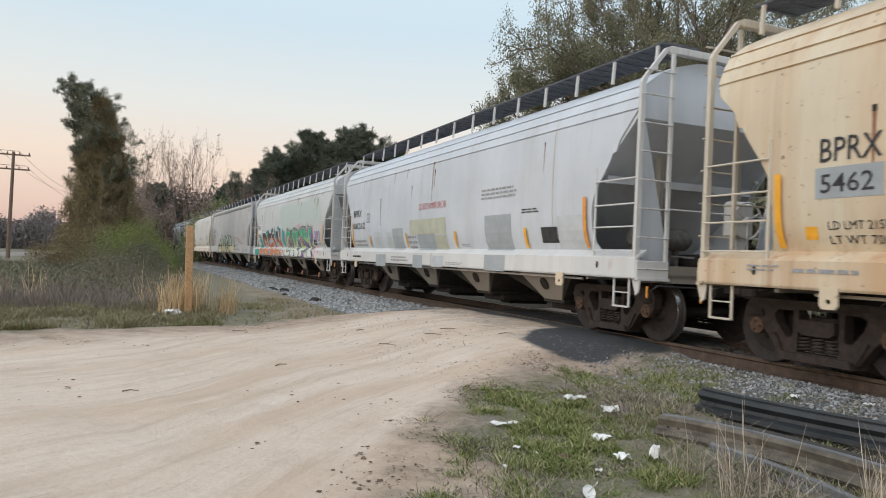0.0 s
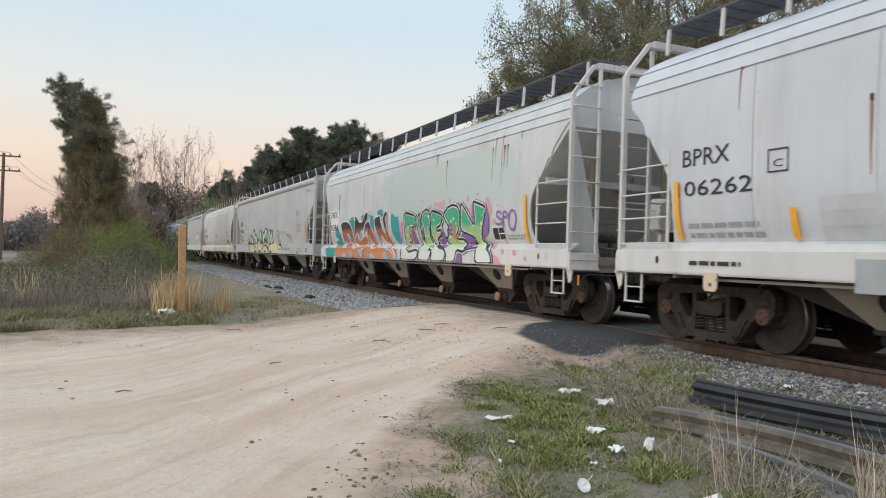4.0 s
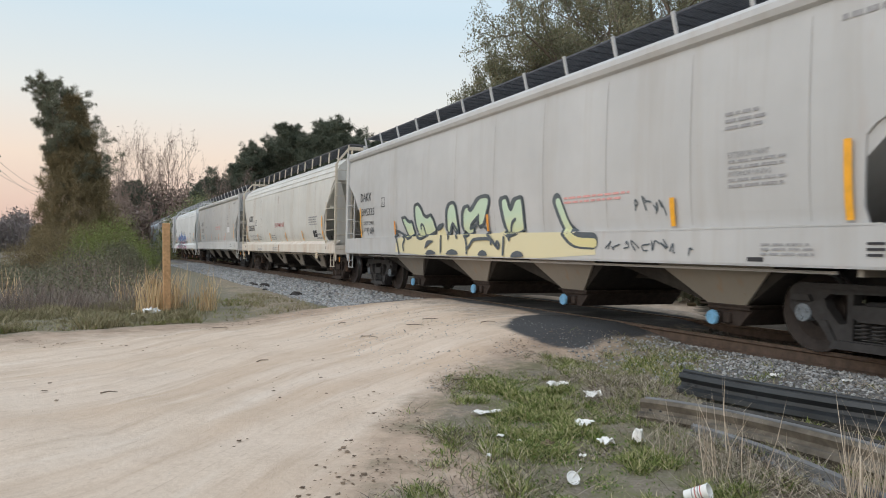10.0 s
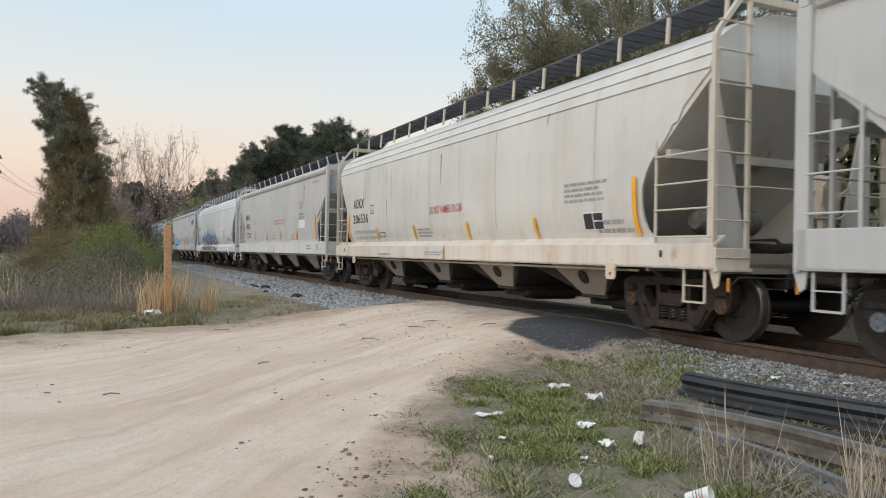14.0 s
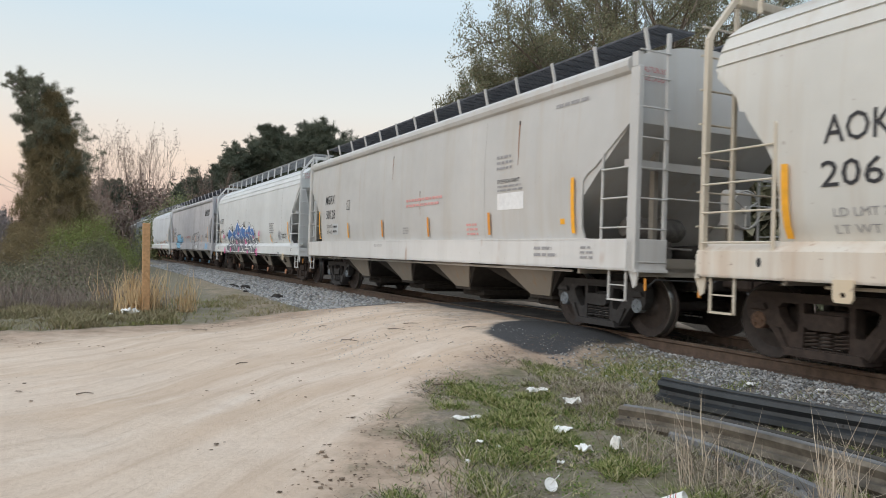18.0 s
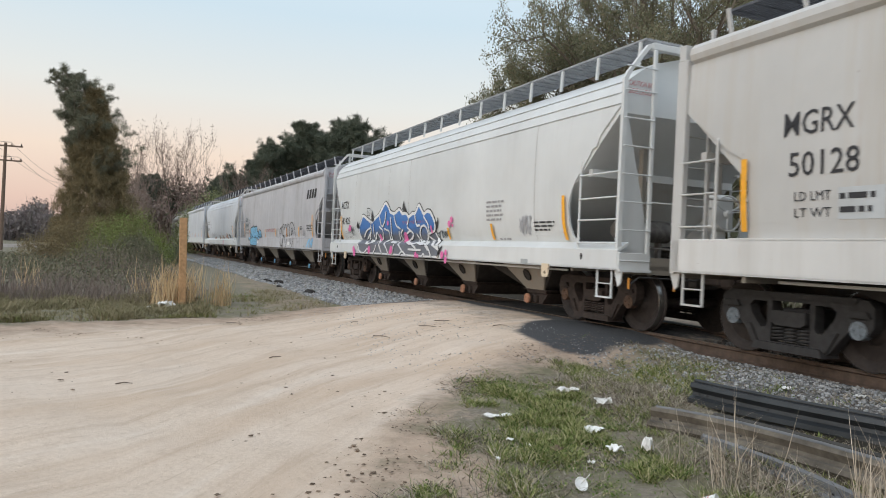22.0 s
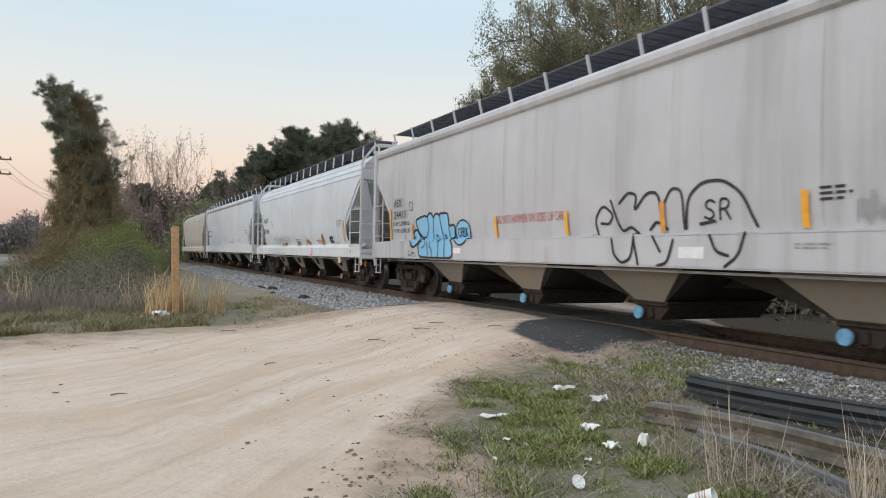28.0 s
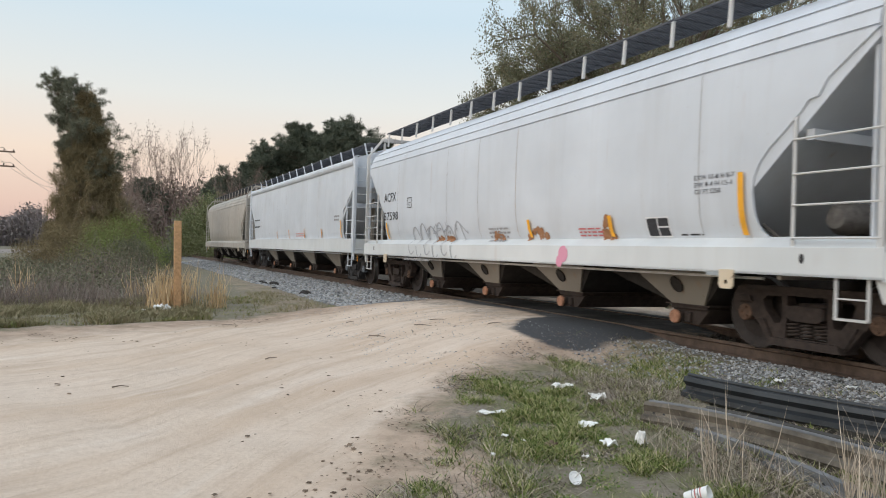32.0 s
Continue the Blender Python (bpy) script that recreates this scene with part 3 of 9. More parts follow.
def side_frame_mesh(m):
    """A cast truck side: flat top, dropped spring seat, three windows and pedestal jaws."""
    half = [(0.0, 0.775), (0.22, 0.775), (0.55, 0.795), (0.86, 0.805), (1.0, 0.785), (1.07, 0.71), (1.065, 0.50), (1.02, 0.44), (0.985, 0.46), (0.98, 0.585),
            (0.80, 0.585), (0.775, 0.43), (0.70, 0.36), (0.55, 0.17), (0.47, 0.115), (0.0, 0.11)]
    outline = half + [(-x, z) for x, z in reversed(half[1:-1])]
    tri = [(0.34, 0.685), (0.56, 0.685), (0.62, 0.63), (0.585, 0.53), (0.44, 0.36), (0.36, 0.37), (0.34, 0.42)]
    g = plate(Geo(), outline, [tri, [(-x, z) for x, z in tri], [(-0.27, 0.70), (0.27, 0.70), (0.28, 0.20), (-0.28, 0.20)]], -0.075, 0.075)
    # heavier rim along the top, round the spring seat and over the bearings
    g.prism([(-0.9, 0.805), (0.9, 0.805), (0.86, 0.745), (-0.86, 0.745)], -0.11, 0.11)
    g.prism([(-0.50, 0.10), (0.50, 0.10), (0.46, 0.19), (-0.46, 0.19)], -0.15, 0.15)
    for e in (-1, 1):
        g.prism([(e * 0.76, 0.60), (e * 1.04, 0.60), (e * 1.0, 0.67), (e * 0.80, 0.67)], -0.12, 0.12)
        g.prism([(e * 0.66, 0.40), (e * 0.58, 0.40), (e * 0.45, 0.17), (e * 0.53, 0.17)], -0.11, 0.11)
    # the end of the bolster in the middle window
    g.prism([(-0.25, 0.585), (0.25, 0.585), (0.25, 0.45), (0.18, 0.41), (-0.18, 0.41), (-0.25, 0.45)], -0.12, 0.13)
    return g.mesh("side_frame", m, 30)


def spring_mesh(m):
    turns = [(0.075 * math.cos(a), 0.075 * math.sin(a), 0.215 + 0.185 * a / (2 * math.pi * 4.5)) for a in np.linspace(0, 2 * math.pi * 4.5, 46)]
    return Geo().tube(turns, 0.015, 5).mesh("spring", m, 60)


def bolster_mesh(m):
    return Geo().box(-0.2, 0.2, -1.0, 1.0, 0.36, 0.62, 0.03).box(-0.35, 0.35, -0.35, 0.35, 0.6, 0.8, 0.02).box(-0.75, -0.68, -0.7, 0.7, 0.36, 0.44, 0.01).box(0.68, 0.75, -0.7, 0.7, 0.36, 0.44, 0.01).mesh("bolster", m)


wheelsets = []


def add_truck(car, x, rusty):
    m = M["truck_rust"] if rusty else M["truck"]
    key = "r" if rusty else "g"
    truck = part("truck", shared("bolster" + key, lambda: bolster_mesh(m)), car, (x, 0, 0), "rust-brown cast truck" if rusty else "dark grey cast truck")
    for side in (-1, 1):
        part("side_frame", shared("frame" + key, lambda: side_frame_mesh(m)), truck, (0, side * 0.99, 0.0))
        for cx in (-0.18, 0.0, 0.18):
            part("spring", shared("spring" + key, lambda: spring_mesh(m)), truck, (cx, side * 1.02, 0.0), "heavy coil spring")
    for dx in (-0.889, 0.889):
        ws = part("wheelset", shared("axle", lambda: Geo().lathe([(0.0, -1.0), (0.08, -1.0), (0.09, -0.7), (0.075, 0), (0.09, 0.7), (0.08, 1.0), (0.0, 1.0)], 14).mesh("axle", M["wheel"], 40)), car, (x + dx, 0, WHEEL_R))
        for side in (-1, 1):
            part("wheel", shared("wheel", wheel_mesh), ws, (0, side * 0.775, 0), turn=(0, 0, 0 if side < 0 else math.pi), label="rusty cast-steel wheel")
            part("tread", shared("tread", tread_mesh), ws, (0, side * 0.775, 0), turn=(0, 0, 0 if side < 0 else math.pi), label="bright worn wheel tread")
            part("bearing_cap", shared("cap" + key, lambda: cap_mesh(rusty)), ws, (0, side * 1.06, 0), turn=(0, 0, 0 if side < 0 else math.pi))
        wheelsets.append(ws)
        for side in (-1, 1):
            part("bearing_adapter", shared("adapter" + key, lambda: Geo().box(-0.13, 0.13, -0.07, 0.07, 0.40, 0.60, 0.03).mesh("bearing_adapter", m)), truck, (dx, side * 1.0, 0))


# half profile of the two kinds of body, from the sill up: (out, z)
FLOW = [(1.455, 1.36), (1.535, 1.52), (1.580, 1.70), (1.606, 1.95), (1.618, 2.3), (1.620, 2.9), (1.604, 3.3), (1.590, 3.455), (1.560, 3.460), (1.560, 3.480), (1.588, 3.486), (1.543, 3.640), (1.512, 3.645), (1.508, 3.665), (1.535, 3.671), (1.452, 3.835), (1.420, 3.840), (1.412, 3.860), (1.438, 3.866), (1.20, 4.04), (0.88, 4.20), (0.45, 4.32), (0.0, 4.36)]
ROUND = [(1.545, 1.42), (1.580, 1.62), (1.605, 1.95), (1.620, 2.5), (1.610, 3.2), (1.585, 3.66), (1.575, 3.74), (1.635, 3.77), (1.665, 3.84), (1.655, 3.92), (1.60, 3.98), (1.48, 4.01), (1.10, 4.14), (0.6, 4.25), (0.0, 4.30)]


def body_mesh(kind, e, paint):
    """The closed tank of the car: full profile above, slope sheets running in under both ends."""
    prof = FLOW if kind == "flow" else ROUND
    turn_z = 3.35 if kind == "flow" else 3.06
    low = prof[0][1]
    zs = [0.98, low] + [p[1] for p in prof[1:] if p[1] < turn_z] + [turn_z] + [p[1] for p in prof if p[1] > turn_z]
    half = lambda z: float(np.interp(z, [p[1] for p in prof], [p[0] for p in prof]))
    g, n = Geo(), 0
    rows = []
    seen = [(half(z) if z > low else prof[0][0] - 0.02, z) for z in zs]
    for w, z in seen:
        top = e - 0.16 - (0.0 if z <= turn_z else 0.05 * smooth(turn_z, 4.4, z))
        xe = top if z >= turn_z else top - (turn_z - z) * 1.08
        w = w - (0.03 if z <= 3.458 and kind == "flow" or z <= 3.66 and kind != "flow" else 0.0)
        rows.append([(-xe, -w, z), (xe, -w, z), (xe, w, z), (-xe, w, z)])
    v = [p for r in rows for p in r]
    f = []
    for i in range(len(rows) - 1):
        for k in range(4):
            f.append((i * 4 + k, i * 4 + (k + 1) % 4, i * 4 + 4 + (k + 1) % 4, i * 4 + 4 + k))
    f.append((0, 1, 2, 3))
    g.add(v, f)
    return g.mesh("body", paint, 28)


def skin_outline(kind, e, reach):
    """How far the side sheet reaches at each height; its lower corner stands reach metres from the middle."""
    if kind == "flow":
        k = (e - reach - 0.15) / 1.51
        curve = [(1.36, 1.50), (1.46, 1.60), (1.62, 1.65), (1.9, 1.67), (2.08, 1.64), (2.24, 1.56), (2.40, 1.42), (2.58, 1.20), (2.76, 1.00), (2.86, 0.92), (2.88, 0.80), (3.05, 0.70), (3.30, 0.36), (3.455, 0.15)]
        return [(z, e - 0.15 - (d - 0.15) * k) for z, d in curve]
    return [(1.42, e - 1.20), (1.6, e - 1.24), (2.30, e - 1.20), (2.40, e - 1.10), (2.50, e - 0.90), (2.70, e - 0.64), (3.02, e - 0.20), (3.12, e - 0.11), (3.74, e - 0.10)]


def skin_mesh(kind, e, paint, front, rear):
    prof = FLOW if kind == "flow" else ROUND
    out, back = skin_outline(kind, e, front), skin_outline(kind, e, rear)
    zs = sorted({round(z, 3) for z, _ in out} | {round(p[1], 3) for p in prof if out[0][0] <= p[1] <= out[-1][0]})
    g, rows = Geo(), []
    for z in zs:
        w = float(np.interp(z, [p[1] for p in prof], [p[0] for p in prof]))
        xe = float(np.interp(z, [o[0] for o in out], [o[1] for o in out]))
        xb = float(np.interp(z, [o[0] for o in back], [o[1] for o in back]))
        rows.append([(-xb, -w, z), (xe, -w, z), (xe, -w + 0.035, z), (-xb, -w + 0.035, z)])
    v = [p for r in rows for p in r]
    f = [(i * 4 + k, i * 4 + (k + 1) % 4, i * 4 + 4 + (k + 1) % 4, i * 4 + 4 + k) for i in range(len(rows) - 1) for k in range(4)]
    n = len(rows)
    g.add(v, f + [(3, 2, 1, 0), (4 * n - 4, 4 * n - 3, 4 * n - 2, 4 * n - 1)])
    return g.mesh("side_sheet", paint, 28)


def side_y(kind, z):
    prof = FLOW if kind == "flow" else ROUND
    return -float(np.interp(z, [p[1] for p in prof], [p[0] for p in prof]))


def rung_mesh(paint):
    g = Geo()
    g.tube([(-0.22, 0, 0), (0.22, 0, 0)], 0.011, 6)
    g.box(-0.24, -0.19, -0.012, 0.03, -0.02, 0.02)
    g.box(0.19, 0.24, -0.012, 0.03, -0.02, 0.02)
    return g.mesh("rung", paint, 40)


def step_mesh(paint, w=0.36, drop=0.42):
    g = Geo()
    for x in (-w / 2, w / 2):
        g.box(x - 0.014, x + 0.014, -0.012, 0.012, -drop, 0.0)
    g.box(-w / 2, w / 2, -0.03, 0.03, -drop - 0.012, -drop + 0.012)
    g.box(-w / 2, w / 2, -0.014, 0.014, -drop * 0.5 - 0.008, -drop * 0.5 + 0.008)
    return g.mesh("step", paint)


def bay_mesh(kind, paint, half_top):
    """A hopper chute below the sill, wide above and narrow at its outlet."""
    top, bot = 1.0, 0.46
    v = [(-half_top, -1.30, top), (half_top, -1.30, top), (half_top, 1.30, top), (-half_top, 1.30, top),
         (0.15, -1.02, bot), (0.75, -1.02, bot), (0.75, 1.02, bot), (0.15, 1.02, bot)]
    return Geo().add(v, [(0, 1, 5, 4), (1, 2, 6, 5), (2, 3, 7, 6), (3, 0, 4, 7), (0, 3, 2, 1), (4, 5, 6, 7)]).mesh("hopper_bay", paint)


def cheek_mesh(paint, half_top, e):
    """The pale plate on the side of a chute."""
    g = Geo()
    g.add([(-half_top * 0.35, e * 1.36, 1.02), (half_top * 0.86, e * 1.36, 1.02), (0.76, e * 1.06, 0.46), (0.16, e * 1.06, 0.46),
           (-half_top * 0.35, e * 1.33, 1.02), (half_top * 0.86, e * 1.33, 1.02), (0.76, e * 1.03, 0.46), (0.16, e * 1.03, 0.46)],
          [(0, 1, 2, 3), (7, 6, 5, 4), (0, 4, 5, 1), (1, 5, 6, 2), (2, 6, 7, 3), (3, 7, 4, 0)])
    return g.mesh("chute_plate", paint)


def poke_mesh(side):
    """An oval poke hole on the sloping side of a chute, with a raised rim; a near-black disc paints its dark inside."""
    g = Geo()
    ring = [(0.10 * math.cos(a) + 0.42, side * (1.225 + 0.02 + 0.053 * math.sin(a) * 1.0), 0.745 + 0.10 * math.sin(a)) for a in np.linspace(0, 2 * math.pi, 19)]
    g.tube(ring, 0.012, 5)
    n = len(ring) - 1
    g.add([(x, y - side * 0.004, z) for x, y, z in ring[:n]] + [(x, y - side * 0.03, z) for x, y, z in ring[:n]], [tuple(range(n)), tuple(range(2 * n - 1, n - 1, -1))] + [(i, (i + 1) % n, n + (i + 1) % n, n + i) for i in range(n)])
    return g.mesh("poke_hole", M["under"], 40)


def outlet_mesh(m, tube):
    g = Geo()
    g.box(0.10, 0.80, -1.04, 1.04, 0.40, 0.47, 0.01)
    if tube:
        g.prism([(0.08, 0.41), (0.82, 0.41), (0.62, 0.20), (0.40, 0.20)], -1.0, 1.0)
        g.tube([(0.30, -1.12, 0.29), (0.30, 1.12, 0.29)], 0.075, 14)
        g.lathe([(0.10, -1.13), (0.10, -1.08), (0.07, -1.07)], 14, (0.30, 0, 0.29))
        g.box(0.38, 0.50, -1.06, -0.98, 0.22, 0.36, 0.015)
        g.box(0.03, 0.87, -1.07, 1.07, 0.452, 0.474, 0.004)
    else:
        g.box(0.0, 0.9, -0.8, 0.8, 0.27, 0.40, 0.03)
        g.box(0.2, 0.7, -0.5, 0.5, 0.20, 0.28, 0.03)
    return g.mesh("outlet_gate", m, 30)


def outlet_cap_mesh(m):
    return Geo().lathe([(0.0, -1.165), (0.088, -1.165), (0.098, -1.15), (0.098, -1.11), (0.07, -1.10)], 18, (0.30, 0, 0.29)).mesh("outlet_cap", m, 40)


def coupler_mesh():
    g = Geo()
    g.box(-0.75, 0.10, -0.09, 0.09, 0.78, 0.98, 0.02)
    g.box(0.0, 0.26, -0.17, 0.15, 0.74, 1.02, 0.04)
    g.box(0.18, 0.36, 0.02, 0.19, 0.76, 1.0, 0.04)
    return g.mesh("coupler", M["truck_rust"])


def brake_wheel_mesh(paint):
    g = Geo()
    ring = [(0, 0.28 * math.cos(a), 0.28 * math.sin(a)) for a in np.linspace(0, 2 * math.pi, 25)]
    g.tube(ring, 0.016, 6)
    for k in range(3):
        a = k * 2 * math.pi / 3 + 0.5
        g.tube([(0, 0, 0), (0, 0.28 * math.cos(a), 0.28 * math.sin(a))], 0.014, 5)
    g.lathe([(0.0, 0.05), (0.06, 0.04), (0.06, -0.04), (0.0, -0.05)], 12, axis="x")
    return g.mesh("brake_wheel", paint, 40)


def walkway_mesh(length, w0, w1, z, material):
    """Open grating with cross bars and a light edge angle."""
    g = Geo()
    n = int((w1 - w0) / 0.055)
    for k in range(n + 1):
        yy = w0 + (w1 - w0) * k / n
        g.box(-length, length, yy - 0.014, yy + 0.014, z - 0.02, z + 0.012)
    for x in np.arange(-length, length + 0.01, 0.30):
        g.box(x - 0.012, x + 0.012, w0, w1, z - 0.03, z - 0.004)
    return g.mesh("walkway_grating", material)


def make_car(spec):
    k, e, paint, sill, under = spec["kind"], spec["half"] - spec["end"], spec["paint"], spec["sill"], spec["chute"]
    name = "hopper_car"
    car = tagged(empty(name), spec["label"], "freight car", group="hopper cars of the train")
    tag = spec["name"]
    low, cz = (0.95, 1.36) if k == "flow" else (0.98, 1.42)
    part("body", body_mesh(k, e, paint), car)
    front, rear = spec["reach"]
    part("side_sheet", skin_mesh(k, e, paint, front, rear), car)
    part("side_sheet", skin_mesh(k, e, paint, rear, front), car, turn=(0, 0, math.pi))
    # sills with a lip along the bottom
    sy = 1.655
    if k == "flow":
        rim = [(-sy, low), (-sy, 1.26), (-1.45, 1.385), (-1.45, 1.345), (-sy + 0.05, 1.24), (-sy + 0.05, low)]
        face = Geo().add([(x, y, z) for x in (-e, e) for y, z in rim], [tuple(range(6)), tuple(range(11, 5, -1))] + [(i, (i + 1) % 6, (i + 1) % 6 + 6, i + 6) for i in range(6)])
    else:
        face = Geo().box(-e, e, -sy, -sy + 0.05, low, cz, 0.008)
    sm = face.box(-e, e, -sy, -sy + 0.16, low, low + 0.025).box(-e + 1.0, e - 1.0, -sy + (0.0 if k != "flow" else 0.2), -1.44, cz - 0.02, cz + 0.012).mesh("side_sill", sill)
    part("side_sill", sm, car)
    part("side_sill", sm, car, turn=(0, 0, math.pi))
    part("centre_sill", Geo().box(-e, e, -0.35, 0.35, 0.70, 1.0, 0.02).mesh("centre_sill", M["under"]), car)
    # roof walkways on posts
    wl = e - 0.22
    wz = 4.56 if k == "flow" else 4.50
    for side in (-1, 1):
        part("walkway", walkway_mesh(wl, 0.42, 1.10, wz, spec["walk"]), car, turn=(0, 0, 0 if side > 0 else math.pi), label="dark grating walkway along the roof")
    pm = shared(tag + "wpost", lambda: Geo().box(-0.026, 0.026, -0.018, 0.018, 0, 0.40).mesh("walkway_post", spec["trim"]))
    nposts = spec["posts"]
    for i in range(nposts):
        x = -wl + 0.15 + (2 * wl - 0.3) * i / (nposts - 1)
        for side in (-1, 1):
            zb = wz - 0.40
            p = part("walkway_post", pm, car, (x, side * 1.12, zb), turn=(side * radians(4 if k == "flow" else -14), 0, 0))
    hm = shared(tag + "hatch", lambda: Geo().box(-e + 0.9, e - 0.9, -0.30, 0.30, 4.30, 4.46, 0.03).mesh("roof_hatch", paint))
    part("roof_hatch", hm, car, label="long trough hatch along the roof")
    # corner posts, ladders, platforms
    for ex in (-1, 1):
        for side in (-1, 1):
            if k == "flow":
                pts = [(0, low), (0, 3.84), (0.05, 3.93), (0.42, 4.40), (0.52, 4.44), (0.52, 4.32), (0.47, 4.36), (0.11, 3.92), (0.075, 3.83), (0.075, low)]
                me = shared(tag + f"cpost{side}{ex}", lambda: Geo().add([(dx, y * -side - 0.04 * -side, z) for dx in (-0.032, 0.032) for y, z in pts], [tuple(range(10)), tuple(range(19, 9, -1))] + [(i, (i + 1) % 10, (i + 1) % 10 + 10, i + 10) for i in range(10)]).mesh("corner_post", spec["trim"]))
            else:
                me = shared(tag + f"cpost{side}{ex}", lambda: Geo().box(-0.09, 0.09, -0.05, 0.05, low, 3.80, 0.012).box(-0.06, 0.06, -0.05, 0.05, 3.80, 4.0).mesh("corner_post", spec["trim"]))
            part("corner_post", me, car, (ex * (e - 0.05), side * (1.655 - 0.05), 0))
            # ladder on the side of the end
            rails = shared(tag + "gpost", lambda: Geo().tube([(0, 0, low + 0.15), (0, 0, 2.66), (0.0, 0.06, 2.74)], 0.022, 6).mesh("grab_post", spec["trim"], 40))
            gx = e - (1.07 if k == "flow" else 0.72)
            part("grab_post", rails, car, (ex * gx, side * 1.62, 0), turn=(0, 0, 0 if side < 0 else math.pi))
            wdt = (e - 0.05 - gx)
            rm = shared(tag + "rung_side", lambda: Geo().tube([(-wdt / 2, 0, 0), (wdt / 2, 0, 0)], 0.013, 6).mesh("rung", spec["trim"], 40))
            for z in (1.58, 2.0, 2.42) if k != "flow" else (1.36, 1.72, 2.06, 2.44):
                part("rung", rm, car, (ex * (e - 0.05 - wdt / 2), side * 1.645, z))
            # ladder across the end
            em = shared(tag + "endladder", lambda: Geo().box(-0.025, 0.025, -0.03, 0.03, 0.98, 4.32, 0.006).mesh("ladder_rail", spec["trim"]))
            part("ladder_rail", em, car, (ex * (e + 0.0), side * 1.10, 0))
            rm2 = shared(tag + "rung_end", lambda: Geo().tube([(0, -0.28, 0), (0, 0.28, 0)], 0.013, 6).mesh("rung", spec["trim"], 40))
            for z in (1.10, 1.56, 1.98, 2.40, 2.82, 3.24, 3.66, 4.02):
                part("rung", rm2, car, (ex * (e + 0.03), side * 1.36, z))
            st = shared(tag + "step", lambda: step_mesh(spec["trim"]))
            part("step", st, car, (ex * (e - 0.36), side * 1.60, low))
            bracket = shared(tag + f"bracket{side}", lambda: Geo().prism([(-0.09, 0.0), (0.09, 0.0), (0.06, -0.20), (0.0, -0.24)], -0.012, 0.012).mesh("pull_bracket", spec["trim"]))
            part("pull_bracket", bracket, car, (ex * (e - 0.02), side * 1.60, low), label="worn pale steel bracket under the corner")
            sill_top = 1.22 if k == "flow" else 1.42
            corner = shared(tag + f"endsill{side}", lambda: Geo().box(-0.02, 0.02, min(side * 1.06, side * 1.645), max(side * 1.06, side * 1.645), low, sill_top, 0.006).box(-0.03, 0.05, min(side * 1.06, side * 1.645), max(side * 1.06, side * 1.645), low - 0.02, low + 0.02).mesh("end_sill", spec["sill"]))
            part("end_sill", corner, car, (ex * (e + 0.01), 0, 0), label="pale plate closing the corner of the sill")
            handle = shared("levergrip", lambda: Geo().box(-0.018, 0.018, -0.012, 0.012, -0.17, 0.0, 0.005).mesh("lever_grip", M["orange"]))
            part("lever_grip", handle, car, (ex * (e + 0.10), side * 1.50, low - 0.10), label="orange uncoupling lever grip")
            # post that carries the end of the side sheet
            inner = shared(tag + "inner", lambda: Geo().box(-0.05, 0.05, -0.04, 0.04, 1.0, 2.9).mesh("end_stanchion", under))
            part("end_stanchion", inner, car, (ex * (e - 0.55), side * 0.80, 0))
        if k == "flow":
            for side in (-1, 1):
                hook = shared(tag + "hook", lambda: Geo().tube([(0.0, 0.0, 0.0), (-0.30, 0.12, 0.0)], 0.03, 6).mesh("ladder_bracket", spec["trim"], 40))
                part("ladder_bracket", hook, car, (ex * (e - 1.07), side * 1.60, 2.68), turn=(0, 0, 0 if side < 0 else math.pi))
                pad = shared("pad", lambda: plate(Geo(), [(-0.11, 0.99), (0.11, 0.99), (0.11, 0.80), (0.08, 0.76), (-0.08, 0.76), (-0.11, 0.80)], [[(0.03 * math.cos(a), 0.84 + 0.03 * math.sin(a)) for a in np.linspace(0, 2 * math.pi, 9)[:-1]]], -0.012, 0.012).mesh("jacking_pad", spec["sill"]))
                part("jacking_pad", pad, car, (ex * (e - 1.95), side * 1.672, 0), label="pale steel lug with a round hole")
                slot = shared("sillslot", lambda: Geo().lathe([(0.0, -0.004), (0.055, -0.004), (0.055, 0.0)], 12).mesh("sill_slot", M["black"], 40))
                part("sill_slot", slot, car, (ex * (e - 0.92), side * 1.656, 1.14), turn=(0, 0, 0 if side < 0 else math.pi), label="dark oval hole in the sill").scale = (0.55, 1.0, 1.0)
            part("end_beam", shared(tag + "ebeam", lambda: Geo().box(-0.05, 0.05, -1.14, 1.14, 4.33, 4.44, 0.01).mesh("end_beam", spec["trim"])), car, (ex * (e - 0.05), 0, 0))
            gus = shared(tag + "gusset", lambda: Geo().add([(dx, y, z) for dx in (-0.02, 0.02) for y, z in ((-1.52, 3.3), (-1.40, 3.3), (-0.82, 1.0), (-1.52, 1.0))], [(0, 1, 2, 3), (7, 6, 5, 4), (0, 4, 5, 1), (1, 5, 6, 2), (2, 6, 7, 3), (3, 7, 4, 0)]).mesh("end_gusset", paint))
            if ex > 0:
                part("end_gusset", gus, car, (ex * (e - 0.22), 0, 0))
                part("end_gusset", gus, car, (ex * (e - 0.22), 0, 0), turn=(0, 0, math.pi))
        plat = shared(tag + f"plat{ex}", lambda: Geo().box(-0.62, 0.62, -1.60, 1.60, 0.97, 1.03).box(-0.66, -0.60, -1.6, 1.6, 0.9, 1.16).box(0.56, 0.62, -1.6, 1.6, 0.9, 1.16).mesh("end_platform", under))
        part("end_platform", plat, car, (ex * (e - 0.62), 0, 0))
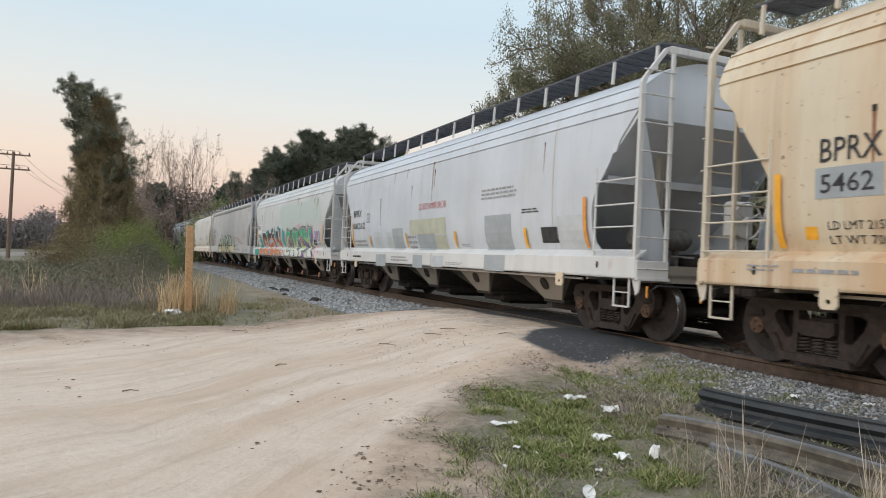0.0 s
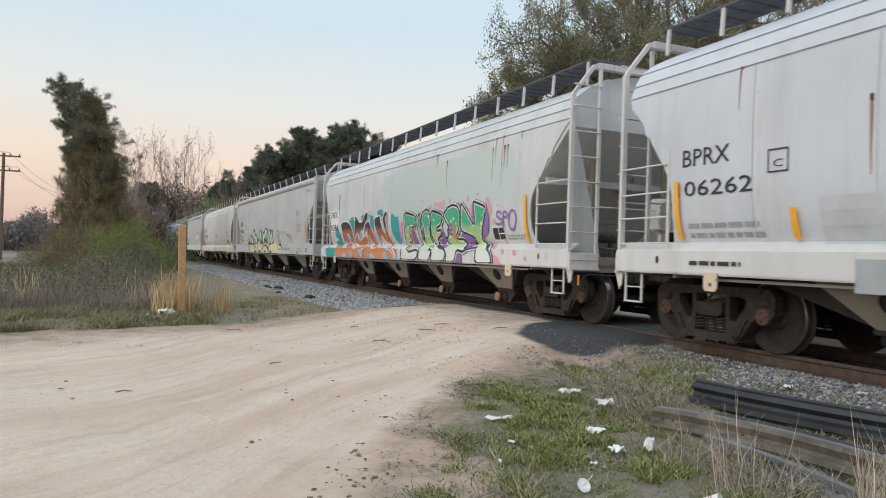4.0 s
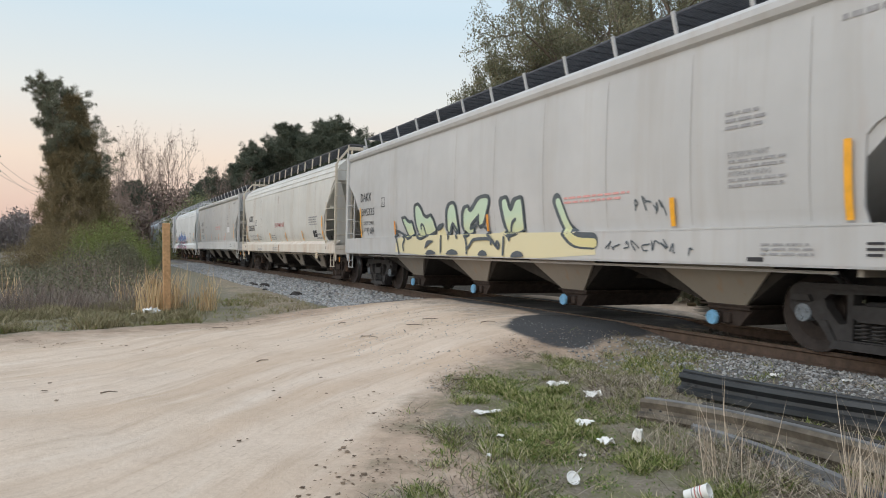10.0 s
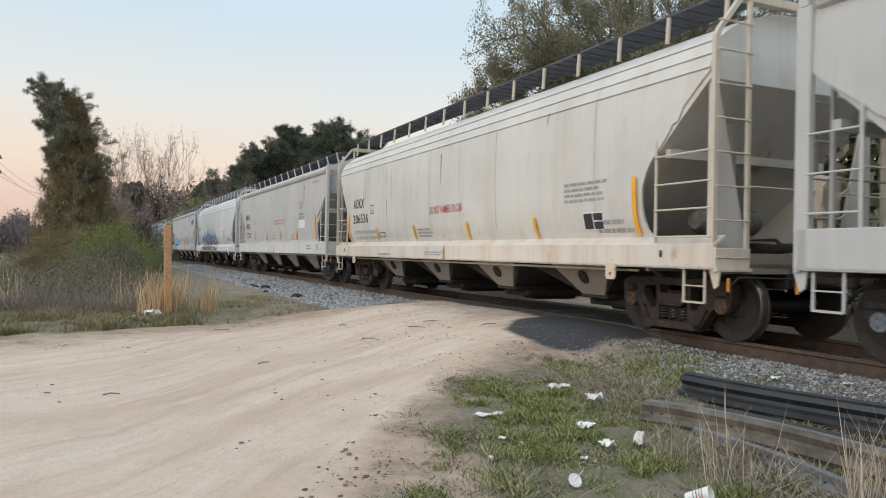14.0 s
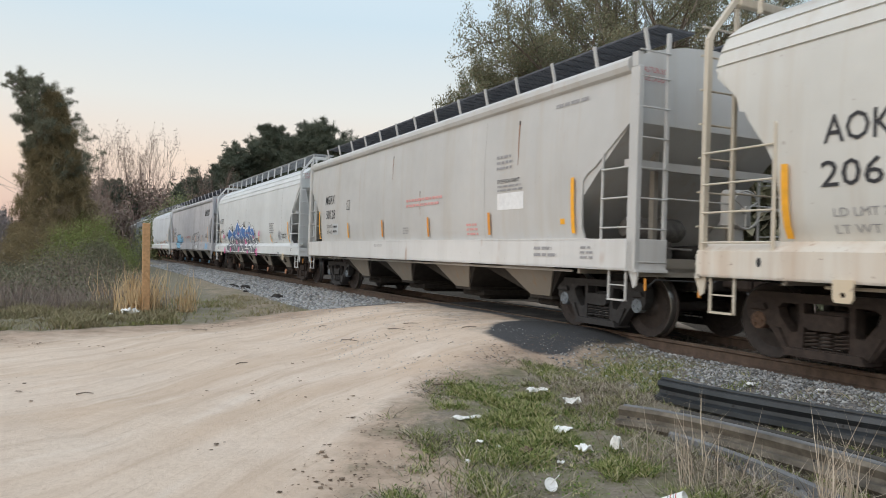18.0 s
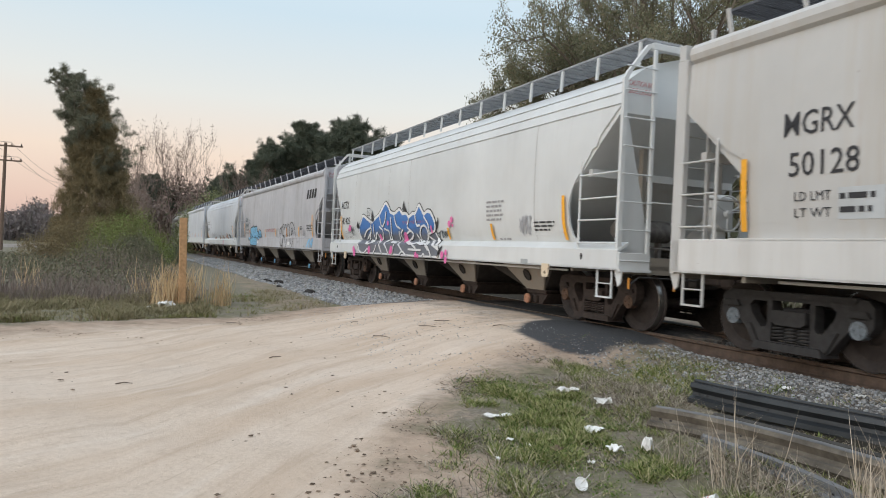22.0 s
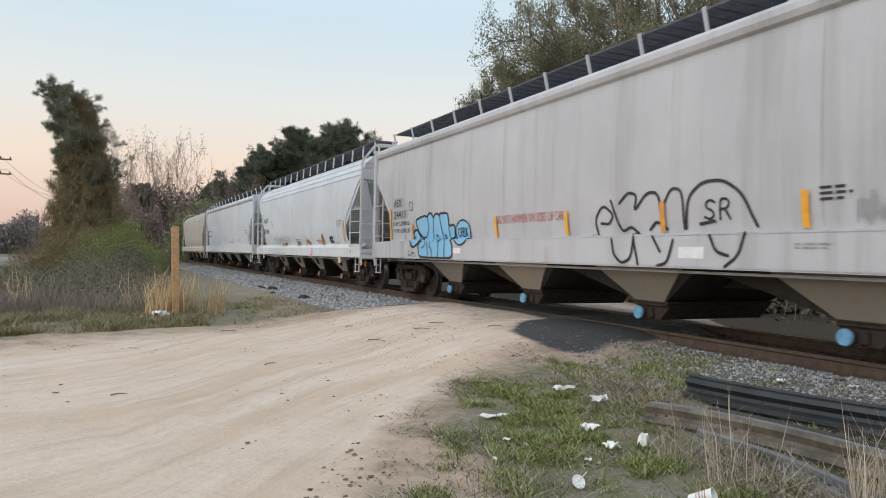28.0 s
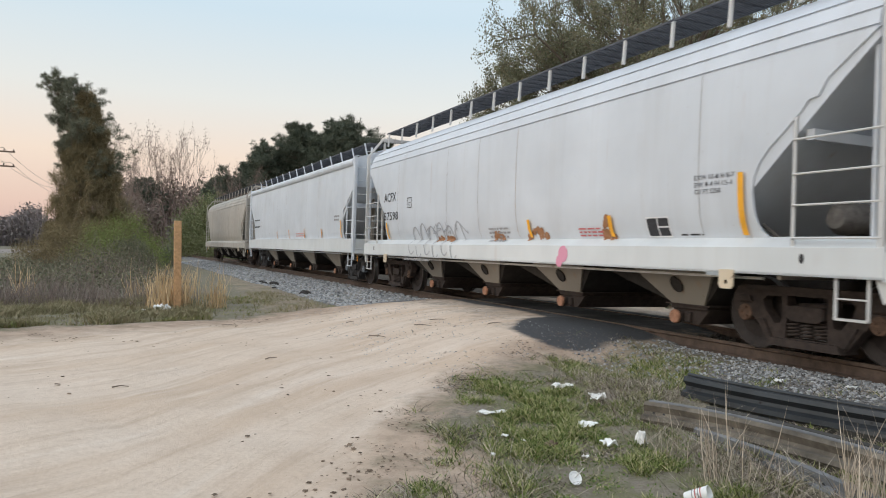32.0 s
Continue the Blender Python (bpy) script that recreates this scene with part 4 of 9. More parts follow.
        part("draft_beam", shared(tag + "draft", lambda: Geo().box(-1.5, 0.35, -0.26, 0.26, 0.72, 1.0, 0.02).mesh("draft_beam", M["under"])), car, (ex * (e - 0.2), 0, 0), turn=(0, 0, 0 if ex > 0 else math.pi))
        part("coupler", shared("coupler", coupler_mesh), car, (ex * (spec["half"] - 0.12), 0, 0), turn=(0, 0, 0 if ex > 0 else math.pi), label="rusty knuckle coupler")
        hose = Geo().tube([(0, 0.3, 0.85), (0.25, 0.32, 0.7), (0.45, 0.25, 0.5), (0.62, 0.05, 0.42)], 0.025, 6)
        part("brake_hose", shared("hose", lambda: hose.mesh("brake_hose", M["black"], 40)), car, (ex * (e + 0.05), 0, 0), turn=(0, 0, 0 if ex > 0 else math.pi), label="black rubber brake hose")
        part("handrail", shared(tag + "hrail", lambda: Geo().tube([(0, -1.1, 2.0), (0, 1.1, 2.0)], 0.014, 6).mesh("handrail", spec["trim"], 40)), car, (ex * (e + 0.01), 0, 0))
        part("uncoupling_lever", shared("lever", lambda: Geo().tube([(0, -1.5, 0.72), (0, -1.3, 0.86), (0.1, -0.3, 0.84), (0.12, 0, 0.95)], 0.014, 6).mesh("uncoupling_lever", M["truck"], 40)), car, (ex * (e + 0.08), 0, 0), turn=(0, 0, 0 if ex > 0 else math.pi))
        br = shared(tag + "slopebrace", lambda: Geo().box(-0.05, 0.05, -1.5, 1.5, 2.44, 2.56).mesh("slope_brace", paint))
        part("slope_brace", br, car, (ex * (e - (0.98 if k == "flow" else 0.35)), 0, 0))
    # brake gear on the front end
    part("brake_wheel", shared(tag + "bw", lambda: brake_wheel_mesh(spec["trim"])), car, (e + 0.14, 0.35, 1.92), label="handbrake wheel")
    part("brake_box", shared(tag + "bb", lambda: Geo().box(-0.16, 0.10, -0.22, 0.22, -0.28, 0.30, 0.05).mesh("brake_box", spec["trim"])), car, (e - 0.02, 0.35, 1.92))
    part("brake_stand", shared(tag + "bs", lambda: Geo().box(-0.04, 0.04, -0.1, 0.1, 1.0, 1.7, 0.01).mesh("brake_stand", spec["trim"])), car, (e - 0.02, 0.35, 0))
    part("air_tank", shared("tank", lambda: Geo().lathe([(0.0, -0.55), (0.14, -0.52), (0.19, -0.42), (0.19, 0.42), (0.14, 0.52), (0.0, 0.55)], 16).mesh("air_tank", M["under"], 40)), car, (-e + 0.9, 0.0, 1.28))
    part("brake_cylinder", shared("cyl", lambda: Geo().lathe([(0.0, -0.35), (0.13, -0.33), (0.15, 0.2), (0.08, 0.3), (0.03, 0.7), (0.0, 0.7)], 14, axis="x").mesh("brake_cylinder", M["under"], 40)), car, (e - 1.1, 0.45, 1.25))
    for ex in (-1, 1):
        gear = {
            "air_pipe": lambda: Geo().tube([(-1.9, -1.15, 1.55), (-1.3, -1.18, 1.16), (-0.55, -1.12, 1.12), (-0.25, -0.6, 1.14), (-0.22, 0.5, 1.14)], 0.026, 7).mesh("air_pipe", M["pipe"], 40),
            "brake_rod": lambda: Geo().tube([(-1.7, -0.62, 1.18), (-0.95, -0.55, 1.34), (-0.12, -0.45, 1.30)], 0.018, 6).box(-1.05, -0.85, -0.60, -0.50, 1.20, 1.42, 0.01).mesh("brake_rod", M["pipe"], 40),
            "valve_box": lambda: Geo().box(-1.0, -0.62, -1.0, -0.70, 1.04, 1.36, 0.03).lathe([(0.0, -1.06), (0.09, -1.04), (0.11, -0.98), (0.11, -0.9)], 14, (-0.8, 0, 1.22)).mesh("valve_box", M["pipe"], 40),
            "end_tank": lambda: Geo().lathe([(0.0, -0.62), (0.12, -0.60), (0.19, -0.50), (0.19, 0.50), (0.12, 0.60), (0.0, 0.62)], 18, (-1.15, -0.25, 1.62)).box(-1.2, -1.1, -0.6, -0.52, 1.03, 1.50).box(-1.2, -1.1, 0.05, 0.12, 1.03, 1.50).mesh("end_tank", M["pipe"], 40),
        }
        for nm, make in gear.items():
            part(nm, shared(tag + nm if nm == "end_tank" else nm, make), car, (ex * e, 0, 0), turn=(0, 0, 0 if ex > 0 else math.pi), label="dark grey steel air reservoir" if nm == "end_tank" else "")
    # chutes and outlets
    half_top = spec["pitch"] * 0.5
    for i in range(4):
        x = (i - 1.5) * spec["pitch"] + spec["bay_dx"]
        bay = part("hopper_bay", shared(tag + "bay", lambda: bay_mesh(k, M["under"], half_top)), car, (x, 0, 0), "near-black hopper chute")
        for side in (-1, 1):
            part("chute_plate", shared(tag + f"cheek{side}", lambda: cheek_mesh(under, half_top, side)), bay, label="dusty pale chute plate")
            if k == "flow":
                part("poke_hole", shared(tag + f"poke{side}", lambda: poke_mesh(side)), bay, label="poke hole in the chute plate, drawn as a dark oval")
        part("outlet_gate", shared(tag + "gate", lambda: outlet_mesh(M["truck_rust"] if spec["tube"] else M["under"], spec["tube"])), bay)
        if spec["tube"]:
            part("outlet_cap", shared(tag + "ocap", lambda: outlet_cap_mesh(spec["cap"])), bay, label=spec["cap_label"])
    for tx in (-1, 1):
        add_truck(car, tx * (spec["half"] - 1.98), spec["rusty"])
    # a pipe along the lower edge of the sill
    part("train_line", shared(tag + "pipe", lambda: Geo().tube([(-e + 1.6, -1.45, low - 0.05), (e - 1.6, -1.45, low - 0.05)], 0.02, 6).mesh("train_line", spec["trim"], 40)), car)
    return car
# the cars from the front of the train to its end: coupling places along the line at the start
JOINT = [-9.4, 8.04, 25.16, 42.43, 61.56, 78.85, 95.85, 113.26, 132.34, 149.75, 168.58, 186.4]
PAINTS = {
    "tan": car_paint("paint_rusty_tan", (0.72, 0.64, 0.49), 0.55, 0.7, (0.48, 0.30, 0.15), 0.38),
    "bluewhite": car_paint("paint_cool_white", (0.60, 0.64, 0.69), 0.25, 0.12),
    "mint": car_paint("paint_faded_white", (0.615, 0.64, 0.65), 0.35, 0.35),
    "grey": car_paint("paint_light_grey", (0.525, 0.53, 0.53), 0.30, 0.06),
    "cream": car_paint("paint_cream", (0.655, 0.65, 0.615), 0.35, 0.22, (0.42, 0.30, 0.18)),
    "stone": car_paint("paint_stone_grey", (0.545, 0.545, 0.535), 0.30, 0.10, (0.40, 0.30, 0.17)),
    "white": car_paint("paint_white", (0.67, 0.695, 0.70), 0.12, 0.04),
    "dull": car_paint("paint_dull_grey", (0.525, 0.53, 0.56), 0.50, 0.08, (0.20, 0.19, 0.17)),
    "clean": car_paint("paint_clean_white", (0.64, 0.68, 0.73), 0.15, 0.10),
    "beige": car_paint("paint_dirty_beige", (0.46, 0.43, 0.385), 0.5, 0.15, (0.22, 0.18, 0.14)),
    "sill_white": car_paint("paint_sill_white", (0.67, 0.67, 0.66), 0.25, 0.18),
    "sill_tan": car_paint("paint_sill_tan", (0.70, 0.60, 0.45), 0.55, 0.8, (0.42, 0.21, 0.08), 0.7),
    "sill_cream": car_paint("paint_sill_cream", (0.72, 0.68, 0.61), 0.5, 0.6, (0.46, 0.26, 0.13), 0.22),
    "chute": car_paint("paint_dusty_chute", (0.27, 0.245, 0.21), 0.5, 0.2),
    "trim": car_paint("paint_trim", (0.62, 0.62, 0.61), 0.35, 0.35),
    "trim_tan": car_paint("paint_trim_tan", (0.62, 0.56, 0.46), 0.4, 0.5),
}


def spec(i, kind, paint, sill, label, **kw):
    d = dict(name=f"car{i}", kind=kind, paint=PAINTS[paint], sill=PAINTS[sill], label=label, half=(JOINT[i + 1] - JOINT[i]) / 2,
             end=0.66 if kind == "flow" else 0.55, trim=PAINTS["trim"], chute=PAINTS["chute"], posts=15 if kind == "flow" else 14,
             pitch=2.9 if kind == "flow" else 3.4, bay_dx=0.0, tube=True, cap=M["outlet_rust"], cap_label="rusty outlet cap", rusty=True, walk=M["galv"])
    e = d["half"] - d["end"]
    d["reach"] = {0: (6.95, 6.97), 1: (6.70, 6.78), 2: (6.63, 6.98), 4: (6.60, 6.88), 6: (6.63, 6.96)}.get(i, (e - 1.66, e - 1.66))
    d.update(kw)
    return d


SPECS = [
    spec(0, "flow", "tan", "sill_tan", "cream hopper car stained with orange rust, on rusty trucks", trim=PAINTS["trim_tan"], tube=False),
    spec(1, "flow", "bluewhite", "sill_white", "white hopper car with grey paint-out patches", tube=False),
    spec(2, "flow", "mint", "sill_white", "faded white hopper car with large green and orange graffiti"),
    spec(3, "round", "grey", "grey", "smooth light grey hopper car with pale yellow graffiti", rusty=False, trim=PAINTS["grey"], cap=M["outlet_blue"], cap_label="blue plastic outlet cap"),
    spec(4, "flow", "cream", "sill_cream", "cream hopper car with a rust-stained sill", tube=False, trim=PAINTS["trim_tan"]),
    spec(5, "round", "stone", "sill_white", "smooth stone-grey hopper car, fairly clean", rusty=False, trim=PAINTS["stone"], tube=False, pitch=2.95),
    spec(6, "flow", "white", "white", "clean white hopper car with blue and grey graffiti", trim=PAINTS["white"], walk=M["galv_bright"]),
    spec(7, "round", "dull", "dull", "streaked grey hopper car with light blue graffiti", trim=PAINTS["dull"], cap=M["outlet_blue"], cap_label="blue plastic outlet cap"),
    spec(8, "flow", "clean", "white", "clean blue-white hopper car with rust marks low on its side"),
    spec(9, "round", "clean", "white", "smooth blue-white hopper car with a bright sill", trim=PAINTS["clean"], rusty=False),
    spec(10, "flow", "beige", "beige", "dirty beige hopper car at the end of the train", trim=PAINTS["beige"], tube=False),
]
CARS = [make_car(s) for s in SPECS]
MIDDLE = [(JOINT[i] + JOINT[i + 1]) / 2 for i in range(11)]
# ---- lettering, stripes and painted pieces on the near sides of the cars ----
def hug(i, z, lift):
    """The outer face of car i at a height, with the sill proud of the side."""
    if SPECS[i]["kind"] == "flow":
        if z < 1.385:
            return -1.655 + 0.205 * max(0.0, z - 1.26) / 0.125 - lift
        return side_y("flow", z) - lift
    return (-1.655 if z < 1.445 else side_y("round", z)) - lift


def wrap(i, verts, faces, name, material, lift, label=""):
    me = raw_mesh(name, [(x, hug(i, z, lift + dy), z) for x, z, dy in verts], faces, material)
    return part(name, me, CARS[i], label=label)


def split_z(i, z0, z1):
    zs = {z0, z1} | {z for z in np.arange(0.9, 4.2, 0.16) if z0 < z < z1}
    marks = (1.26, 1.384, 1.386, 1.45) if SPECS[i]["kind"] == "flow" else (1.444, 1.446)
    zs |= {z for z in marks if z0 < z < z1}
    return sorted(zs)


def panel(i, x0, x1, z0, z1, m, name="patch", lift=0.005, label=""):
    """A thin painted or stuck-on area that follows the side."""
    cz = 1.375 if SPECS[i]["kind"] == "flow" else 1.435
    if name == "stripe" and z0 < cz + 0.03:
        z0 = cz + 0.03
    if name == "stripe":
        lift = 0.043
    zs = split_z(i, z0, z1)
    verts, faces = [], []
    for z in zs:
        verts += [(x0, z, 0), (x1, z, 0)]
    for k in range(len(zs) - 1):
        faces.append((2 * k, 2 * k + 1, 2 * k + 3, 2 * k + 2))
    names = {"stripe": "reflective_stripe", "patch": "paint_patch", "sticker": "sticker", "placard": "placard", "streak": "rust_streak", "seam": "weld_seam"}
    return wrap(i, verts, faces, names.get(name, name), M[m] if isinstance(m, str) else m, lift, label)


def letters_of(string, bold=0.0):
    cu = bpy.data.curves.new("lettering", "FONT")
    cu.body, cu.size, cu.resolution_u = string, 1.0, 2
    cu.offset = bold
    ob = bpy.data.objects.new("lettering", cu)
    me = bpy.data.meshes.new_from_object(ob)
    v = [tuple(p.co) for p in me.vertices]
    f = [tuple(p.vertices) for p in me.polygons]
    bpy.data.objects.remove(ob)
    bpy.data.curves.remove(cu)
    bpy.data.meshes.remove(me)
    return v, f


def loose(v, f):
    """The connected pieces of a flat mesh."""
    root = list(range(len(v)))

    def find(a):
        while root[a] != a:
            root[a] = root[root[a]]
            a = root[a]
        return a
    for q in f:
        for a in q[1:]:
            root[find(a)] = find(q[0])
    out = {}
    for q in f:
        out.setdefault(find(q[0]), []).append(q)
    return list(out.values())


def text(i, x0, x1, z0, z1, string, m):
    v, f = letters_of(string, 0.004 if z1 - z0 > 0.18 else 0.0)
    ax, bx = min(p[0] for p in v), max(p[0] for p in v)
    az, bz = min(p[1] for p in v), max(p[1] for p in v)
    verts = [(x0 + (p[0] - ax) / (bx - ax) * (x1 - x0), z0 + (p[1] - az) / (bz - az) * (z1 - z0), 0) for p in v]
    label = {"ink": "black stencilled lettering", "ink_red": "red stencilled warning"}.get(m, "")
    if z1 - z0 < 0.14:
        tagged(wrap(i, verts, f, "lettering", M[m], 0.010, label), kind="stuff")
        return
    for piece in loose(verts, f):
        used = sorted({a for q in piece for a in q})
        at = {a: n for n, a in enumerate(used)}
        wrap(i, [verts[a] for a in used], [tuple(at[a] for a in q) for q in piece], "letter", M[m], 0.010, label)


def bars(i, x0, x1, z0, z1, rows, m):
    """Small print too worn to read: rows of short bars."""
    rng = random.Random(int((x0 + 20) * 100) + i)
    verts, faces = [], []
    pitch = (z1 - z0) / rows
    for r in range(rows):
        z = z1 - (r + 0.5) * pitch
        h = min(pitch * 0.24, 0.030)
        x = x0
        end = x1 - (x1 - x0) * 0.25 * rng.random()
        while x < end:
            w = min(rng.uniform(0.06, 0.22), end - x)
            n = len(verts)
            verts += [(x, z - h, 0), (x + w, z - h, 0), (x + w, z + h, 0), (x, z + h, 0)]
            faces.append((n, n + 1, n + 2, n + 3))
            x += w + 0.035
    tagged(wrap(i, verts, faces, "small_print", M[m], 0.010, "worn small print"), kind="stuff")


def boxed(i, x0, x1, z0, z1, m):
    t = 0.018
    verts, faces = [], []
    for a, b, c, d in ((x0, x1, z0, z0 + t), (x0, x1, z1 - t, z1), (x0, x0 + t, z0 + t, z1 - t), (x1 - t, x1, z0 + t, z1 - t)):
        n = len(verts)
        verts += [(a, c, 0), (b, c, 0), (b, d, 0), (a, d, 0)]
        faces.append((n, n + 1, n + 2, n + 3))
    wrap(i, verts, faces, "stencil_box", M[m], 0.010)
    if x1 - x0 < 0.35:
        text(i, x0 + 0.08, x1 - 0.08, z0 + 0.06, z0 + (z1 - z0) * 0.55, "C", m)


def placard(i, x0, x1, z0, z1):
    panel(i, x0, x1, z0, z1, "white", "placard", 0.006)
    panel(i, x0 + 0.02, (x0 + x1) / 2 - 0.012, z0 + 0.02, z1 - 0.02, "ink", "placard", 0.011)
    panel(i, (x0 + x1) / 2 + 0.012, x1 - 0.02, (z0 + z1) / 2 + 0.012, z1 - 0.02, "ink", "placard", 0.011)
    panel(i, (x0 + x1) / 2 + 0.012, x1 - 0.02, z0 + 0.02, (z0 + z1) / 2 - 0.012, "ink", "placard", 0.011)


def spray(name, stops, low=0.9, high=2.4, speckle=0.06):
    """Spray paint that changes colour up the piece."""
    def build(nt, b):
        tc = nt.nodes.new("ShaderNodeTexCoord")
        sep = nt.nodes.new("ShaderNodeSeparateXYZ")
        nt.links.new(tc.outputs["Object"], sep.inputs[0])
        add = nt.nodes.new("ShaderNodeMath")
        add.operation = "ADD"
        nt.links.new(gray(nt, sep.outputs[2], low, high), add.inputs[0])
        nt.links.new(gray(nt, noise_of(nt, 3.5, 4), 0.2, 0.8, -speckle, speckle), add.inputs[1])
        c = ramp(nt, add.outputs[0], stops)
        c = mix(nt, gray(nt, noise_of(nt, 9, 4), 0.5, 0.8, 0, 0.10), c, (0.55, 0.55, 0.54))
        nt.links.new(c, b.inputs["Base Color"])
        b.inputs["Roughness"].default_value = 0.5
    return mat(name, build)


GLYPH = {
    "A": [[(0, 0), (0.5, 1), (1, 0)], [(0.22, 0.38), (0.78, 0.38)]],
    "B": [[(0.05, 0), (0.05, 1), (0.7, 1), (0.9, 0.78), (0.65, 0.54), (0.95, 0.28), (0.7, 0), (0.05, 0)], [(0.05, 0.54), (0.65, 0.54)]],
    "C": [[(0.95, 0.85), (0.6, 1), (0.15, 0.8), (0.03, 0.45), (0.2, 0.12), (0.6, 0), (0.95, 0.15)]],
    "E": [[(0.95, 1), (0.1, 0.95), (0.05, 0.5), (0.1, 0.04), (0.95, 0)], [(0.05, 0.5), (0.75, 0.52)]],
    "H": [[(0.05, 0), (0.08, 1)], [(0.92, 0), (0.95, 1)], [(0.05, 0.48), (0.92, 0.52)]],
    "N": [[(0.03, 0), (0.1, 1), (0.88, 0.05), (0.97, 1)]],
    "O": [[(0.5, 1), (0.12, 0.8), (0.05, 0.4), (0.3, 0.03), (0.7, 0.03), (0.95, 0.4), (0.88, 0.8), (0.5, 1)]],
    "P": [[(0.1, 0), (0.1, 1), (0.75, 0.95), (0.9, 0.72), (0.7, 0.5), (0.1, 0.46)]],
    "R": [[(0.05, 0), (0.08, 1), (0.72, 0.98), (0.9, 0.75), (0.68, 0.52), (0.08, 0.48)], [(0.5, 0.5), (0.95, 0)]],
    "S": [[(0.95, 0.85), (0.6, 1), (0.15, 0.85), (0.2, 0.58), (0.75, 0.45), (0.9, 0.18), (0.5, 0), (0.05, 0.14)]],
    "V": [[(0.02, 1), (0.42, 0), (0.62, 0.1), (0.98, 1)]],
    "Y": [[(0.02, 1), (0.45, 0.5), (0.4, 0)], [(0.98, 1), (0.45, 0.5)]],
    "M": [[(0, 0), (0.15, 0.9), (0.45, 0.3), (0.75, 1), (0.95, 0)]],
    "K": [[(0.1, 0), (0.15, 1)], [(0.9, 1), (0.2, 0.5), (0.95, 0.05)]],
    "D": [[(0.05, 0), (0.08, 1), (0.6, 0.95), (0.95, 0.55), (0.7, 0.08), (0.05, 0)]],
}


def dense(line, step=0.09):
    out = [line[0]]
    for a, b in zip(line[:-1], line[1:]):
        n = max(1, int(math.hypot(b[0] - a[0], b[1] - a[1]) / step))
        out += [(a[0] + (b[0] - a[0]) * k / n, a[1] + (b[1] - a[1]) * k / n) for k in range(1, n + 1)]
    return out


def rounded(line, rounds=2):
    """Corners cut twice, as a spray can turns."""
    for _ in range(rounds if len(line) > 2 else 0):
        new_line = [line[0]]
        for a, b in zip(line[:-1], line[1:]):
            new_line += [(a[0] * 0.8 + b[0] * 0.2, a[1] * 0.8 + b[1] * 0.2), (a[0] * 0.2 + b[0] * 0.8, a[1] * 0.2 + b[1] * 0.8)]
        line = new_line + [line[-1]]
    return line


def ribbon(i, lines, w, material, lift, name="graffiti", label="", shift=(0, 0), zmin=0.96, rounds=2):
    """A broad painted stroke along each line, with rounded ends."""
    for k, line in enumerate(lines):
        pts = dense(rounded([(x + shift[0], z + shift[1]) for x, z in line], rounds), 0.07)
        n, dy = len(pts), 0.0012 * (k % 4)
        rows = []
        for j, (x, z) in enumerate(pts):
            (ax, az), (bx, bz) = pts[max(j - 1, 0)], pts[min(j + 1, n - 1)]
            d = math.hypot(bx - ax, bz - az) or 1.0
            tx, tz = (bx - ax) / d, (bz - az) / d
            rows.append((x, z, tx, tz, w / 2))
        x, z, tx, tz, _ = rows[0]
        head = [(x - tx * w / 2 * math.sin(q), z - tz * w / 2 * math.sin(q), tx, tz, w / 2 * math.cos(q)) for q in (1.45, 1.1, 0.75, 0.4)]
        x, z, tx, tz, _ = rows[-1]
        tail = [(x + tx * w / 2 * math.sin(q), z + tz * w / 2 * math.sin(q), tx, tz, w / 2 * math.cos(q)) for q in (0.4, 0.75, 1.1, 1.45)]
        verts, faces = [], []
        for x, z, tx, tz, h in head + rows + tail:
            for f in (-1, -0.6, -0.2, 0.2, 0.6, 1):
                verts.append((x - tz * h * f, max(zmin, z + tx * h * f), dy))
        for r in range(len(verts) // 6 - 1):
            faces += [(r * 6 + c, r * 6 + c + 1, r * 6 + 7 + c, r * 6 + 6 + c) for c in range(5)]
        wrap(i, verts, faces, name, material, lift, label)


def place(word, x0, x1, z0, z1, slant=0.0, jump=0.0, seed=1):
    """The strokes of a word, set into a box on the side."""
    rng = random.Random(seed)
    out, n = [], len(word)
    w = (x1 - x0) / n
    for k, ch in enumerate(word):
        j = rng.uniform(-jump, jump)
        for st in GLYPH[ch]:
            out.append([(x0 + w * (k + 0.14 + 0.72 * a) + slant * (b - 0.5), z0 + (z1 - z0 + j) * b) for a, b in st])
    return out


def discs(i, spots, material, lift, name, label=""):
    verts, faces = [], []
    for k, (x, z, r) in enumerate(spots):
        n, dy = len(verts), 0.0004 * (k % 20)
        verts += [(x, z, dy)] + [(x + r * math.cos(a), z + r * math.sin(a), dy) for a in np.linspace(0, 2 * math.pi, 15)[:-1]]
        faces += [(n, n + 1 + q, n + 1 + (q + 1) % 14) for q in range(14)]
    tagged(wrap(i, verts, faces, name, material, lift, label), kind="stuff")


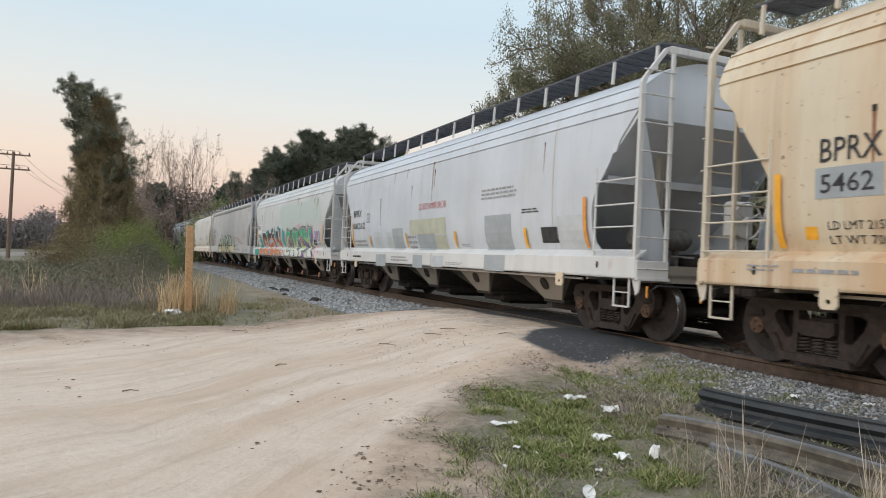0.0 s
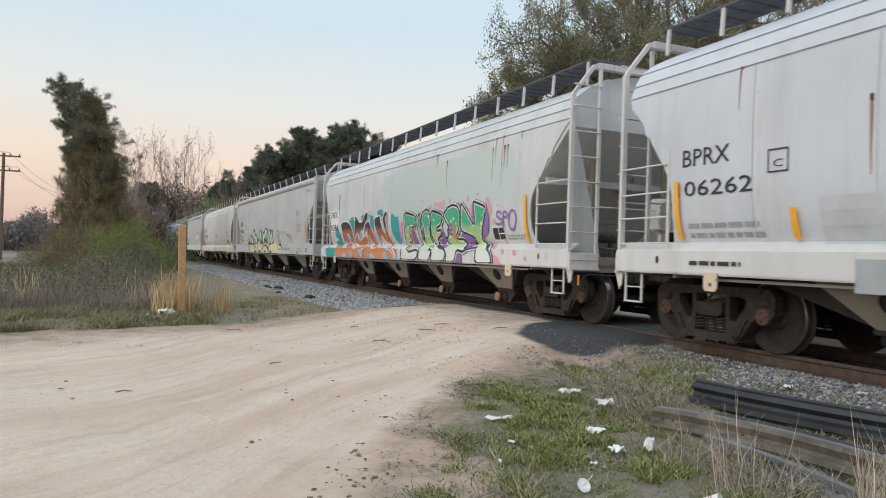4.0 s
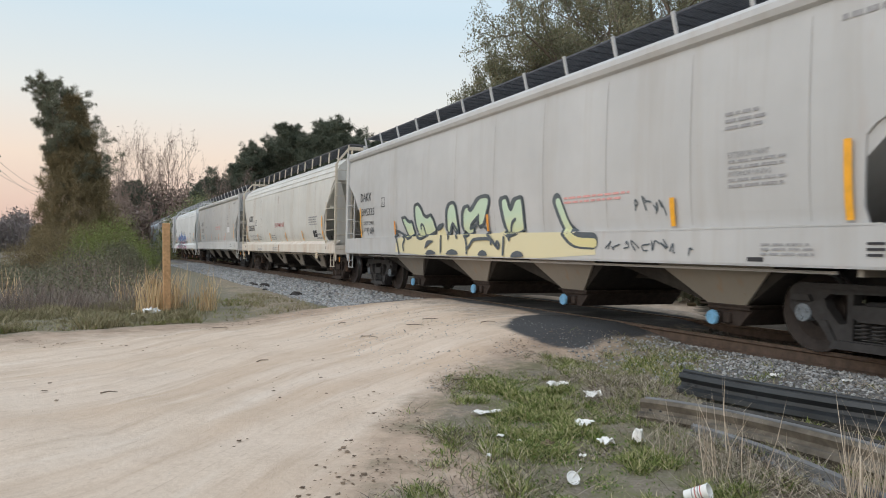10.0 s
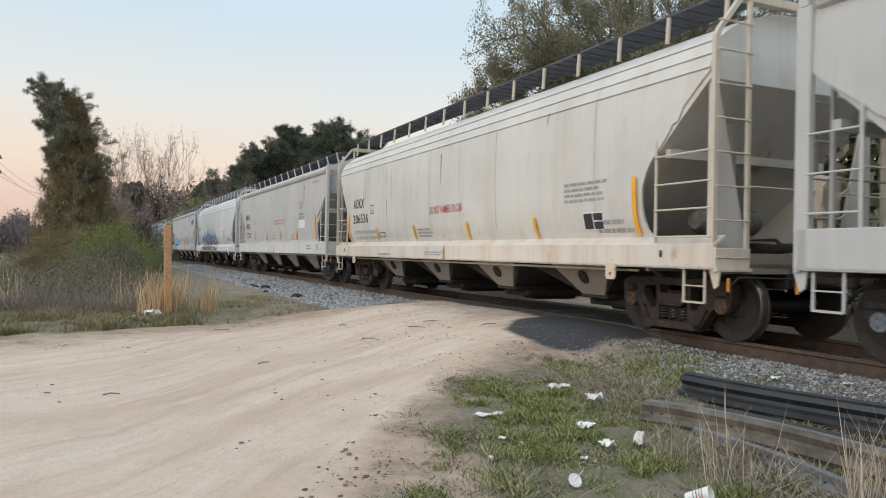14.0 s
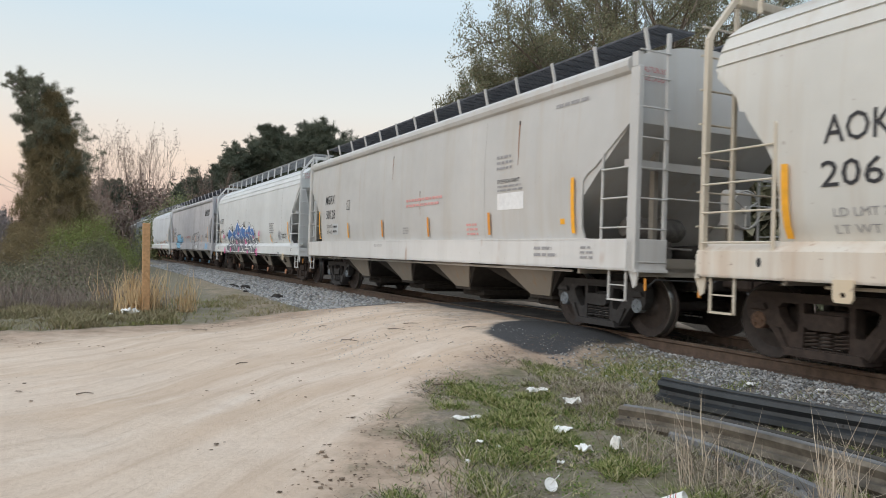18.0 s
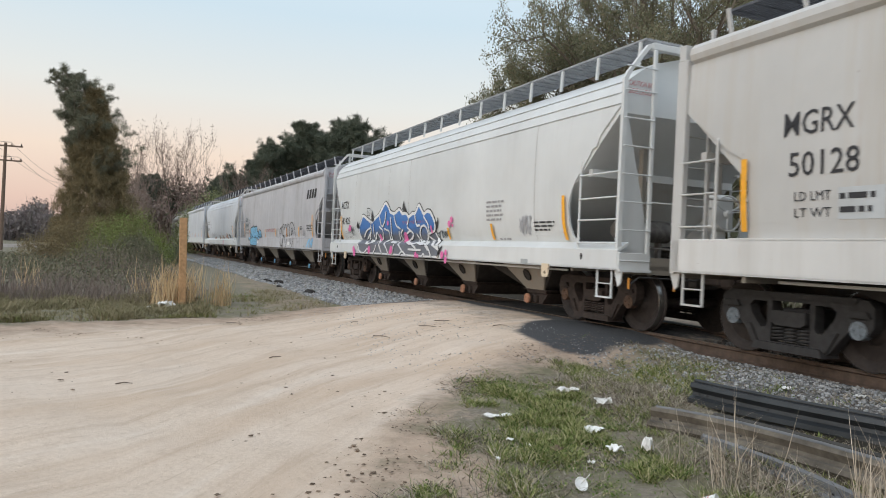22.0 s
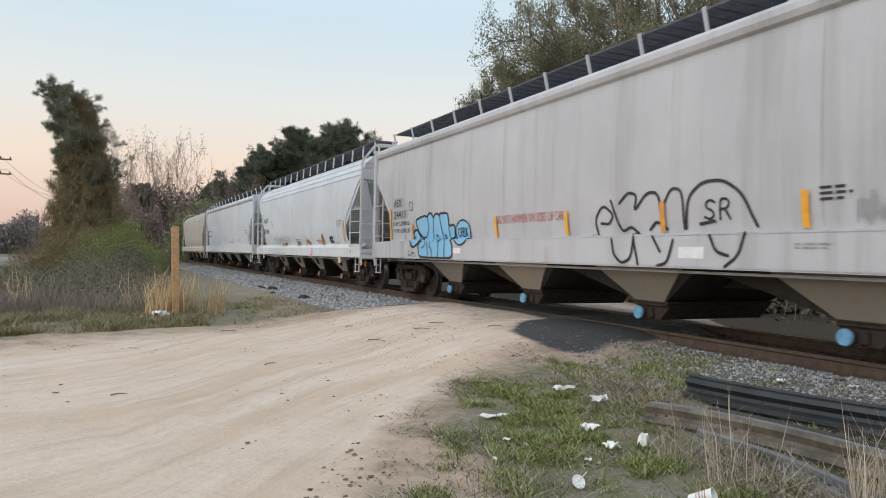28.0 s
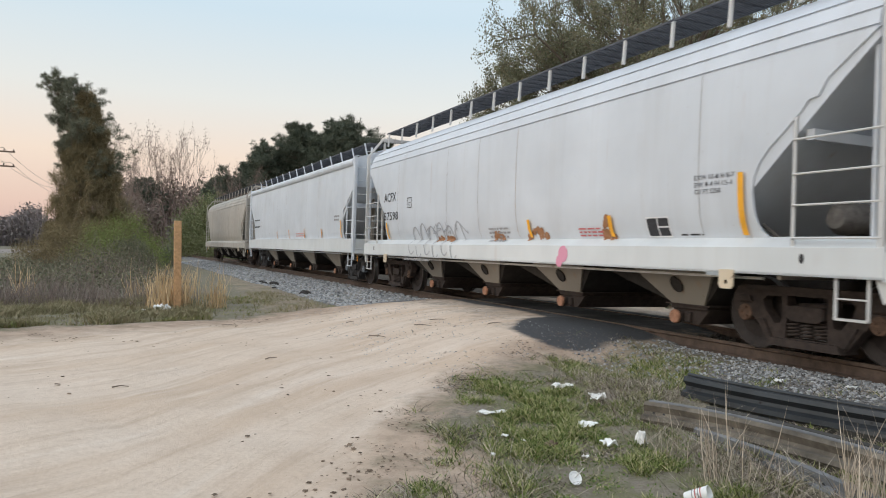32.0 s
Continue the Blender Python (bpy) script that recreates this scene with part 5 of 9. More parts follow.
SP = {
    "black": spray("spray_black", [(0, (0.02, 0.02, 0.025)), (1, (0.03, 0.03, 0.035))]),
    "white": spray("spray_white", [(0, (0.74, 0.75, 0.76)), (1, (0.80, 0.81, 0.82))]),
    "every": spray("spray_green_fade", [(0.22, (0.72, 0.76, 0.72)), (0.34, (0.45, 0.60, 0.27)), (0.52, (0.34, 0.54, 0.26)), (0.62, (0.05, 0.40, 0.22)), (1, (0.04, 0.36, 0.20))]),
    "bean": spray("spray_orange_fade", [(0.15, (0.62, 0.25, 0.12)), (0.40, (0.52, 0.17, 0.075)), (0.60, (0.30, 0.11, 0.06)), (0.68, (0.03, 0.028, 0.028)), (1, (0.025, 0.025, 0.028))]),
    "teal": spray("spray_teal", [(0, (0.03, 0.36, 0.33)), (1, (0.04, 0.30, 0.30))]),
    "sky": spray("spray_light_blue", [(0, (0.20, 0.50, 0.78)), (1, (0.42, 0.66, 0.84))]),
    "purple": spray("spray_purple", [(0, (0.22, 0.12, 0.33)), (1, (0.30, 0.17, 0.44))]),
    "pink": spray("spray_pink", [(0, (0.72, 0.30, 0.42)), (1, (0.66, 0.34, 0.42))]),
    "hotpink": spray("spray_hot_pink", [(0, (0.78, 0.16, 0.42)), (1, (0.78, 0.20, 0.44))]),
    "lime": spray("spray_lime", [(0, (0.58, 0.74, 0.36)), (1, (0.70, 0.82, 0.55))]),
    "pale": spray("spray_pale_green_yellow", [(0.28, (0.66, 0.60, 0.30)), (0.42, (0.60, 0.66, 0.44)), (0.6, (0.52, 0.66, 0.50)), (1, (0.50, 0.64, 0.50))]),
    "straw": spray("spray_pale_yellow", [(0, (0.68, 0.62, 0.40)), (1, (0.66, 0.62, 0.42))]),
    "slate": spray("spray_slate", [(0, (0.07, 0.09, 0.11)), (1, (0.09, 0.11, 0.12))]),
    "castle": spray("spray_blue_grey_fade", [(0, (0.17, 0.185, 0.22)), (0.40, (0.14, 0.155, 0.19)), (0.54, (0.06, 0.19, 0.50)), (1, (0.06, 0.22, 0.58))]),
    "blue": spray("spray_sky_blue", [(0, (0.22, 0.52, 0.76)), (1, (0.26, 0.55, 0.78))]),
    "rust": spray("rust_run", [(0, (0.40, 0.20, 0.09)), (1, (0.26, 0.11, 0.05))]),
    "overpaint": spray("faded_green_overpaint", [(0, (0.52, 0.585, 0.55)), (1, (0.50, 0.58, 0.56))], speckle=0.3),
    "ghost": spray("spray_faint_grey", [(0, (0.36, 0.37, 0.40)), (1, (0.40, 0.41, 0.44))]),
}


def closed(line, rounds=1):
    """A closed outline with its corners cut."""
    for _ in range(rounds):
        line = [q for a, b in zip(line, line[1:] + line[:1]) for q in ((a[0] * 0.82 + b[0] * 0.18, a[1] * 0.82 + b[1] * 0.18), (a[0] * 0.18 + b[0] * 0.82, a[1] * 0.18 + b[1] * 0.82))]
    return line


def shape(i, line, material, lift, label="", name="graffiti", shift=(0, 0)):
    """A filled painted area that follows the side of a car, cut into level strips."""
    line = [(x + shift[0], z + shift[1]) for x, z in closed(line)]
    lo, hi = min(z for _, z in line), max(z for _, z in line)
    zs = sorted({round(z, 4) for _, z in line} | set(split_z(i, lo, hi)))
    verts, faces = [], []
    for z0, z1 in zip(zs[:-1], zs[1:]):
        if z1 - z0 < 1e-4:
            continue
        cuts, mid = [], (z0 + z1) / 2
        for (ax, az), (bx, bz) in zip(line, line[1:] + line[:1]):
            if (az > mid) != (bz > mid):
                at = lambda z: ax + (bx - ax) * min(max((z - az) / (bz - az), 0), 1)
                cuts.append((at(mid), at(z0), at(z1)))
        cuts.sort()
        for p, q in zip(cuts[::2], cuts[1::2]):
            n = len(verts)
            verts += [(p[1], z0, 0), (q[1], z0, 0), (q[2], z1, 0), (p[2], z1, 0)]
            faces.append((n, n + 1, n + 2, n + 3))
    return wrap(i, verts, faces, name, material, lift, label)


def shapes(i, lines, material, lift, label="", **kw):
    for k, line in enumerate(lines):
        shape(i, line, material, lift + 0.0008 * (k % 5), label, **kw)


def rims(i, lines, w, material, lift, label, zmin):
    """A stroke round each closed outline."""
    ribbon(i, [closed(l) + closed(l)[:2] for l in lines], w, material, lift, label=label, zmin=zmin, rounds=0)


RE_TEAL = [[(-4.67, 2.17), (-4.5, 2.16), (-4.48, 2.25), (-4.18, 2.25), (-4.16, 2.15), (-4.08, 2.12), (-4.17, 1.49), (-4.23, 1.82), (-4.54, 2.04)],
    [(-3.38, 2.27), (-3.01, 2.28), (-2.99, 2.14), (-3.36, 2.09)],
    [(-6.27, 1.92), (-5.87, 1.9), (-5.84, 1.76), (-5.67, 1.75), (-5.58, 1.34), (-5.8, 1.31), (-5.98, 1.54), (-6.35, 1.66)],
    [(-7.32, 1.28), (-5.94, 1.27), (-5.95, 0.968), (-7.27, 0.968)],
    [(-2.56, 2.26), (-2.17, 2.2), (-2.19, 1.42), (-2.49, 1.93)],
    [(-1.88, 2.35), (-1.43, 2.38), (-1.38, 2.14), (-1.87, 2.23)],
    [(-0.75, 2.21), (-0.49, 2.2), (-0.44, 2.12), (-0.12, 2.12), (-0.1, 1.83), (0.05, 1.81), (0.01, 1.55), (-0.23, 1.35), (-0.45, 1.44), (-0.71, 1.79)]]
RE_TEAL += [[(-6.55, 1.45), (-5.99, 1.54), (-5.75, 1.34), (-6.15, 1.28)]]
RE_BAND = [[(-6.09, 1.34), (-4.46, 1.34), (-2.85, 1.32), (-1.41, 1.28), (-0.3, 1.27), (-0.08, 1.23), (-0.02, 0.968), (-1.23, 0.968), (-2.97, 0.968), (-4.92, 0.968), (-6.08, 0.968)]]
RE_LETTERS = [[(-5.53, 2.01), (-5.41, 2.11), (-4.88, 2.14), (-4.51, 2.03), (-4.26, 1.82), (-4.2, 1.58), (-4.34, 1.45), (-4.15, 1.4), (-3.74, 1.25), (-4.15, 1.3), (-4.54, 1.45), (-4.76, 1.48), (-4.86, 1.3), (-5.06, 1.28), (-5.31, 1.31), (-5.4, 1.52), (-5.43, 1.79)],
    [(-3.91, 2.29), (-3.55, 2.07), (-3.21, 2.06), (-2.96, 2.32), (-2.82, 2.37), (-2.68, 2.31), (-2.71, 2.17), (-2.94, 1.99), (-3.11, 1.88), (-3.09, 1.65), (-3.23, 1.68), (-3.4, 1.79), (-3.55, 1.65), (-3.65, 1.48), (-3.75, 1.77), (-3.93, 1.57), (-4.04, 1.63), (-4, 2.09)]]
RE_LETTERS += [[(-4.04, 1.62), (-3.76, 1.7), (-3.53, 1.49), (-3.19, 1.61), (-2.9, 1.66), (-2.79, 1.45), (-3.07, 1.38), (-3.3, 1.33), (-3.85, 1.33), (-4.13, 1.44)],
    [(-3.04, 1.96), (-2.57, 2.09), (-2.41, 1.87), (-2.13, 1.66), (-2.07, 1.42), (-1.81, 1.27), (-2.26, 1.27), (-2.59, 1.48), (-2.75, 1.84), (-2.89, 1.69)]]
RE_LETTERS += [[(-2.05, 2.15), (-1.58, 2.2), (-1.55, 2.06), (-1.39, 1.82), (-1.16, 1.63), (-1.31, 2), (-1.38, 2.09), (-1.18, 2.3), (-1.02, 2.3), (-0.99, 2.2), (-1.12, 2.12), (-1.06, 1.89), (-0.91, 1.62), (-0.7, 1.4), (-0.12, 1.07), (-0.15, 1.03), (-0.51, 1.19), (-0.96, 1.32), (-1.29, 1.46), (-1.55, 1.64), (-1.69, 1.46), (-1.46, 1.27), (-2, 1.42), (-1.93, 1.75), (-2.06, 1.95)]]
RE_SKY = [[(-4.87, 1.76), (-4.52, 1.6), (-4.62, 1.49), (-4.79, 1.61)],
    [(-5.18, 1.52), (-4.89, 1.3), (-5.26, 1.28)],
    [(-3.73, 1.75), (-3.53, 1.49), (-3.7, 1.48)],
    [(-3.35, 1.81), (-3.09, 1.65), (-3.1, 1.8)],
    [(-2.64, 1.68), (-2.41, 1.38), (-2.4, 1.3), (-2.73, 1.53)],
    [(-1.99, 1.83), (-1.72, 1.46), (-1.93, 1.42)],
    [(-1.41, 2.05), (-1.14, 1.72), (-1.33, 1.77)],
    [(-1.22, 1.45), (-0.57, 1.25), (-0.86, 1.23)],
    [(-4.31, 1.21), (-3.93, 0.968), (-4.19, 0.968)],
    [(-3.45, 1.22), (-3.02, 0.968), (-2.93, 1.27), (-3.26, 1.16)],
    [(-2.23, 1.1), (-1.7, 0.968), (-2.23, 0.968)],
    [(-1.04, 1.18), (-0.61, 0.968), (-0.97, 0.968)],
    [(-0.36, 1), (-0.02, 1.03), (-0.02, 0.968), (-0.28, 0.968)]]
RE_SKY += [[(-5.3, 0.968), (-4.82, 1.09), (-4.69, 0.968)]]
EV_PINK = [[(2.41, 2.26), (2.45, 2.33), (2.67, 2.37), (2.82, 2.3), (2.84, 2.2), (2.67, 2.17)],
    [(3.47, 2.25), (3.58, 2.31), (3.72, 2.27), (3.75, 2.15)],
    [(4.07, 2.13), (4.24, 2.16), (4.3, 2.11), (4.28, 1.91), (4.17, 1.98)],
    [(4.97, 2.22), (5.1, 2.22), (5.17, 2.12), (5.13, 1.92), (5.03, 2.05)],
    [(-0.1, 1.88), (0.07, 2), (0.19, 1.93), (0.01, 1.37), (-0.01, 1.31)],
    [(5.37, 1.17), (5.57, 1.1), (5.69, 0.968), (5.47, 0.968), (5.42, 0.97)],
    [(5.02, 1.41), (5.33, 1.34), (5.43, 1.25), (5.19, 1.3)],
    [(5.76, 1.92), (5.88, 1.97), (5.85, 1.85), (5.76, 1.84)],
    [(5.18, 1.85), (5.28, 1.89), (5.33, 1.8), (5.25, 1.75), (5.18, 1.77)]]
EV_LETTERS = [[(0.33, 2.22), (1.12, 2.09), (1.19, 1.98), (0.96, 1.79), (0.73, 1.82), (0.69, 1.61), (0.74, 1.42), (0.45, 1.42), (0.67, 1.26), (0.87, 1.17), (1.27, 1.23), (1.46, 1.22), (1.42, 1.05), (1.23, 0.968), (0.39, 0.968), (0.28, 1), (0.29, 1.29), (0.35, 1.68)],
    [(1.22, 1.98), (1.39, 2.15), (1.46, 2.02), (1.47, 1.79), (1.49, 1.47), (1.62, 1.52), (1.65, 1.81), (1.5, 1.9), (1.56, 2.13), (1.83, 2.23), (2.04, 2.15), (2.09, 1.96), (1.99, 1.57), (2.1, 1.26), (2.32, 1.22), (2.18, 1.01), (2.11, 0.968), (1.57, 0.968), (1.47, 1.03), (1.55, 1.23), (1.29, 1.53)]]
EV_LETTERS += [[(2.09, 2.19), (2.76, 2.06), (2.81, 1.95), (2.63, 1.79), (2.46, 1.77), (2.43, 1.68), (2.7, 1.7), (2.73, 1.58), (2.42, 1.51), (2.39, 1.35), (2.75, 1.29), (3.03, 1.26), (3.13, 1.16), (3.03, 0.968), (2.25, 0.968), (2.34, 1.18), (2.08, 1.51)],
    [(2.83, 2.04), (3.09, 2.2), (3.36, 2.25), (3.62, 2.2), (3.74, 2.04), (3.73, 1.86), (3.62, 1.67), (3.47, 1.56), (3.51, 1.48), (3.81, 1.48), (3.98, 1.33), (4.18, 1.24), (4.01, 1.2), (3.78, 1.24), (3.68, 1.19), (3.63, 1.02), (3.54, 0.968), (3.13, 0.968), (3.16, 1.14), (3.05, 1.26), (2.87, 1.5), (3.03, 1.54), (3.07, 1.72), (3.15, 1.74), (2.97, 1.9)]]
EV_LETTERS += [[(3.77, 2.23), (3.86, 2.23), (4.48, 1.7), (4.37, 2.26), (4.42, 2.26), (4.92, 2.14), (4.93, 2.01), (4.81, 1.77), (4.67, 1.5), (4.71, 1.42), (5, 1.33), (5.22, 1.22), (5.29, 1.12), (5.34, 0.968), (4.59, 0.968), (4.64, 1.31), (4.21, 1.26), (4.15, 1.26), (4.32, 1.33), (4.37, 1.51), (3.77, 1.64), (3.74, 1.76)]]
EV_PURPLE = [[(0.72, 1.42), (0.69, 1.61), (0.96, 1.79), (1.17, 1.35)],
    [(1.47, 1.88), (1.65, 1.81), (1.66, 1.52), (1.56, 1.32)],
    [(2.42, 1.51), (2.74, 1.7), (3.02, 1.29), (2.72, 1.26)],
    [(3.71, 1.63), (4.37, 1.51), (4.36, 1.31), (4.21, 1.26), (3.77, 1.39)],
    [(4.31, 2.22), (4.38, 2.24), (4.47, 1.75), (4.36, 1.84)],
    [(4.97, 2.07), (5.08, 1.94), (5.02, 1.61), (4.82, 1.52), (4.7, 1.52), (4.84, 1.79)],
    [(3.72, 1.19), (3.84, 1.23), (4.02, 0.968), (3.57, 0.968)],
    [(3.09, 1.82), (3.26, 1.87), (3.38, 1.73), (3.26, 1.53), (3.07, 1.56)]]
EV_SPO = [[(5.57, 1.97), (5.44, 2.02), (5.36, 1.95), (5.44, 1.88), (5.58, 1.85), (5.58, 1.77), (5.43, 1.75), (5.33, 1.78)],
    [(5.63, 1.65), (5.65, 2), (5.77, 1.99), (5.83, 1.92), (5.74, 1.88), (5.65, 1.9)],
    [(6, 2.01), (6.1, 1.99), (6.15, 1.85), (6.06, 1.65), (5.92, 1.63), (5.85, 1.76), (5.88, 1.95), (6, 2.01)]]
C3_PALE = [[(-4.43, 1.88), (-4.27, 1.91), (-3.99, 1.77), (-3.79, 1.79), (-3.63, 1.45), (-4, 1.38)],
    [(-3.59, 2.15), (-3.43, 2.2), (-3.23, 2.09), (-3.08, 1.91), (-2.85, 1.85), (-2.68, 1.91), (-2.53, 1.79), (-2.38, 1.54), (-2.76, 1.46), (-3.1, 1.38), (-3.4, 1.44), (-3.57, 1.81)],
    [(-1.81, 1.52), (-1.78, 1.96), (-1.65, 2.11), (-1.46, 2.12), (-1.35, 2.01), (-1.25, 1.5), (-1.45, 1.51), (-1.5, 1.72), (-1.61, 1.62), (-1.7, 1.47)]]
C3_PALE += [[(-1.01, 1.86), (-0.9, 2), (-0.77, 2.01), (-0.74, 1.94), (-0.61, 1.91), (-0.28, 2.16), (-0.02, 2.17), (0.12, 2.14), (0.11, 2.01), (-0.12, 1.63), (-0.33, 1.59), (-0.31, 1.82), (-0.66, 1.65), (-0.7, 1.56), (-0.54, 1.58), (-0.58, 1.46), (-0.77, 1.42), (-1.03, 1.55)],
    [(0.6, 2.03), (0.69, 2.1), (0.81, 2.09), (0.9, 1.9), (0.98, 1.85), (1.14, 2.05), (1.33, 2.07), (1.37, 1.95), (1.39, 1.69), (1.4, 1.49), (1.18, 1.43), (0.95, 1.4), (0.78, 1.49), (0.7, 1.69)]]
C3_LINES = [[(-3.24, 1.62), (-3.25, 1.71), (-3.1, 1.7), (-3.01, 1.5)],
    [(1.01, 1.32), (0.91, 1.48), (1, 1.64), (1.11, 1.69)],
    [(-1.59, 1.36), (-1.61, 1.57), (-1.5, 1.72), (-1.18, 1.38)],
    [(-0.7, 1.56), (-0.35, 1.64), (-0.31, 1.82)],
    [(-0.15, 1.61), (0.19, 1.42), (0.4, 1.29), (0.61, 1.14), (0.65, 1.25), (0.55, 1.29), (0.53, 1.23)],
    [(-1.03, 1.55), (-0.74, 1.35), (-0.7, 1.06)],
    [(0.81, 1.36), (0.79, 1.05)],
    [(-1.97, 1.42), (-1.97, 1.07)],
    [(-4.16, 1.1), (-4.25, 1.23), (-4.06, 1.39), (-4.5, 1.53), (-4.98, 1.62), (-4.66, 1.4), (-4.46, 1)],
    [(-0.67, 1.16), (-0.55, 1.23), (-0.43, 1.34), (0.3, 1.35), (0.33, 1.25)]]
C3_BULGE = [[(-2.84, 1), (-2.71, 1.1), (-2.48, 1.12), (-2.28, 1.07), (-2.21, 1.01)],
    [(-1.73, 1.01), (-1.61, 1.1), (-1.39, 1.14), (-1.17, 1.1), (-1.07, 1.02)],
    [(-0.24, 1.01), (-0.16, 1.09), (-0.02, 1.13), (0.12, 1.1), (0.2, 1.01)],
    [(1.04, 1), (1.15, 1.09), (1.29, 1.12), (1.45, 1.1), (1.55, 1.01)],
    [(-2.89, 1.12), (-2.74, 1.34), (-2.31, 1.32), (-2.62, 1.23)],
    [(-2.32, 1.67), (-1.94, 1.73), (-2.08, 1.58), (-2.34, 1.53)]]
C6_MASS = [[(-5.01, 1.69), (-4.72, 1.96), (-4.54, 2.13), (-4.16, 2.02), (-3.81, 1.91), (-3.65, 1.9), (-3.28, 2.03), (-2.99, 2.11), (-2.5, 2.44), (-2.23, 2.3), (-2.08, 2.14), (-1.75, 2.09), (-1.38, 2.21), (-1.21, 2.11), (-1.13, 2.07), (-0.88, 2.09), (-0.68, 1.97), (-0.42, 2.06), (-0.23, 2.05), (0.01, 2.28), (0.18, 2.14), (0.34, 2.01), (0.53, 2.09), (0.74, 2.07), (0.91, 1.93), (1.02, 1.79), (0.97, 1.63), (1.07, 1.41), (1.44, 1.15), (1.4, 0.98), (1.32, 0.965), (-0.17, 0.965), (-1.81, 0.965), (-3.75, 0.965), (-4.57, 0.965), (-4.9, 1.31)]]
C6_WHITE = [[(-4.58, 1.46), (-4.2, 1.66), (-3.73, 1.75), (-3.83, 1.59), (-4.36, 1.39), (-3.9, 1.24), (-3.49, 1.32)],
    [(-3.53, 1.81), (-3.61, 1.32), (-3.26, 1.64), (-3.1, 1.35), (-2.93, 1.35), (-2.7, 1.63), (-3, 1.76)],
    [(-2.57, 1.69), (-2.18, 1.62), (-2.29, 1.35), (-2.55, 1.35), (-2.17, 1.17), (-2.01, 1.02)],
    [(-2.03, 1.99), (-2, 1.73), (-2.14, 1.35), (-1.82, 1.32), (-1.59, 1.32), (-1.55, 1.2), (-1.43, 1.6)],
    [(-1.16, 1.65), (-1.36, 1.54), (-1.24, 1.32), (-0.94, 1.54), (-0.6, 1.63), (-0.4, 1.53), (-0.69, 1.4), (-0.97, 1.35), (-0.34, 1.27), (-0.09, 1.32)]]
C6_WHITE += [[(0.55, 1.53), (0.38, 1.37), (0.31, 1.32), (0, 1.38), (0.01, 1.54), (0.13, 1.7), (0.33, 1.75), (0.5, 1.69), (0.55, 1.53)],
    [(-0.19, 1.52), (-0.02, 1.32), (-0.01, 1.2)],
    [(0.39, 1.4), (0.82, 1.14)],
    [(0.97, 1.61), (0.47, 1.51), (0.91, 1.32), (1.44, 1.15)],
    [(-1.18, 0.965), (-0.9, 1.1), (-0.61, 0.965)],
    [(0.43, 0.965), (0.56, 1.06), (0.65, 0.965)],
    [(-4.15, 0.965), (-3.77, 1.14), (-3.69, 0.965)],
    [(-0.47, 1.14), (0.36, 1.13)]]
C6_FLAME = [[(-1.13, 2.16), (-1.09, 2.32), (-1.01, 2.42), (-0.96, 2.26), (-0.84, 2.19), (-0.8, 2.09)],
    [(0.99, 1.59), (1.11, 1.67), (1.03, 1.83), (1.15, 1.8), (1.24, 1.95), (1.21, 1.71), (1.04, 1.58)],
    [(-5.01, 1.69), (-5.19, 1.79), (-5.02, 1.97), (-4.96, 1.82), (-4.81, 1.78)],
    [(-3.67, 1.9), (-3.7, 2.08), (-3.62, 2.28), (-3.52, 2.04), (-3.43, 1.94)],
    [(1.37, 0.965), (1.42, 1.11), (1.52, 1.2), (1.72, 1.27), (1.57, 1.13), (1.47, 1.05)]]
C6_TAG = [[(1.14, 1.54), (1.34, 1.6)],
    [(1.26, 1.58), (1.16, 1.44)],
    [(1.35, 1.45), (1.39, 1.6), (1.46, 1.58), (1.38, 1.54), (1.45, 1.45)],
    [(1.5, 1.53), (1.56, 1.6), (1.54, 1.49), (1.48, 1.51)],
    [(1.66, 1.59), (1.55, 1.45)],
    [(1.56, 1.58), (1.64, 1.49)]]
C7_MASS = [[(-5.85, 1.93), (-5.55, 1.99), (-5.27, 2.02), (-5.12, 1.98), (-5.03, 2.06), (-4.91, 2.07), (-4.8, 2), (-4.75, 1.95), (-4.64, 2.04), (-4.5, 2.04), (-4.4, 1.98), (-4.38, 2.04), (-3.97, 2.03), (-3.92, 1.9), (-3.91, 1.74), (-3.58, 1.76), (-3.63, 1.46), (-3.73, 1.45), (-3.59, 1.3), (-3.58, 1.07), (-3.69, 1.03), (-3.93, 1.02), (-4.34, 1.02), (-4.87, 1.02), (-5.35, 1.03), (-5.48, 1.08), (-5.56, 1.27), (-5.48, 1.39), (-5.3, 1.43), (-5.64, 1.61), (-5.76, 1.76)],
    [(-6.1, 1.52), (-5.97, 1.67), (-5.8, 1.7), (-5.64, 1.58), (-5.48, 1.39), (-5.81, 1.27), (-6.02, 1.29), (-6.09, 1.42)]]
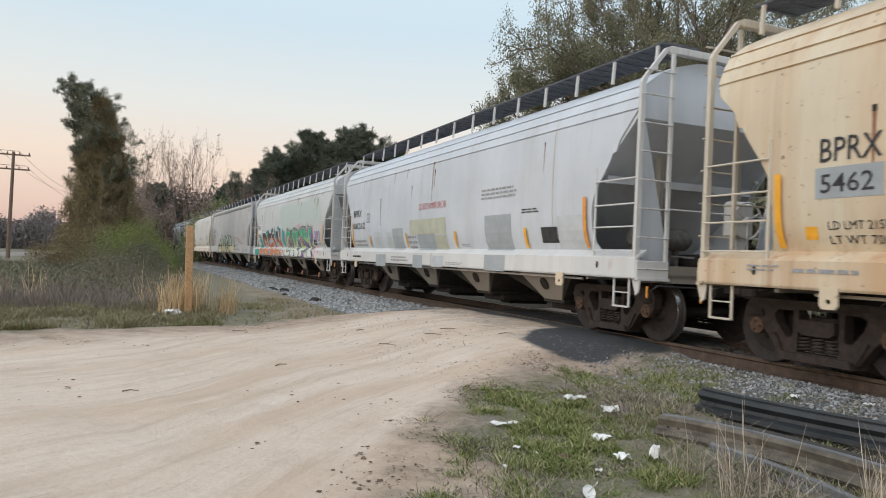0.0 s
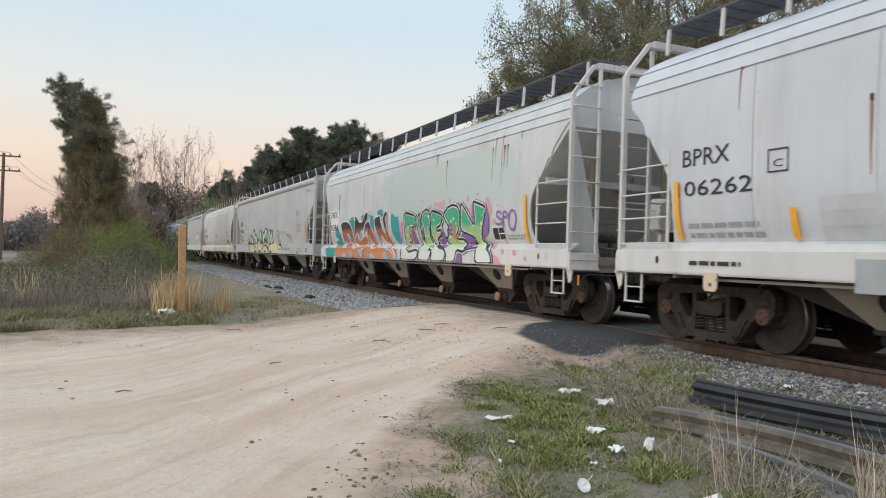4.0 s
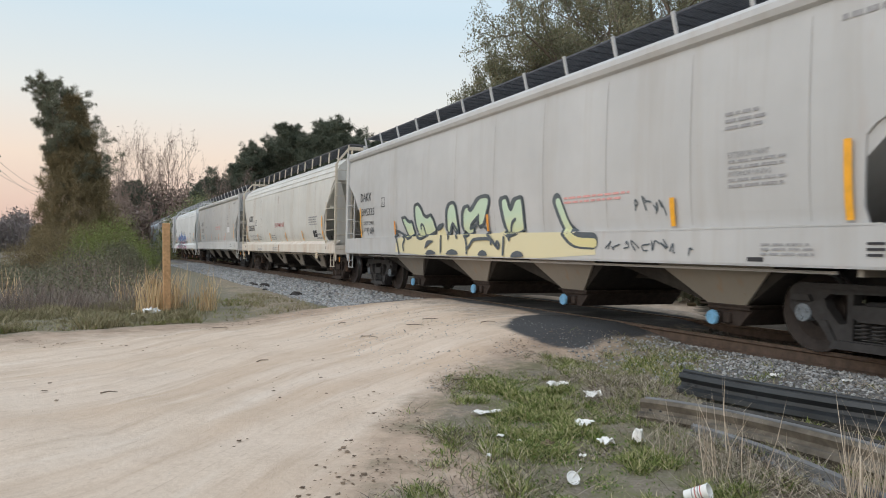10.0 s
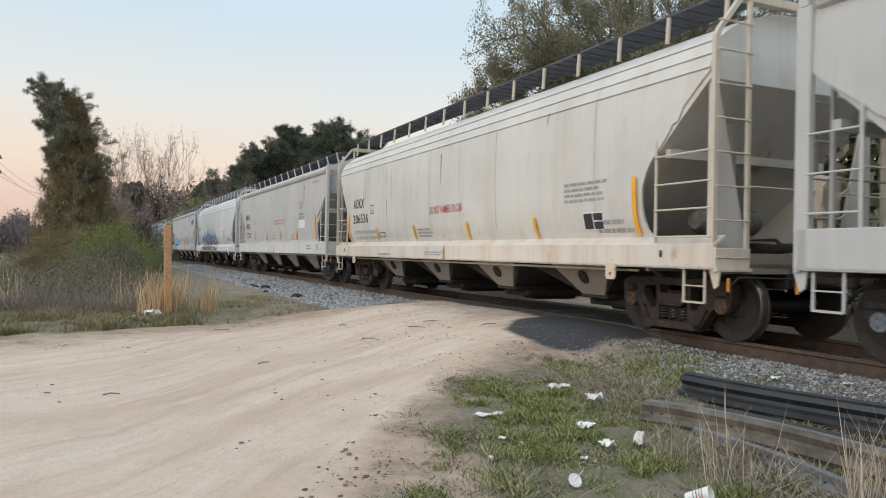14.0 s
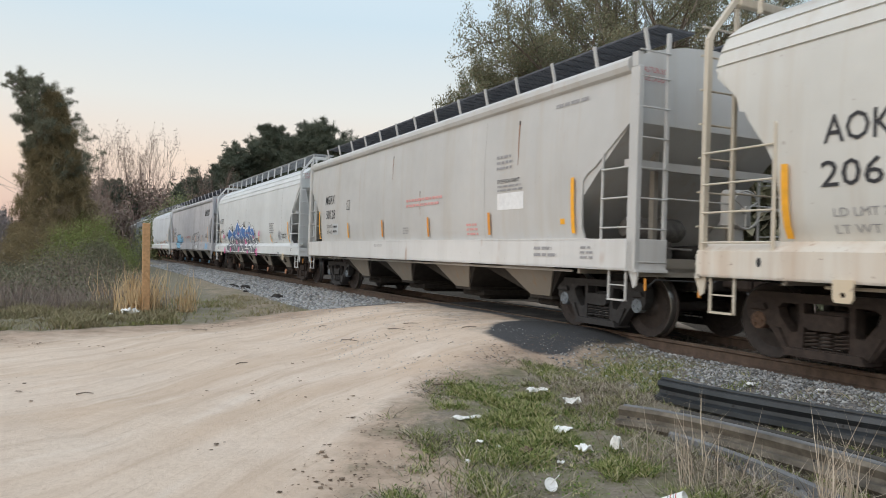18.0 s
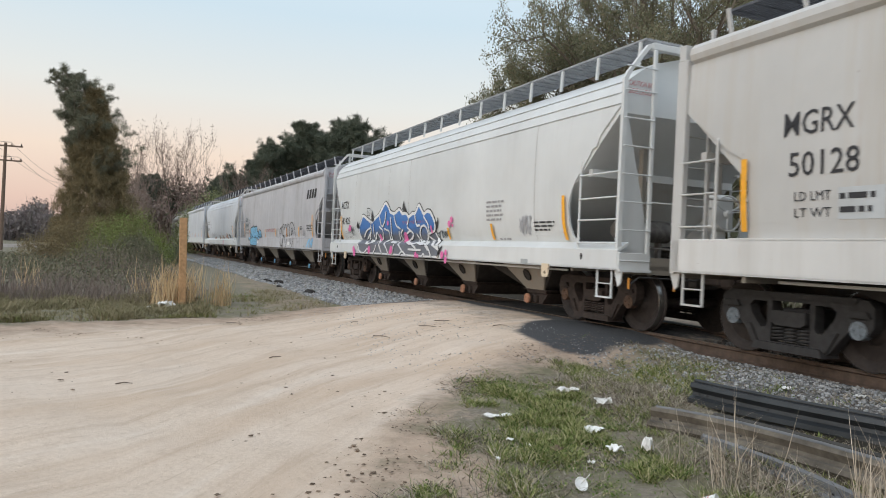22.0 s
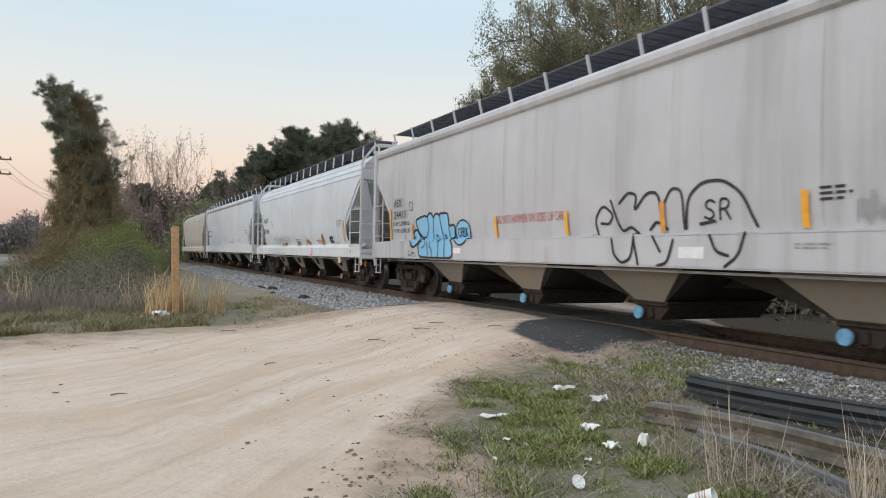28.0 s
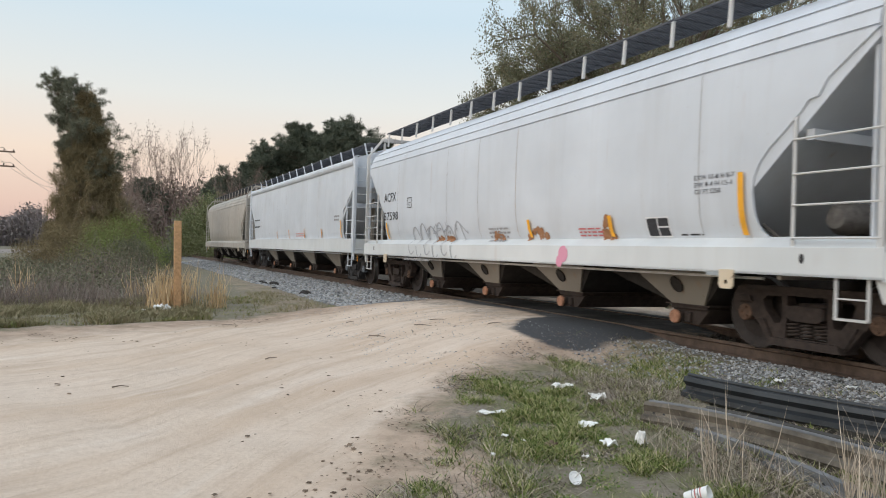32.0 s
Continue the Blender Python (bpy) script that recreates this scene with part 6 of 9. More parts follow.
C7_LINES = [[(-5.09, 1.95), (-5.04, 1.72), (-5.18, 1.5), (-5.39, 1.51)],
    [(-5.29, 1.25), (-5.11, 1.31), (-5.1, 1.45)],
    [(-4.75, 1.95), (-4.75, 1.75), (-4.8, 1.4), (-4.85, 1.29), (-4.71, 1.22), (-4.68, 1.05)],
    [(-4.97, 1.38), (-4.93, 1.04)],
    [(-4.4, 1.98), (-4.31, 1.69), (-4.2, 1.43), (-4.4, 1.39)],
    [(-4.61, 1.4), (-4.58, 1.59), (-4.42, 1.43)],
    [(-4.32, 1.41), (-4.36, 1.04)],
    [(-4.13, 1.43), (-4.13, 1.57), (-3.99, 1.43)],
    [(-3.99, 1.41), (-4, 1.05)],
    [(-3.91, 1.74), (-3.87, 1.47), (-3.71, 1.46)],
    [(-5.94, 1.29), (-5.98, 1.57), (-5.9, 1.47)],
    [(-6.13, 1.19), (-6.16, 1.07), (-6.05, 1.06)],
    [(-5.98, 1.06), (-5.96, 1.13), (-5.74, 1.13), (-5.73, 1.04)]]
C6_WHITE += [[(-3.81, 1.89), (-3.75, 1.65), (-4.09, 1.39), (-3.46, 1.32)],
    [(-3.29, 0.968), (-3.04, 1.19), (-3.1, 1.35)],
    [(-2.53, 1.01), (-2.93, 1.35)],
    [(-1.77, 0.968), (-1.63, 1.03), (-1.59, 1.32)],
    [(-1.33, 1.32), (-0.94, 1.1)],
    [(-0.32, 1.29), (0.03, 1.17)],
    [(-0.02, 1.32), (0.46, 1.27), (0.61, 1.35), (0.9, 1.14), (1.03, 0.968)],
    [(-2.98, 2.04), (-2.78, 1.72), (-2.5, 1.9), (-2.42, 2.16)],
    [(-1.75, 2.03), (-1.62, 1.77), (-1.32, 1.68)],
    [(-0.68, 1.92), (-0.82, 1.72), (-0.6, 1.63)],
    [(-0.23, 2), (-0.14, 1.74), (0.06, 1.75)],
    [(0.34, 1.96), (0.61, 1.78), (0.61, 1.6)]]
C6_SPOTS = [(-2.24, 1.85, 0.07), (-0.97, 1.48, 0.12), (-1.09, 1.41, 0.07), (-0.95, 1.38, 0.07), (-3.63, 1.08, 0.12), (-1.73, 1.11, 0.11), (-1.82, 1.05, 0.07), (0.07, 1.01, 0.08), (0.21, 0.98, 0.06), (0.81, 1.69, 0.05), (0.82, 1.6, 0.05), (-3.0, 1.45, 0.1), (1.87, 1.75, 0.08), (2.0, 1.85, 0.07), (2.04, 1.72, 0.04), (1.7, 1.04, 0.09), (1.9, 1.1, 0.07), (1.91, 0.93, 0.08), (-5.17, 1.09, 0.09), (-5.06, 0.98, 0.12), (-5.88, 1.75, 0.11), (-6.02, 1.7, 0.07)]


def graffiti():
    # two-colour piece in orange and black with teal blocks and light blue wedges
    rng = random.Random(3)
    shape(2, [(-1.6, 3.25), (0.4, 3.32), (3.0, 3.28), (5.9, 3.36), (6.2, 2.6), (5.6, 2.2), (3.4, 2.05), (0.2, 2.0), (-0.6, 2.3), (-1.2, 2.5)], SP["overpaint"], 0.0025, "pale green overpaint", name="paint_patch")
    shapes(2, RE_TEAL, SP["teal"], 0.006, "teal spray-paint block")
    shapes(2, RE_BAND, SP["bean"], 0.011, "orange spray band")
    rims(2, RE_LETTERS, 0.055, SP["white"], 0.016, "white spray outline", 0.97)
    shapes(2, RE_LETTERS, SP["bean"], 0.023, "orange graffiti letters fading to black")
    rims(2, RE_LETTERS, 0.026, SP["white"], 0.0272, "white spray outline", 0.975)
    rims(2, RE_SKY, 0.045, SP["white"], 0.028, "white spray outline", 0.97)
    shapes(2, RE_SKY, SP["sky"], 0.034, "light blue spray wedge")
    # the green word with its purple shadow and pink clouds
    shapes(2, EV_PINK, SP["pink"], 0.006, "soft pink spray cloud")
    spots = [(0.3 + 0.42 * k + rng.uniform(-0.1, 0.1), 2.22 + rng.uniform(-0.12, 0.22), rng.uniform(0.02, 0.07)) for k in range(13)] + [(5.3, 1.05, 0.05), (5.75, 1.22, 0.06), (6.2, 1.2, 0.06), (6.6, 1.1, 0.04), (5.6, 1.42, 0.06)]
    discs(2, spots, SP["pink"], 0.0065, "graffiti", "soft pink spray spots")
    rims(2, EV_LETTERS, 0.12, SP["black"], 0.012, "black spray outline", 0.972)
    rims(2, EV_LETTERS, 0.105, SP["white"], 0.0275, "white spray outline", 0.976)
    rims(2, EV_LETTERS, 0.055, SP["black"], 0.0315, "black spray outline", 0.98)
    shapes(2, EV_PURPLE, SP["purple"], 0.0295, "purple spray shadow")
    shapes(2, EV_LETTERS, SP["every"], 0.024, "green graffiti letters fading to white")
    dots = []
    for line in EV_LETTERS:
        mx, mz = sum(x for x, _ in line) / len(line), sum(z for _, z in line) / len(line)
        for x, z in line:
            f = rng.uniform(0.35, 0.8)
            dots.append((mx + (x - mx) * f, mz + (z - mz) * f, rng.uniform(0.015, 0.045)))
    discs(2, dots, SP["lime"], 0.0255, "graffiti", "pale lime spray dots")
    ribbon(2, EV_SPO, 0.05, SP["purple"], 0.012, label="small purple spray letters")
    # spiky pale piece with slate shadows
    shape(3, [(-4.75, 1.0), (-4.75, 1.3), (-4.5, 1.43), (-2.4, 1.43), (-2.3, 1.62), (-2.0, 1.62), (-1.9, 1.43), (-0.7, 1.45), (0.3, 1.43), (0.75, 1.5), (1.4, 1.44), (2.4, 1.43), (3.5, 1.42), (3.6, 1.0)], SP["straw"], 0.006, "pale yellow spray band")
    rims(3, C3_PALE, 0.11, SP["slate"], 0.011, "dark slate spray outline", 1.0)
    shapes(3, C3_PALE, SP["slate"], 0.010, "dark slate spray shadow", shift=(-0.12, 0.04))
    shapes(3, C3_PALE, SP["pale"], 0.018, "pale green graffiti letter")
    rims(3, C3_PALE, 0.05, SP["slate"], 0.0225, "dark slate spray outline", 1.0)
    ribbon(3, C3_LINES, 0.065, SP["slate"], 0.026, label="dark slate spray strokes", zmin=1.0)
    shapes(3, C3_BULGE, SP["slate"], 0.024, "dark slate spray bulge")
    last = [[(2.45, 1.95), (2.7, 1.5), (3.0, 1.3), (3.5, 1.28)]]
    ribbon(3, last, 0.26, SP["slate"], 0.012, label="dark slate spray strokes", zmin=1.0)
    ribbon(3, [[(x + 0.05, z - 0.03) for x, z in l] for l in last], 0.14, SP["pale"], 0.020, label="pale green graffiti strokes", zmin=1.0)
    scribble(3, 4.35, 5.0, 1.62, 1.92, 5, SP["slate"], 0.022)
    scribble(3, 3.75, 5.6, 1.08, 1.30, 9, SP["slate"], 0.020)
    scribble(3, -7.3, -6.6, 1.50, 1.66, 3, SP["slate"], 0.020)
    # blue and charcoal piece
    rims(6, C6_MASS, 0.14, SP["black"], 0.007, "black spray outline", 0.965)
    rims(6, C6_MASS, 0.085, SP["white"], 0.013, "white spray outline", 0.968)
    shapes(6, C6_MASS, SP["castle"], 0.010, "blue and charcoal graffiti letters")
    ribbon(6, [[(x + 0.03, z - 0.02) for x, z in l] for l in C6_WHITE], 0.05, SP["black"], 0.0165, label="black spray shading", zmin=0.97, rounds=1)
    ribbon(6, C6_WHITE, 0.055, SP["white"], 0.020, label="white spray lines between letters", zmin=0.97, rounds=1)
    shapes(6, C6_FLAME, SP["black"], 0.024, "black spray flame")
    ribbon(6, C6_TAG, 0.035, SP["slate"], 0.012, "tag", "thin spray-can tag")
    discs(6, C6_SPOTS, SP["hotpink"], 0.030, "graffiti", "hot pink spray dots")
    scribble(6, 4.98, 5.42, 1.45, 1.91, 14, SP["ghost"], 0.018)
    scribble(6, -5.85, -5.5, 1.45, 1.8, 5, SP["slate"], 0.026)
    # light blue throw-up with black outline
    rims(7, C7_MASS, 0.05, SP["black"], 0.016, "black spray outline", 1.0)
    shapes(7, C7_MASS, SP["blue"], 0.008, "light blue bubble letters")
    ribbon(7, C7_LINES, 0.026, SP["black"], 0.022, label="black spray outline", zmin=1.0)
    oval = [[(-3.2 + 0.36 * math.cos(a), 1.58 + 0.27 * math.sin(a)) for a in np.linspace(0, 6.283, 17)]]
    shape(7, oval[0][:-1], SP["blue"], 0.010, "light blue spray disc")
    ribbon(7, place("CRBK", -3.45, -2.95, 1.49, 1.68), 0.022, SP["black"], 0.018, label="thin black spray letters")
    ribbon(7, oval, 0.035, SP["black"], 0.018, label="black spray outline")
    # black outline bubble piece
    arcs = [[(1.55, 1.45), (1.5, 1.7), (1.7, 1.9), (1.95, 1.75), (1.85, 1.6), (1.65, 1.62)], [(1.9, 1.95), (2.05, 1.62), (2.15, 1.48), (2.35, 1.56), (2.5, 1.45)], [(2.1, 1.9), (2.3, 2.05), (2.5, 2.0), (2.42, 1.75), (2.7, 2.02), (2.95, 2.0), (3.0, 1.6)],
            [(2.75, 1.5), (2.9, 1.62), (3.1, 1.5)], [(3.05, 1.85), (3.2, 2.05), (3.4, 2.0), (3.42, 1.5)], [(3.45, 1.5), (3.5, 1.9), (3.75, 2.08), (4.1, 2.08), (4.4, 1.9), (4.6, 1.5)], [(3.7, 1.55), (3.95, 1.58)],
            [(2.0, 1.38), (2.05, 1.15), (2.25, 1.02), (2.45, 1.1), (2.5, 1.4)], [(2.5, 1.35), (2.6, 1.02)], [(2.9, 1.4), (3.05, 1.2)], [(3.3, 1.35), (3.2, 1.05), (3.0, 1.0)], [(3.95, 1.4), (4.05, 1.2), (4.25, 1.15)], [(4.5, 1.42), (4.4, 1.15), (4.2, 1.02)]]
    ribbon(7, arcs, 0.042, SP["black"], 0.010, label="black spray line drawing", zmin=1.0)
    ribbon(7, place("SR", 3.75, 4.25, 1.6, 1.85), 0.032, SP["black"], 0.012, label="black spray line drawing")
    ribbon(7, [[(6.85, 1.1), (7.1, 1.32)], [(7.2, 1.1), (7.25, 1.35)], [(7.4, 1.1), (7.5, 1.3)], [(7.6, 1.12), (7.7, 1.35)]], 0.12, SP["sky"], 0.008, label="faded light blue spray")
    # a large slanted trade mark stands as plain shapes
    for k in range(4):
        x = 6.32 + k * 0.38
        me = raw_mesh("emblem", [(x, hug(7, 3.0, 0.008), 2.98), (x + 0.27, hug(7, 3.0, 0.008), 2.98), (x + 0.37, hug(7, 3.34, 0.008), 3.33), (x + 0.10, hug(7, 3.34, 0.008), 3.33)], [(0, 1, 2, 3)], M["truck"])
        part("emblem", me, CARS[7], label="dark slanted emblem block")
    scribble(7, 5.85, 6.25, 1.45, 1.82, 12, SP["ghost"], 0.018)
    # thin line piece
    loops = []
    for k in range(6):
        x = -4.2 + k * 0.5
        loops.append([(x + 0.22 * math.cos(a), 1.35 + (0.34 + 0.08 * (k % 2)) * math.sin(a)) for a in np.linspace(0, 5.4, 13)])
    ribbon(8, loops, 0.032, SP["ghost"], 0.010, label="thin grey spray line drawing")
    scribble(8, -3.9, -1.2, 1.45, 1.8, 8, SP["ghost"], 0.02)
    # rust below the sill line
    for i, x0, x1, z0, z1 in ((8, 1.2, 1.9, 1.40, 1.55), (8, -0.1, 0.25, 1.40, 1.52), (8, 3.45, 3.72, 1.40, 1.70), (8, -2.9, -2.0, 1.37, 1.44)):
        blotch(i, x0, x1, z0, z1)
    discs(8, [(2.55, 1.12, 0.14), (2.45, 1.0, 0.10)], SP["pink"], 0.006, "graffiti", "faded pink spray ring")


def scribble(i, x0, x1, z0, z1, n, material, w):
    rng = random.Random(int(x0 * 100) + n)
    lines = []
    for k in range(n):
        x = x0 + (x1 - x0) * (k + 0.5) / n
        d = (x1 - x0) / n
        lines.append([(x + rng.uniform(-0.6, 0.6) * d, rng.uniform(z0, z1)) for _ in range(4)])
    ribbon(i, lines, w, material, 0.012, "tag", "thin spray-can tag")


def blotch(i, x0, x1, z0, z1):
    rng = random.Random(int(x0 * 50))
    spots = []
    for _ in range(26):
        f = rng.random()
        spots.append((x0 + (x1 - x0) * f, z0 + (z1 - z0) * rng.random() * math.sin(math.pi * f), rng.uniform(0.02, 0.07)))
    discs(i, spots, SP["rust"], 0.007, "rust_patch", "orange rust breaking through")


def streaks(i, n, seed, top=3.5):
    """Narrow runs of rust from seams and bolt holes."""
    rng = random.Random(seed)
    e = SPECS[i]["half"]
    for _ in range(n):
        x, z1 = rng.uniform(-e + 2.6, e - 2.2), rng.choice([top, top - 0.2, rng.uniform(2.2, 3.2)])
        z0 = z1 - rng.uniform(0.15, 1.1)
        w = rng.uniform(0.008, 0.028)
        zs = [z0 + (z1 - z0) * k / 6 for k in range(7)]
        verts = [p for k, z in enumerate(zs) for p in ((x - w * (0.25 + k / 8), z, 0), (x + w * (0.25 + k / 8), z, 0))]
        wrap(i, verts, [(2 * k, 2 * k + 1, 2 * k + 3, 2 * k + 2) for k in range(6)], "rust_streak", SP["rust"], 0.0045)
        panel(i, x - w * 1.1, x + w * 1.1, z1 - 0.07, z1, M["truck_rust"], "streak", 0.006)


def seams(i):
    """Upright welds between the sheets, most of them faint, a few with brown runs."""
    s = SPECS[i]
    rng = random.Random(90 + i)
    top = 3.45 if s["kind"] == "flow" else 3.64
    step = 1.56 if s["kind"] == "flow" else 1.72
    n = int((s["half"] - 2.6) * 2 / step)
    for k in range(n + 1):
        x = (k - n / 2) * step + (0.07 if s["kind"] == "flow" else 0.3)
        m = s["paint"]
        q = rng.random()
        if q < 0.45:
            m = M["weld"]
        elif q < 0.62 and i in (0, 1, 2, 4, 8):
            m = M["weld_rust"]
        panel(i, x - 0.005, x + 0.005, 1.42 if s["kind"] == "flow" else 1.47, top, m, "seam", 0.004)


def end_text(i, y0, y1, z0, z1, string, m):
    """A stencil on the sheet over the end of a car."""
    v, f = letters_of(string)
    ax, bx = min(p[0] for p in v), max(p[0] for p in v)
    az, bz = min(p[1] for p in v), max(p[1] for p in v)
    x = SPECS[i]["half"] - SPECS[i]["end"] - 0.15
    verts = [(x, y0 + (p[0] - ax) / (bx - ax) * (y1 - y0), z0 + (p[1] - az) / (bz - az) * (z1 - z0)) for p in v]
    tagged(part("lettering", raw_mesh("lettering", verts, f, M[m]), CARS[i], label="red stencilled ladder warning"), kind="stuff")


for n_ in (3, 5, 6, 7, 8):
    end_text(n_, -1.46, -0.98, 3.78, 3.86, "CAUTION NO", "ink_red")
    end_text(n_, -1.46, -0.92, 3.66, 3.74, "SIDE LADDER", "ink_red")
for n_, q_ in ((0, 30), (1, 8), (2, 14), (4, 5), (5, 3), (7, 0), (10, 4)):
    if q_:
        streaks(n_, q_, 60 + n_)
for n_ in range(11):
    seams(n_)
graffiti()
# stencils, stripes and patches: car, from, to, bottom, top (metres on the side)
text(0, -6.32, -5.61, 2.32, 2.57, 'BPRX', 'ink')
panel(0, -6.38, -5.59, 1.93, 2.26, 'patch_grey', 'patch')
text(0, -6.31, -5.69, 1.99, 2.19, '5462', 'ink')
panel(0, -6.89, -6.80, 1.38, 2.24, "yellow", "stripe")
text(0, -6.23, -5.40, 1.60, 1.69, 'LD LMT 215500', 'ink')
text(0, -6.23, -5.40, 1.45, 1.54, 'LT WT 70500', 'ink')
bars(0, -7.24, -6.75, 1.13, 1.22, 2, 'ink_grey')
bars(0, -6.59, -5.69, 1.11, 1.20, 1, 'ink_grey')
panel(0, -6.53, -6.37, 1.50, 1.64, 'yellow', 'sticker')
text(1, -6.56, -5.74, 2.36, 2.58, 'BPRX', 'ink')
text(1, -6.68, -5.38, 1.97, 2.17, '106262', 'ink')
boxed(1, -5.16, -4.87, 2.16, 2.43, 'ink')
bars(1, -6.49, -5.22, 1.40, 1.65, 2, 'ink_grey')
text(1, -0.80, 0.90, 2.34, 2.51, 'DO NOT HAMMER ON CAR', 'ink_red')
panel(1, -6.69, -6.60, 1.34, 2.18, "yellow", "stripe")
panel(1, -4.84, -4.75, 1.36, 1.75, "yellow", "stripe")
panel(1, -1.72, -1.63, 1.34, 1.77, "yellow", "stripe")
panel(1, 1.41, 1.50, 1.36, 1.77, "yellow", "stripe")
panel(1, 4.57, 4.66, 1.36, 1.77, "yellow", "stripe")
panel(1, 6.51, 6.60, 1.36, 2.23, "orange", "stripe")
panel(1, -4.49, -3.80, 1.35, 1.85, 'patch_light', 'patch')
panel(1, -3.35, -2.90, 1.36, 1.83, 'patch_light', 'patch')
panel(1, -2.83, -2.00, 1.34, 1.92, 'patch_grey', 'patch')
panel(1, -1.47, 0.88, 1.72, 2.11, 'patch_olive', 'patch')
panel(1, -0.94, 0.21, 1.33, 1.74, 'patch_grey', 'patch')
panel(1, 0.21, 0.90, 1.35, 1.70, 'patch_olive', 'patch')
panel(1, 2.90, 4.03, 1.35, 2.06, 'patch_grey', 'patch')
panel(1, 5.65, 6.46, 1.39, 1.95, 'patch_light', 'patch')
panel(1, -4.00, -3.11, 0.85, 1.19, 'patch_grey', 'patch')
panel(1, -1.00, -0.35, 0.88, 1.20, 'patch_grey', 'patch')
panel(1, 0.21, 0.95, 0.93, 1.20, 'patch_light', 'patch')
panel(1, 3.06, 3.94, 0.93, 1.25, 'patch_grey', 'patch')
bars(1, -2.66, -1.20, 1.01, 1.17, 2, 'ink_grey')
bars(1, -6.35, -5.35, 1.05, 1.16, 1, 'ink')
bars(1, 1.12, 2.01, 1.00, 1.07, 2, 'ink_grey')
bars(1, 2.74, 4.54, 2.38, 2.63, 3, 'ink_grey')
bars(1, 4.46, 5.18, 2.04, 2.14, 2, 'ink')
panel(1, 5.14, 5.69, 1.49, 1.77, 'truck', 'placard')
bars(1, 1.66, 2.13, 1.42, 1.49, 2, 'ink_grey')
bars(1, -1.59, -0.99, 1.34, 1.73, 3, 'ink_grey')
panel(2, -6.95, -5.87, 1.83, 2.55, 'white', 'patch')
text(2, -6.85, -6.03, 2.29, 2.51, 'DAKX', 'ink')
text(2, -6.82, -5.93, 1.85, 2.07, '1084', 'ink')
panel(2, 6.47, 6.56, 1.40, 2.27, "yellow", "stripe")
placard(2, 5.16, 5.67, 1.44, 1.71)
bars(2, 5.72, 6.53, 1.44, 1.56, 2, 'ink_grey')
panel(2, -1.11, -1.02, 1.45, 1.84, "orange", "stripe")
panel(2, -2.74, -2.65, 1.43, 1.84, "orange", "stripe")
panel(2, 0.80, 0.89, 1.42, 1.83, "orange", "stripe")
panel(2, -6.95, -6.86, 1.40, 2.27, "yellow", "stripe")
panel(2, 3.35, 3.44, 1.42, 1.81, "orange", "stripe")
text(3, -7.70, -6.79, 2.47, 2.71, 'DAKX', 'ink')
text(3, -7.58, -6.53, 2.06, 2.27, '395335', 'ink')
boxed(3, -5.96, -5.70, 2.25, 2.50, 'ink')
text(3, -7.45, -6.62, 1.80, 1.90, 'LD LMT 219800', 'ink')
text(3, -7.45, -6.62, 1.62, 1.72, 'LT WT 66200', 'ink')
panel(3, -7.69, -7.60, 1.45, 2.29, "yellow", "stripe")
panel(3, -4.96, -4.87, 1.30, 1.83, "orange", "stripe")
panel(3, 0.03, 0.12, 1.49, 1.82, "orange", "stripe")
panel(3, 5.11, 5.20, 1.45, 1.84, "yellow", "stripe")
panel(3, 7.60, 7.69, 1.45, 2.28, "yellow", "stripe")
bars(3, 2.65, 4.35, 1.87, 2.01, 2, 'ink_pink')
bars(3, 6.03, 6.67, 2.57, 2.82, 3, 'ink_grey')
text(3, 6.08, 6.68, 2.25, 2.32, 'EXTERIOR PAINT', 'ink_grey')
bars(3, 6.08, 6.98, 2.10, 2.24, 2, 'ink_grey')
text(3, 6.08, 6.70, 2.03, 2.09, 'INTERIOR LINING', 'ink_grey')
bars(3, 6.08, 6.98, 1.88, 2.02, 2, 'ink_grey')
bars(3, 6.61, 7.42, 1.09, 1.25, 3, 'ink_grey')
bars(3, 7.87, 8.18, 1.09, 1.26, 3, 'ink')
panel(3, 6.42, 6.65, 1.03, 1.08, 'ink', 'placard')
bars(3, 7.53, 8.44, 3.46, 3.59, 1, 'ink_grey')
text(4, -6.33, -5.37, 2.36, 2.65, 'AOKX', 'ink')
text(4, -6.36, -5.00, 1.92, 2.19, '206536', 'ink')
boxed(4, -4.78, -4.50, 2.16, 2.41, 'ink')
text(4, -6.23, -4.45, 1.62, 1.71, 'LD LMT 221100LB 100270KG', 'ink_grey')
text(4, -6.23, -4.45, 1.45, 1.54, 'LT WT 64900LB 29530KG', 'ink_grey')
panel(4, -6.81, -6.72, 1.33, 2.20, "yellow", "stripe")
panel(4, -4.33, -4.24, 1.34, 1.76, "yellow", "stripe")
panel(4, -1.68, -1.59, 1.34, 1.77, "yellow", "stripe")
text(4, -0.67, 0.99, 1.98, 2.16, 'DO NOT HAMMER ON CAR', 'ink_red')
panel(4, 1.17, 1.26, 1.31, 1.75, "yellow", "stripe")
panel(4, 3.78, 3.87, 1.33, 1.75, "yellow", "stripe")
panel(4, 6.44, 6.53, 1.35, 2.22, "yellow", "stripe")
placard(4, 5.21, 5.72, 1.49, 1.77)
bars(4, 4.73, 5.89, 1.92, 2.27, 4, 'ink_grey')
bars(4, -1.48, -0.55, 1.45, 1.69, 3, 'ink_grey')
bars(4, -3.93, -2.86, 0.99, 1.10, 1, 'ink_grey')
boxed(4, -4.16, -3.70, 1.50, 1.63, 'ink')
bars(4, -0.84, 0.29, 1.03, 1.14, 2, 'ink_grey')
bars(4, 5.55, 6.38, 1.41, 1.67, 2, 'ink_grey')
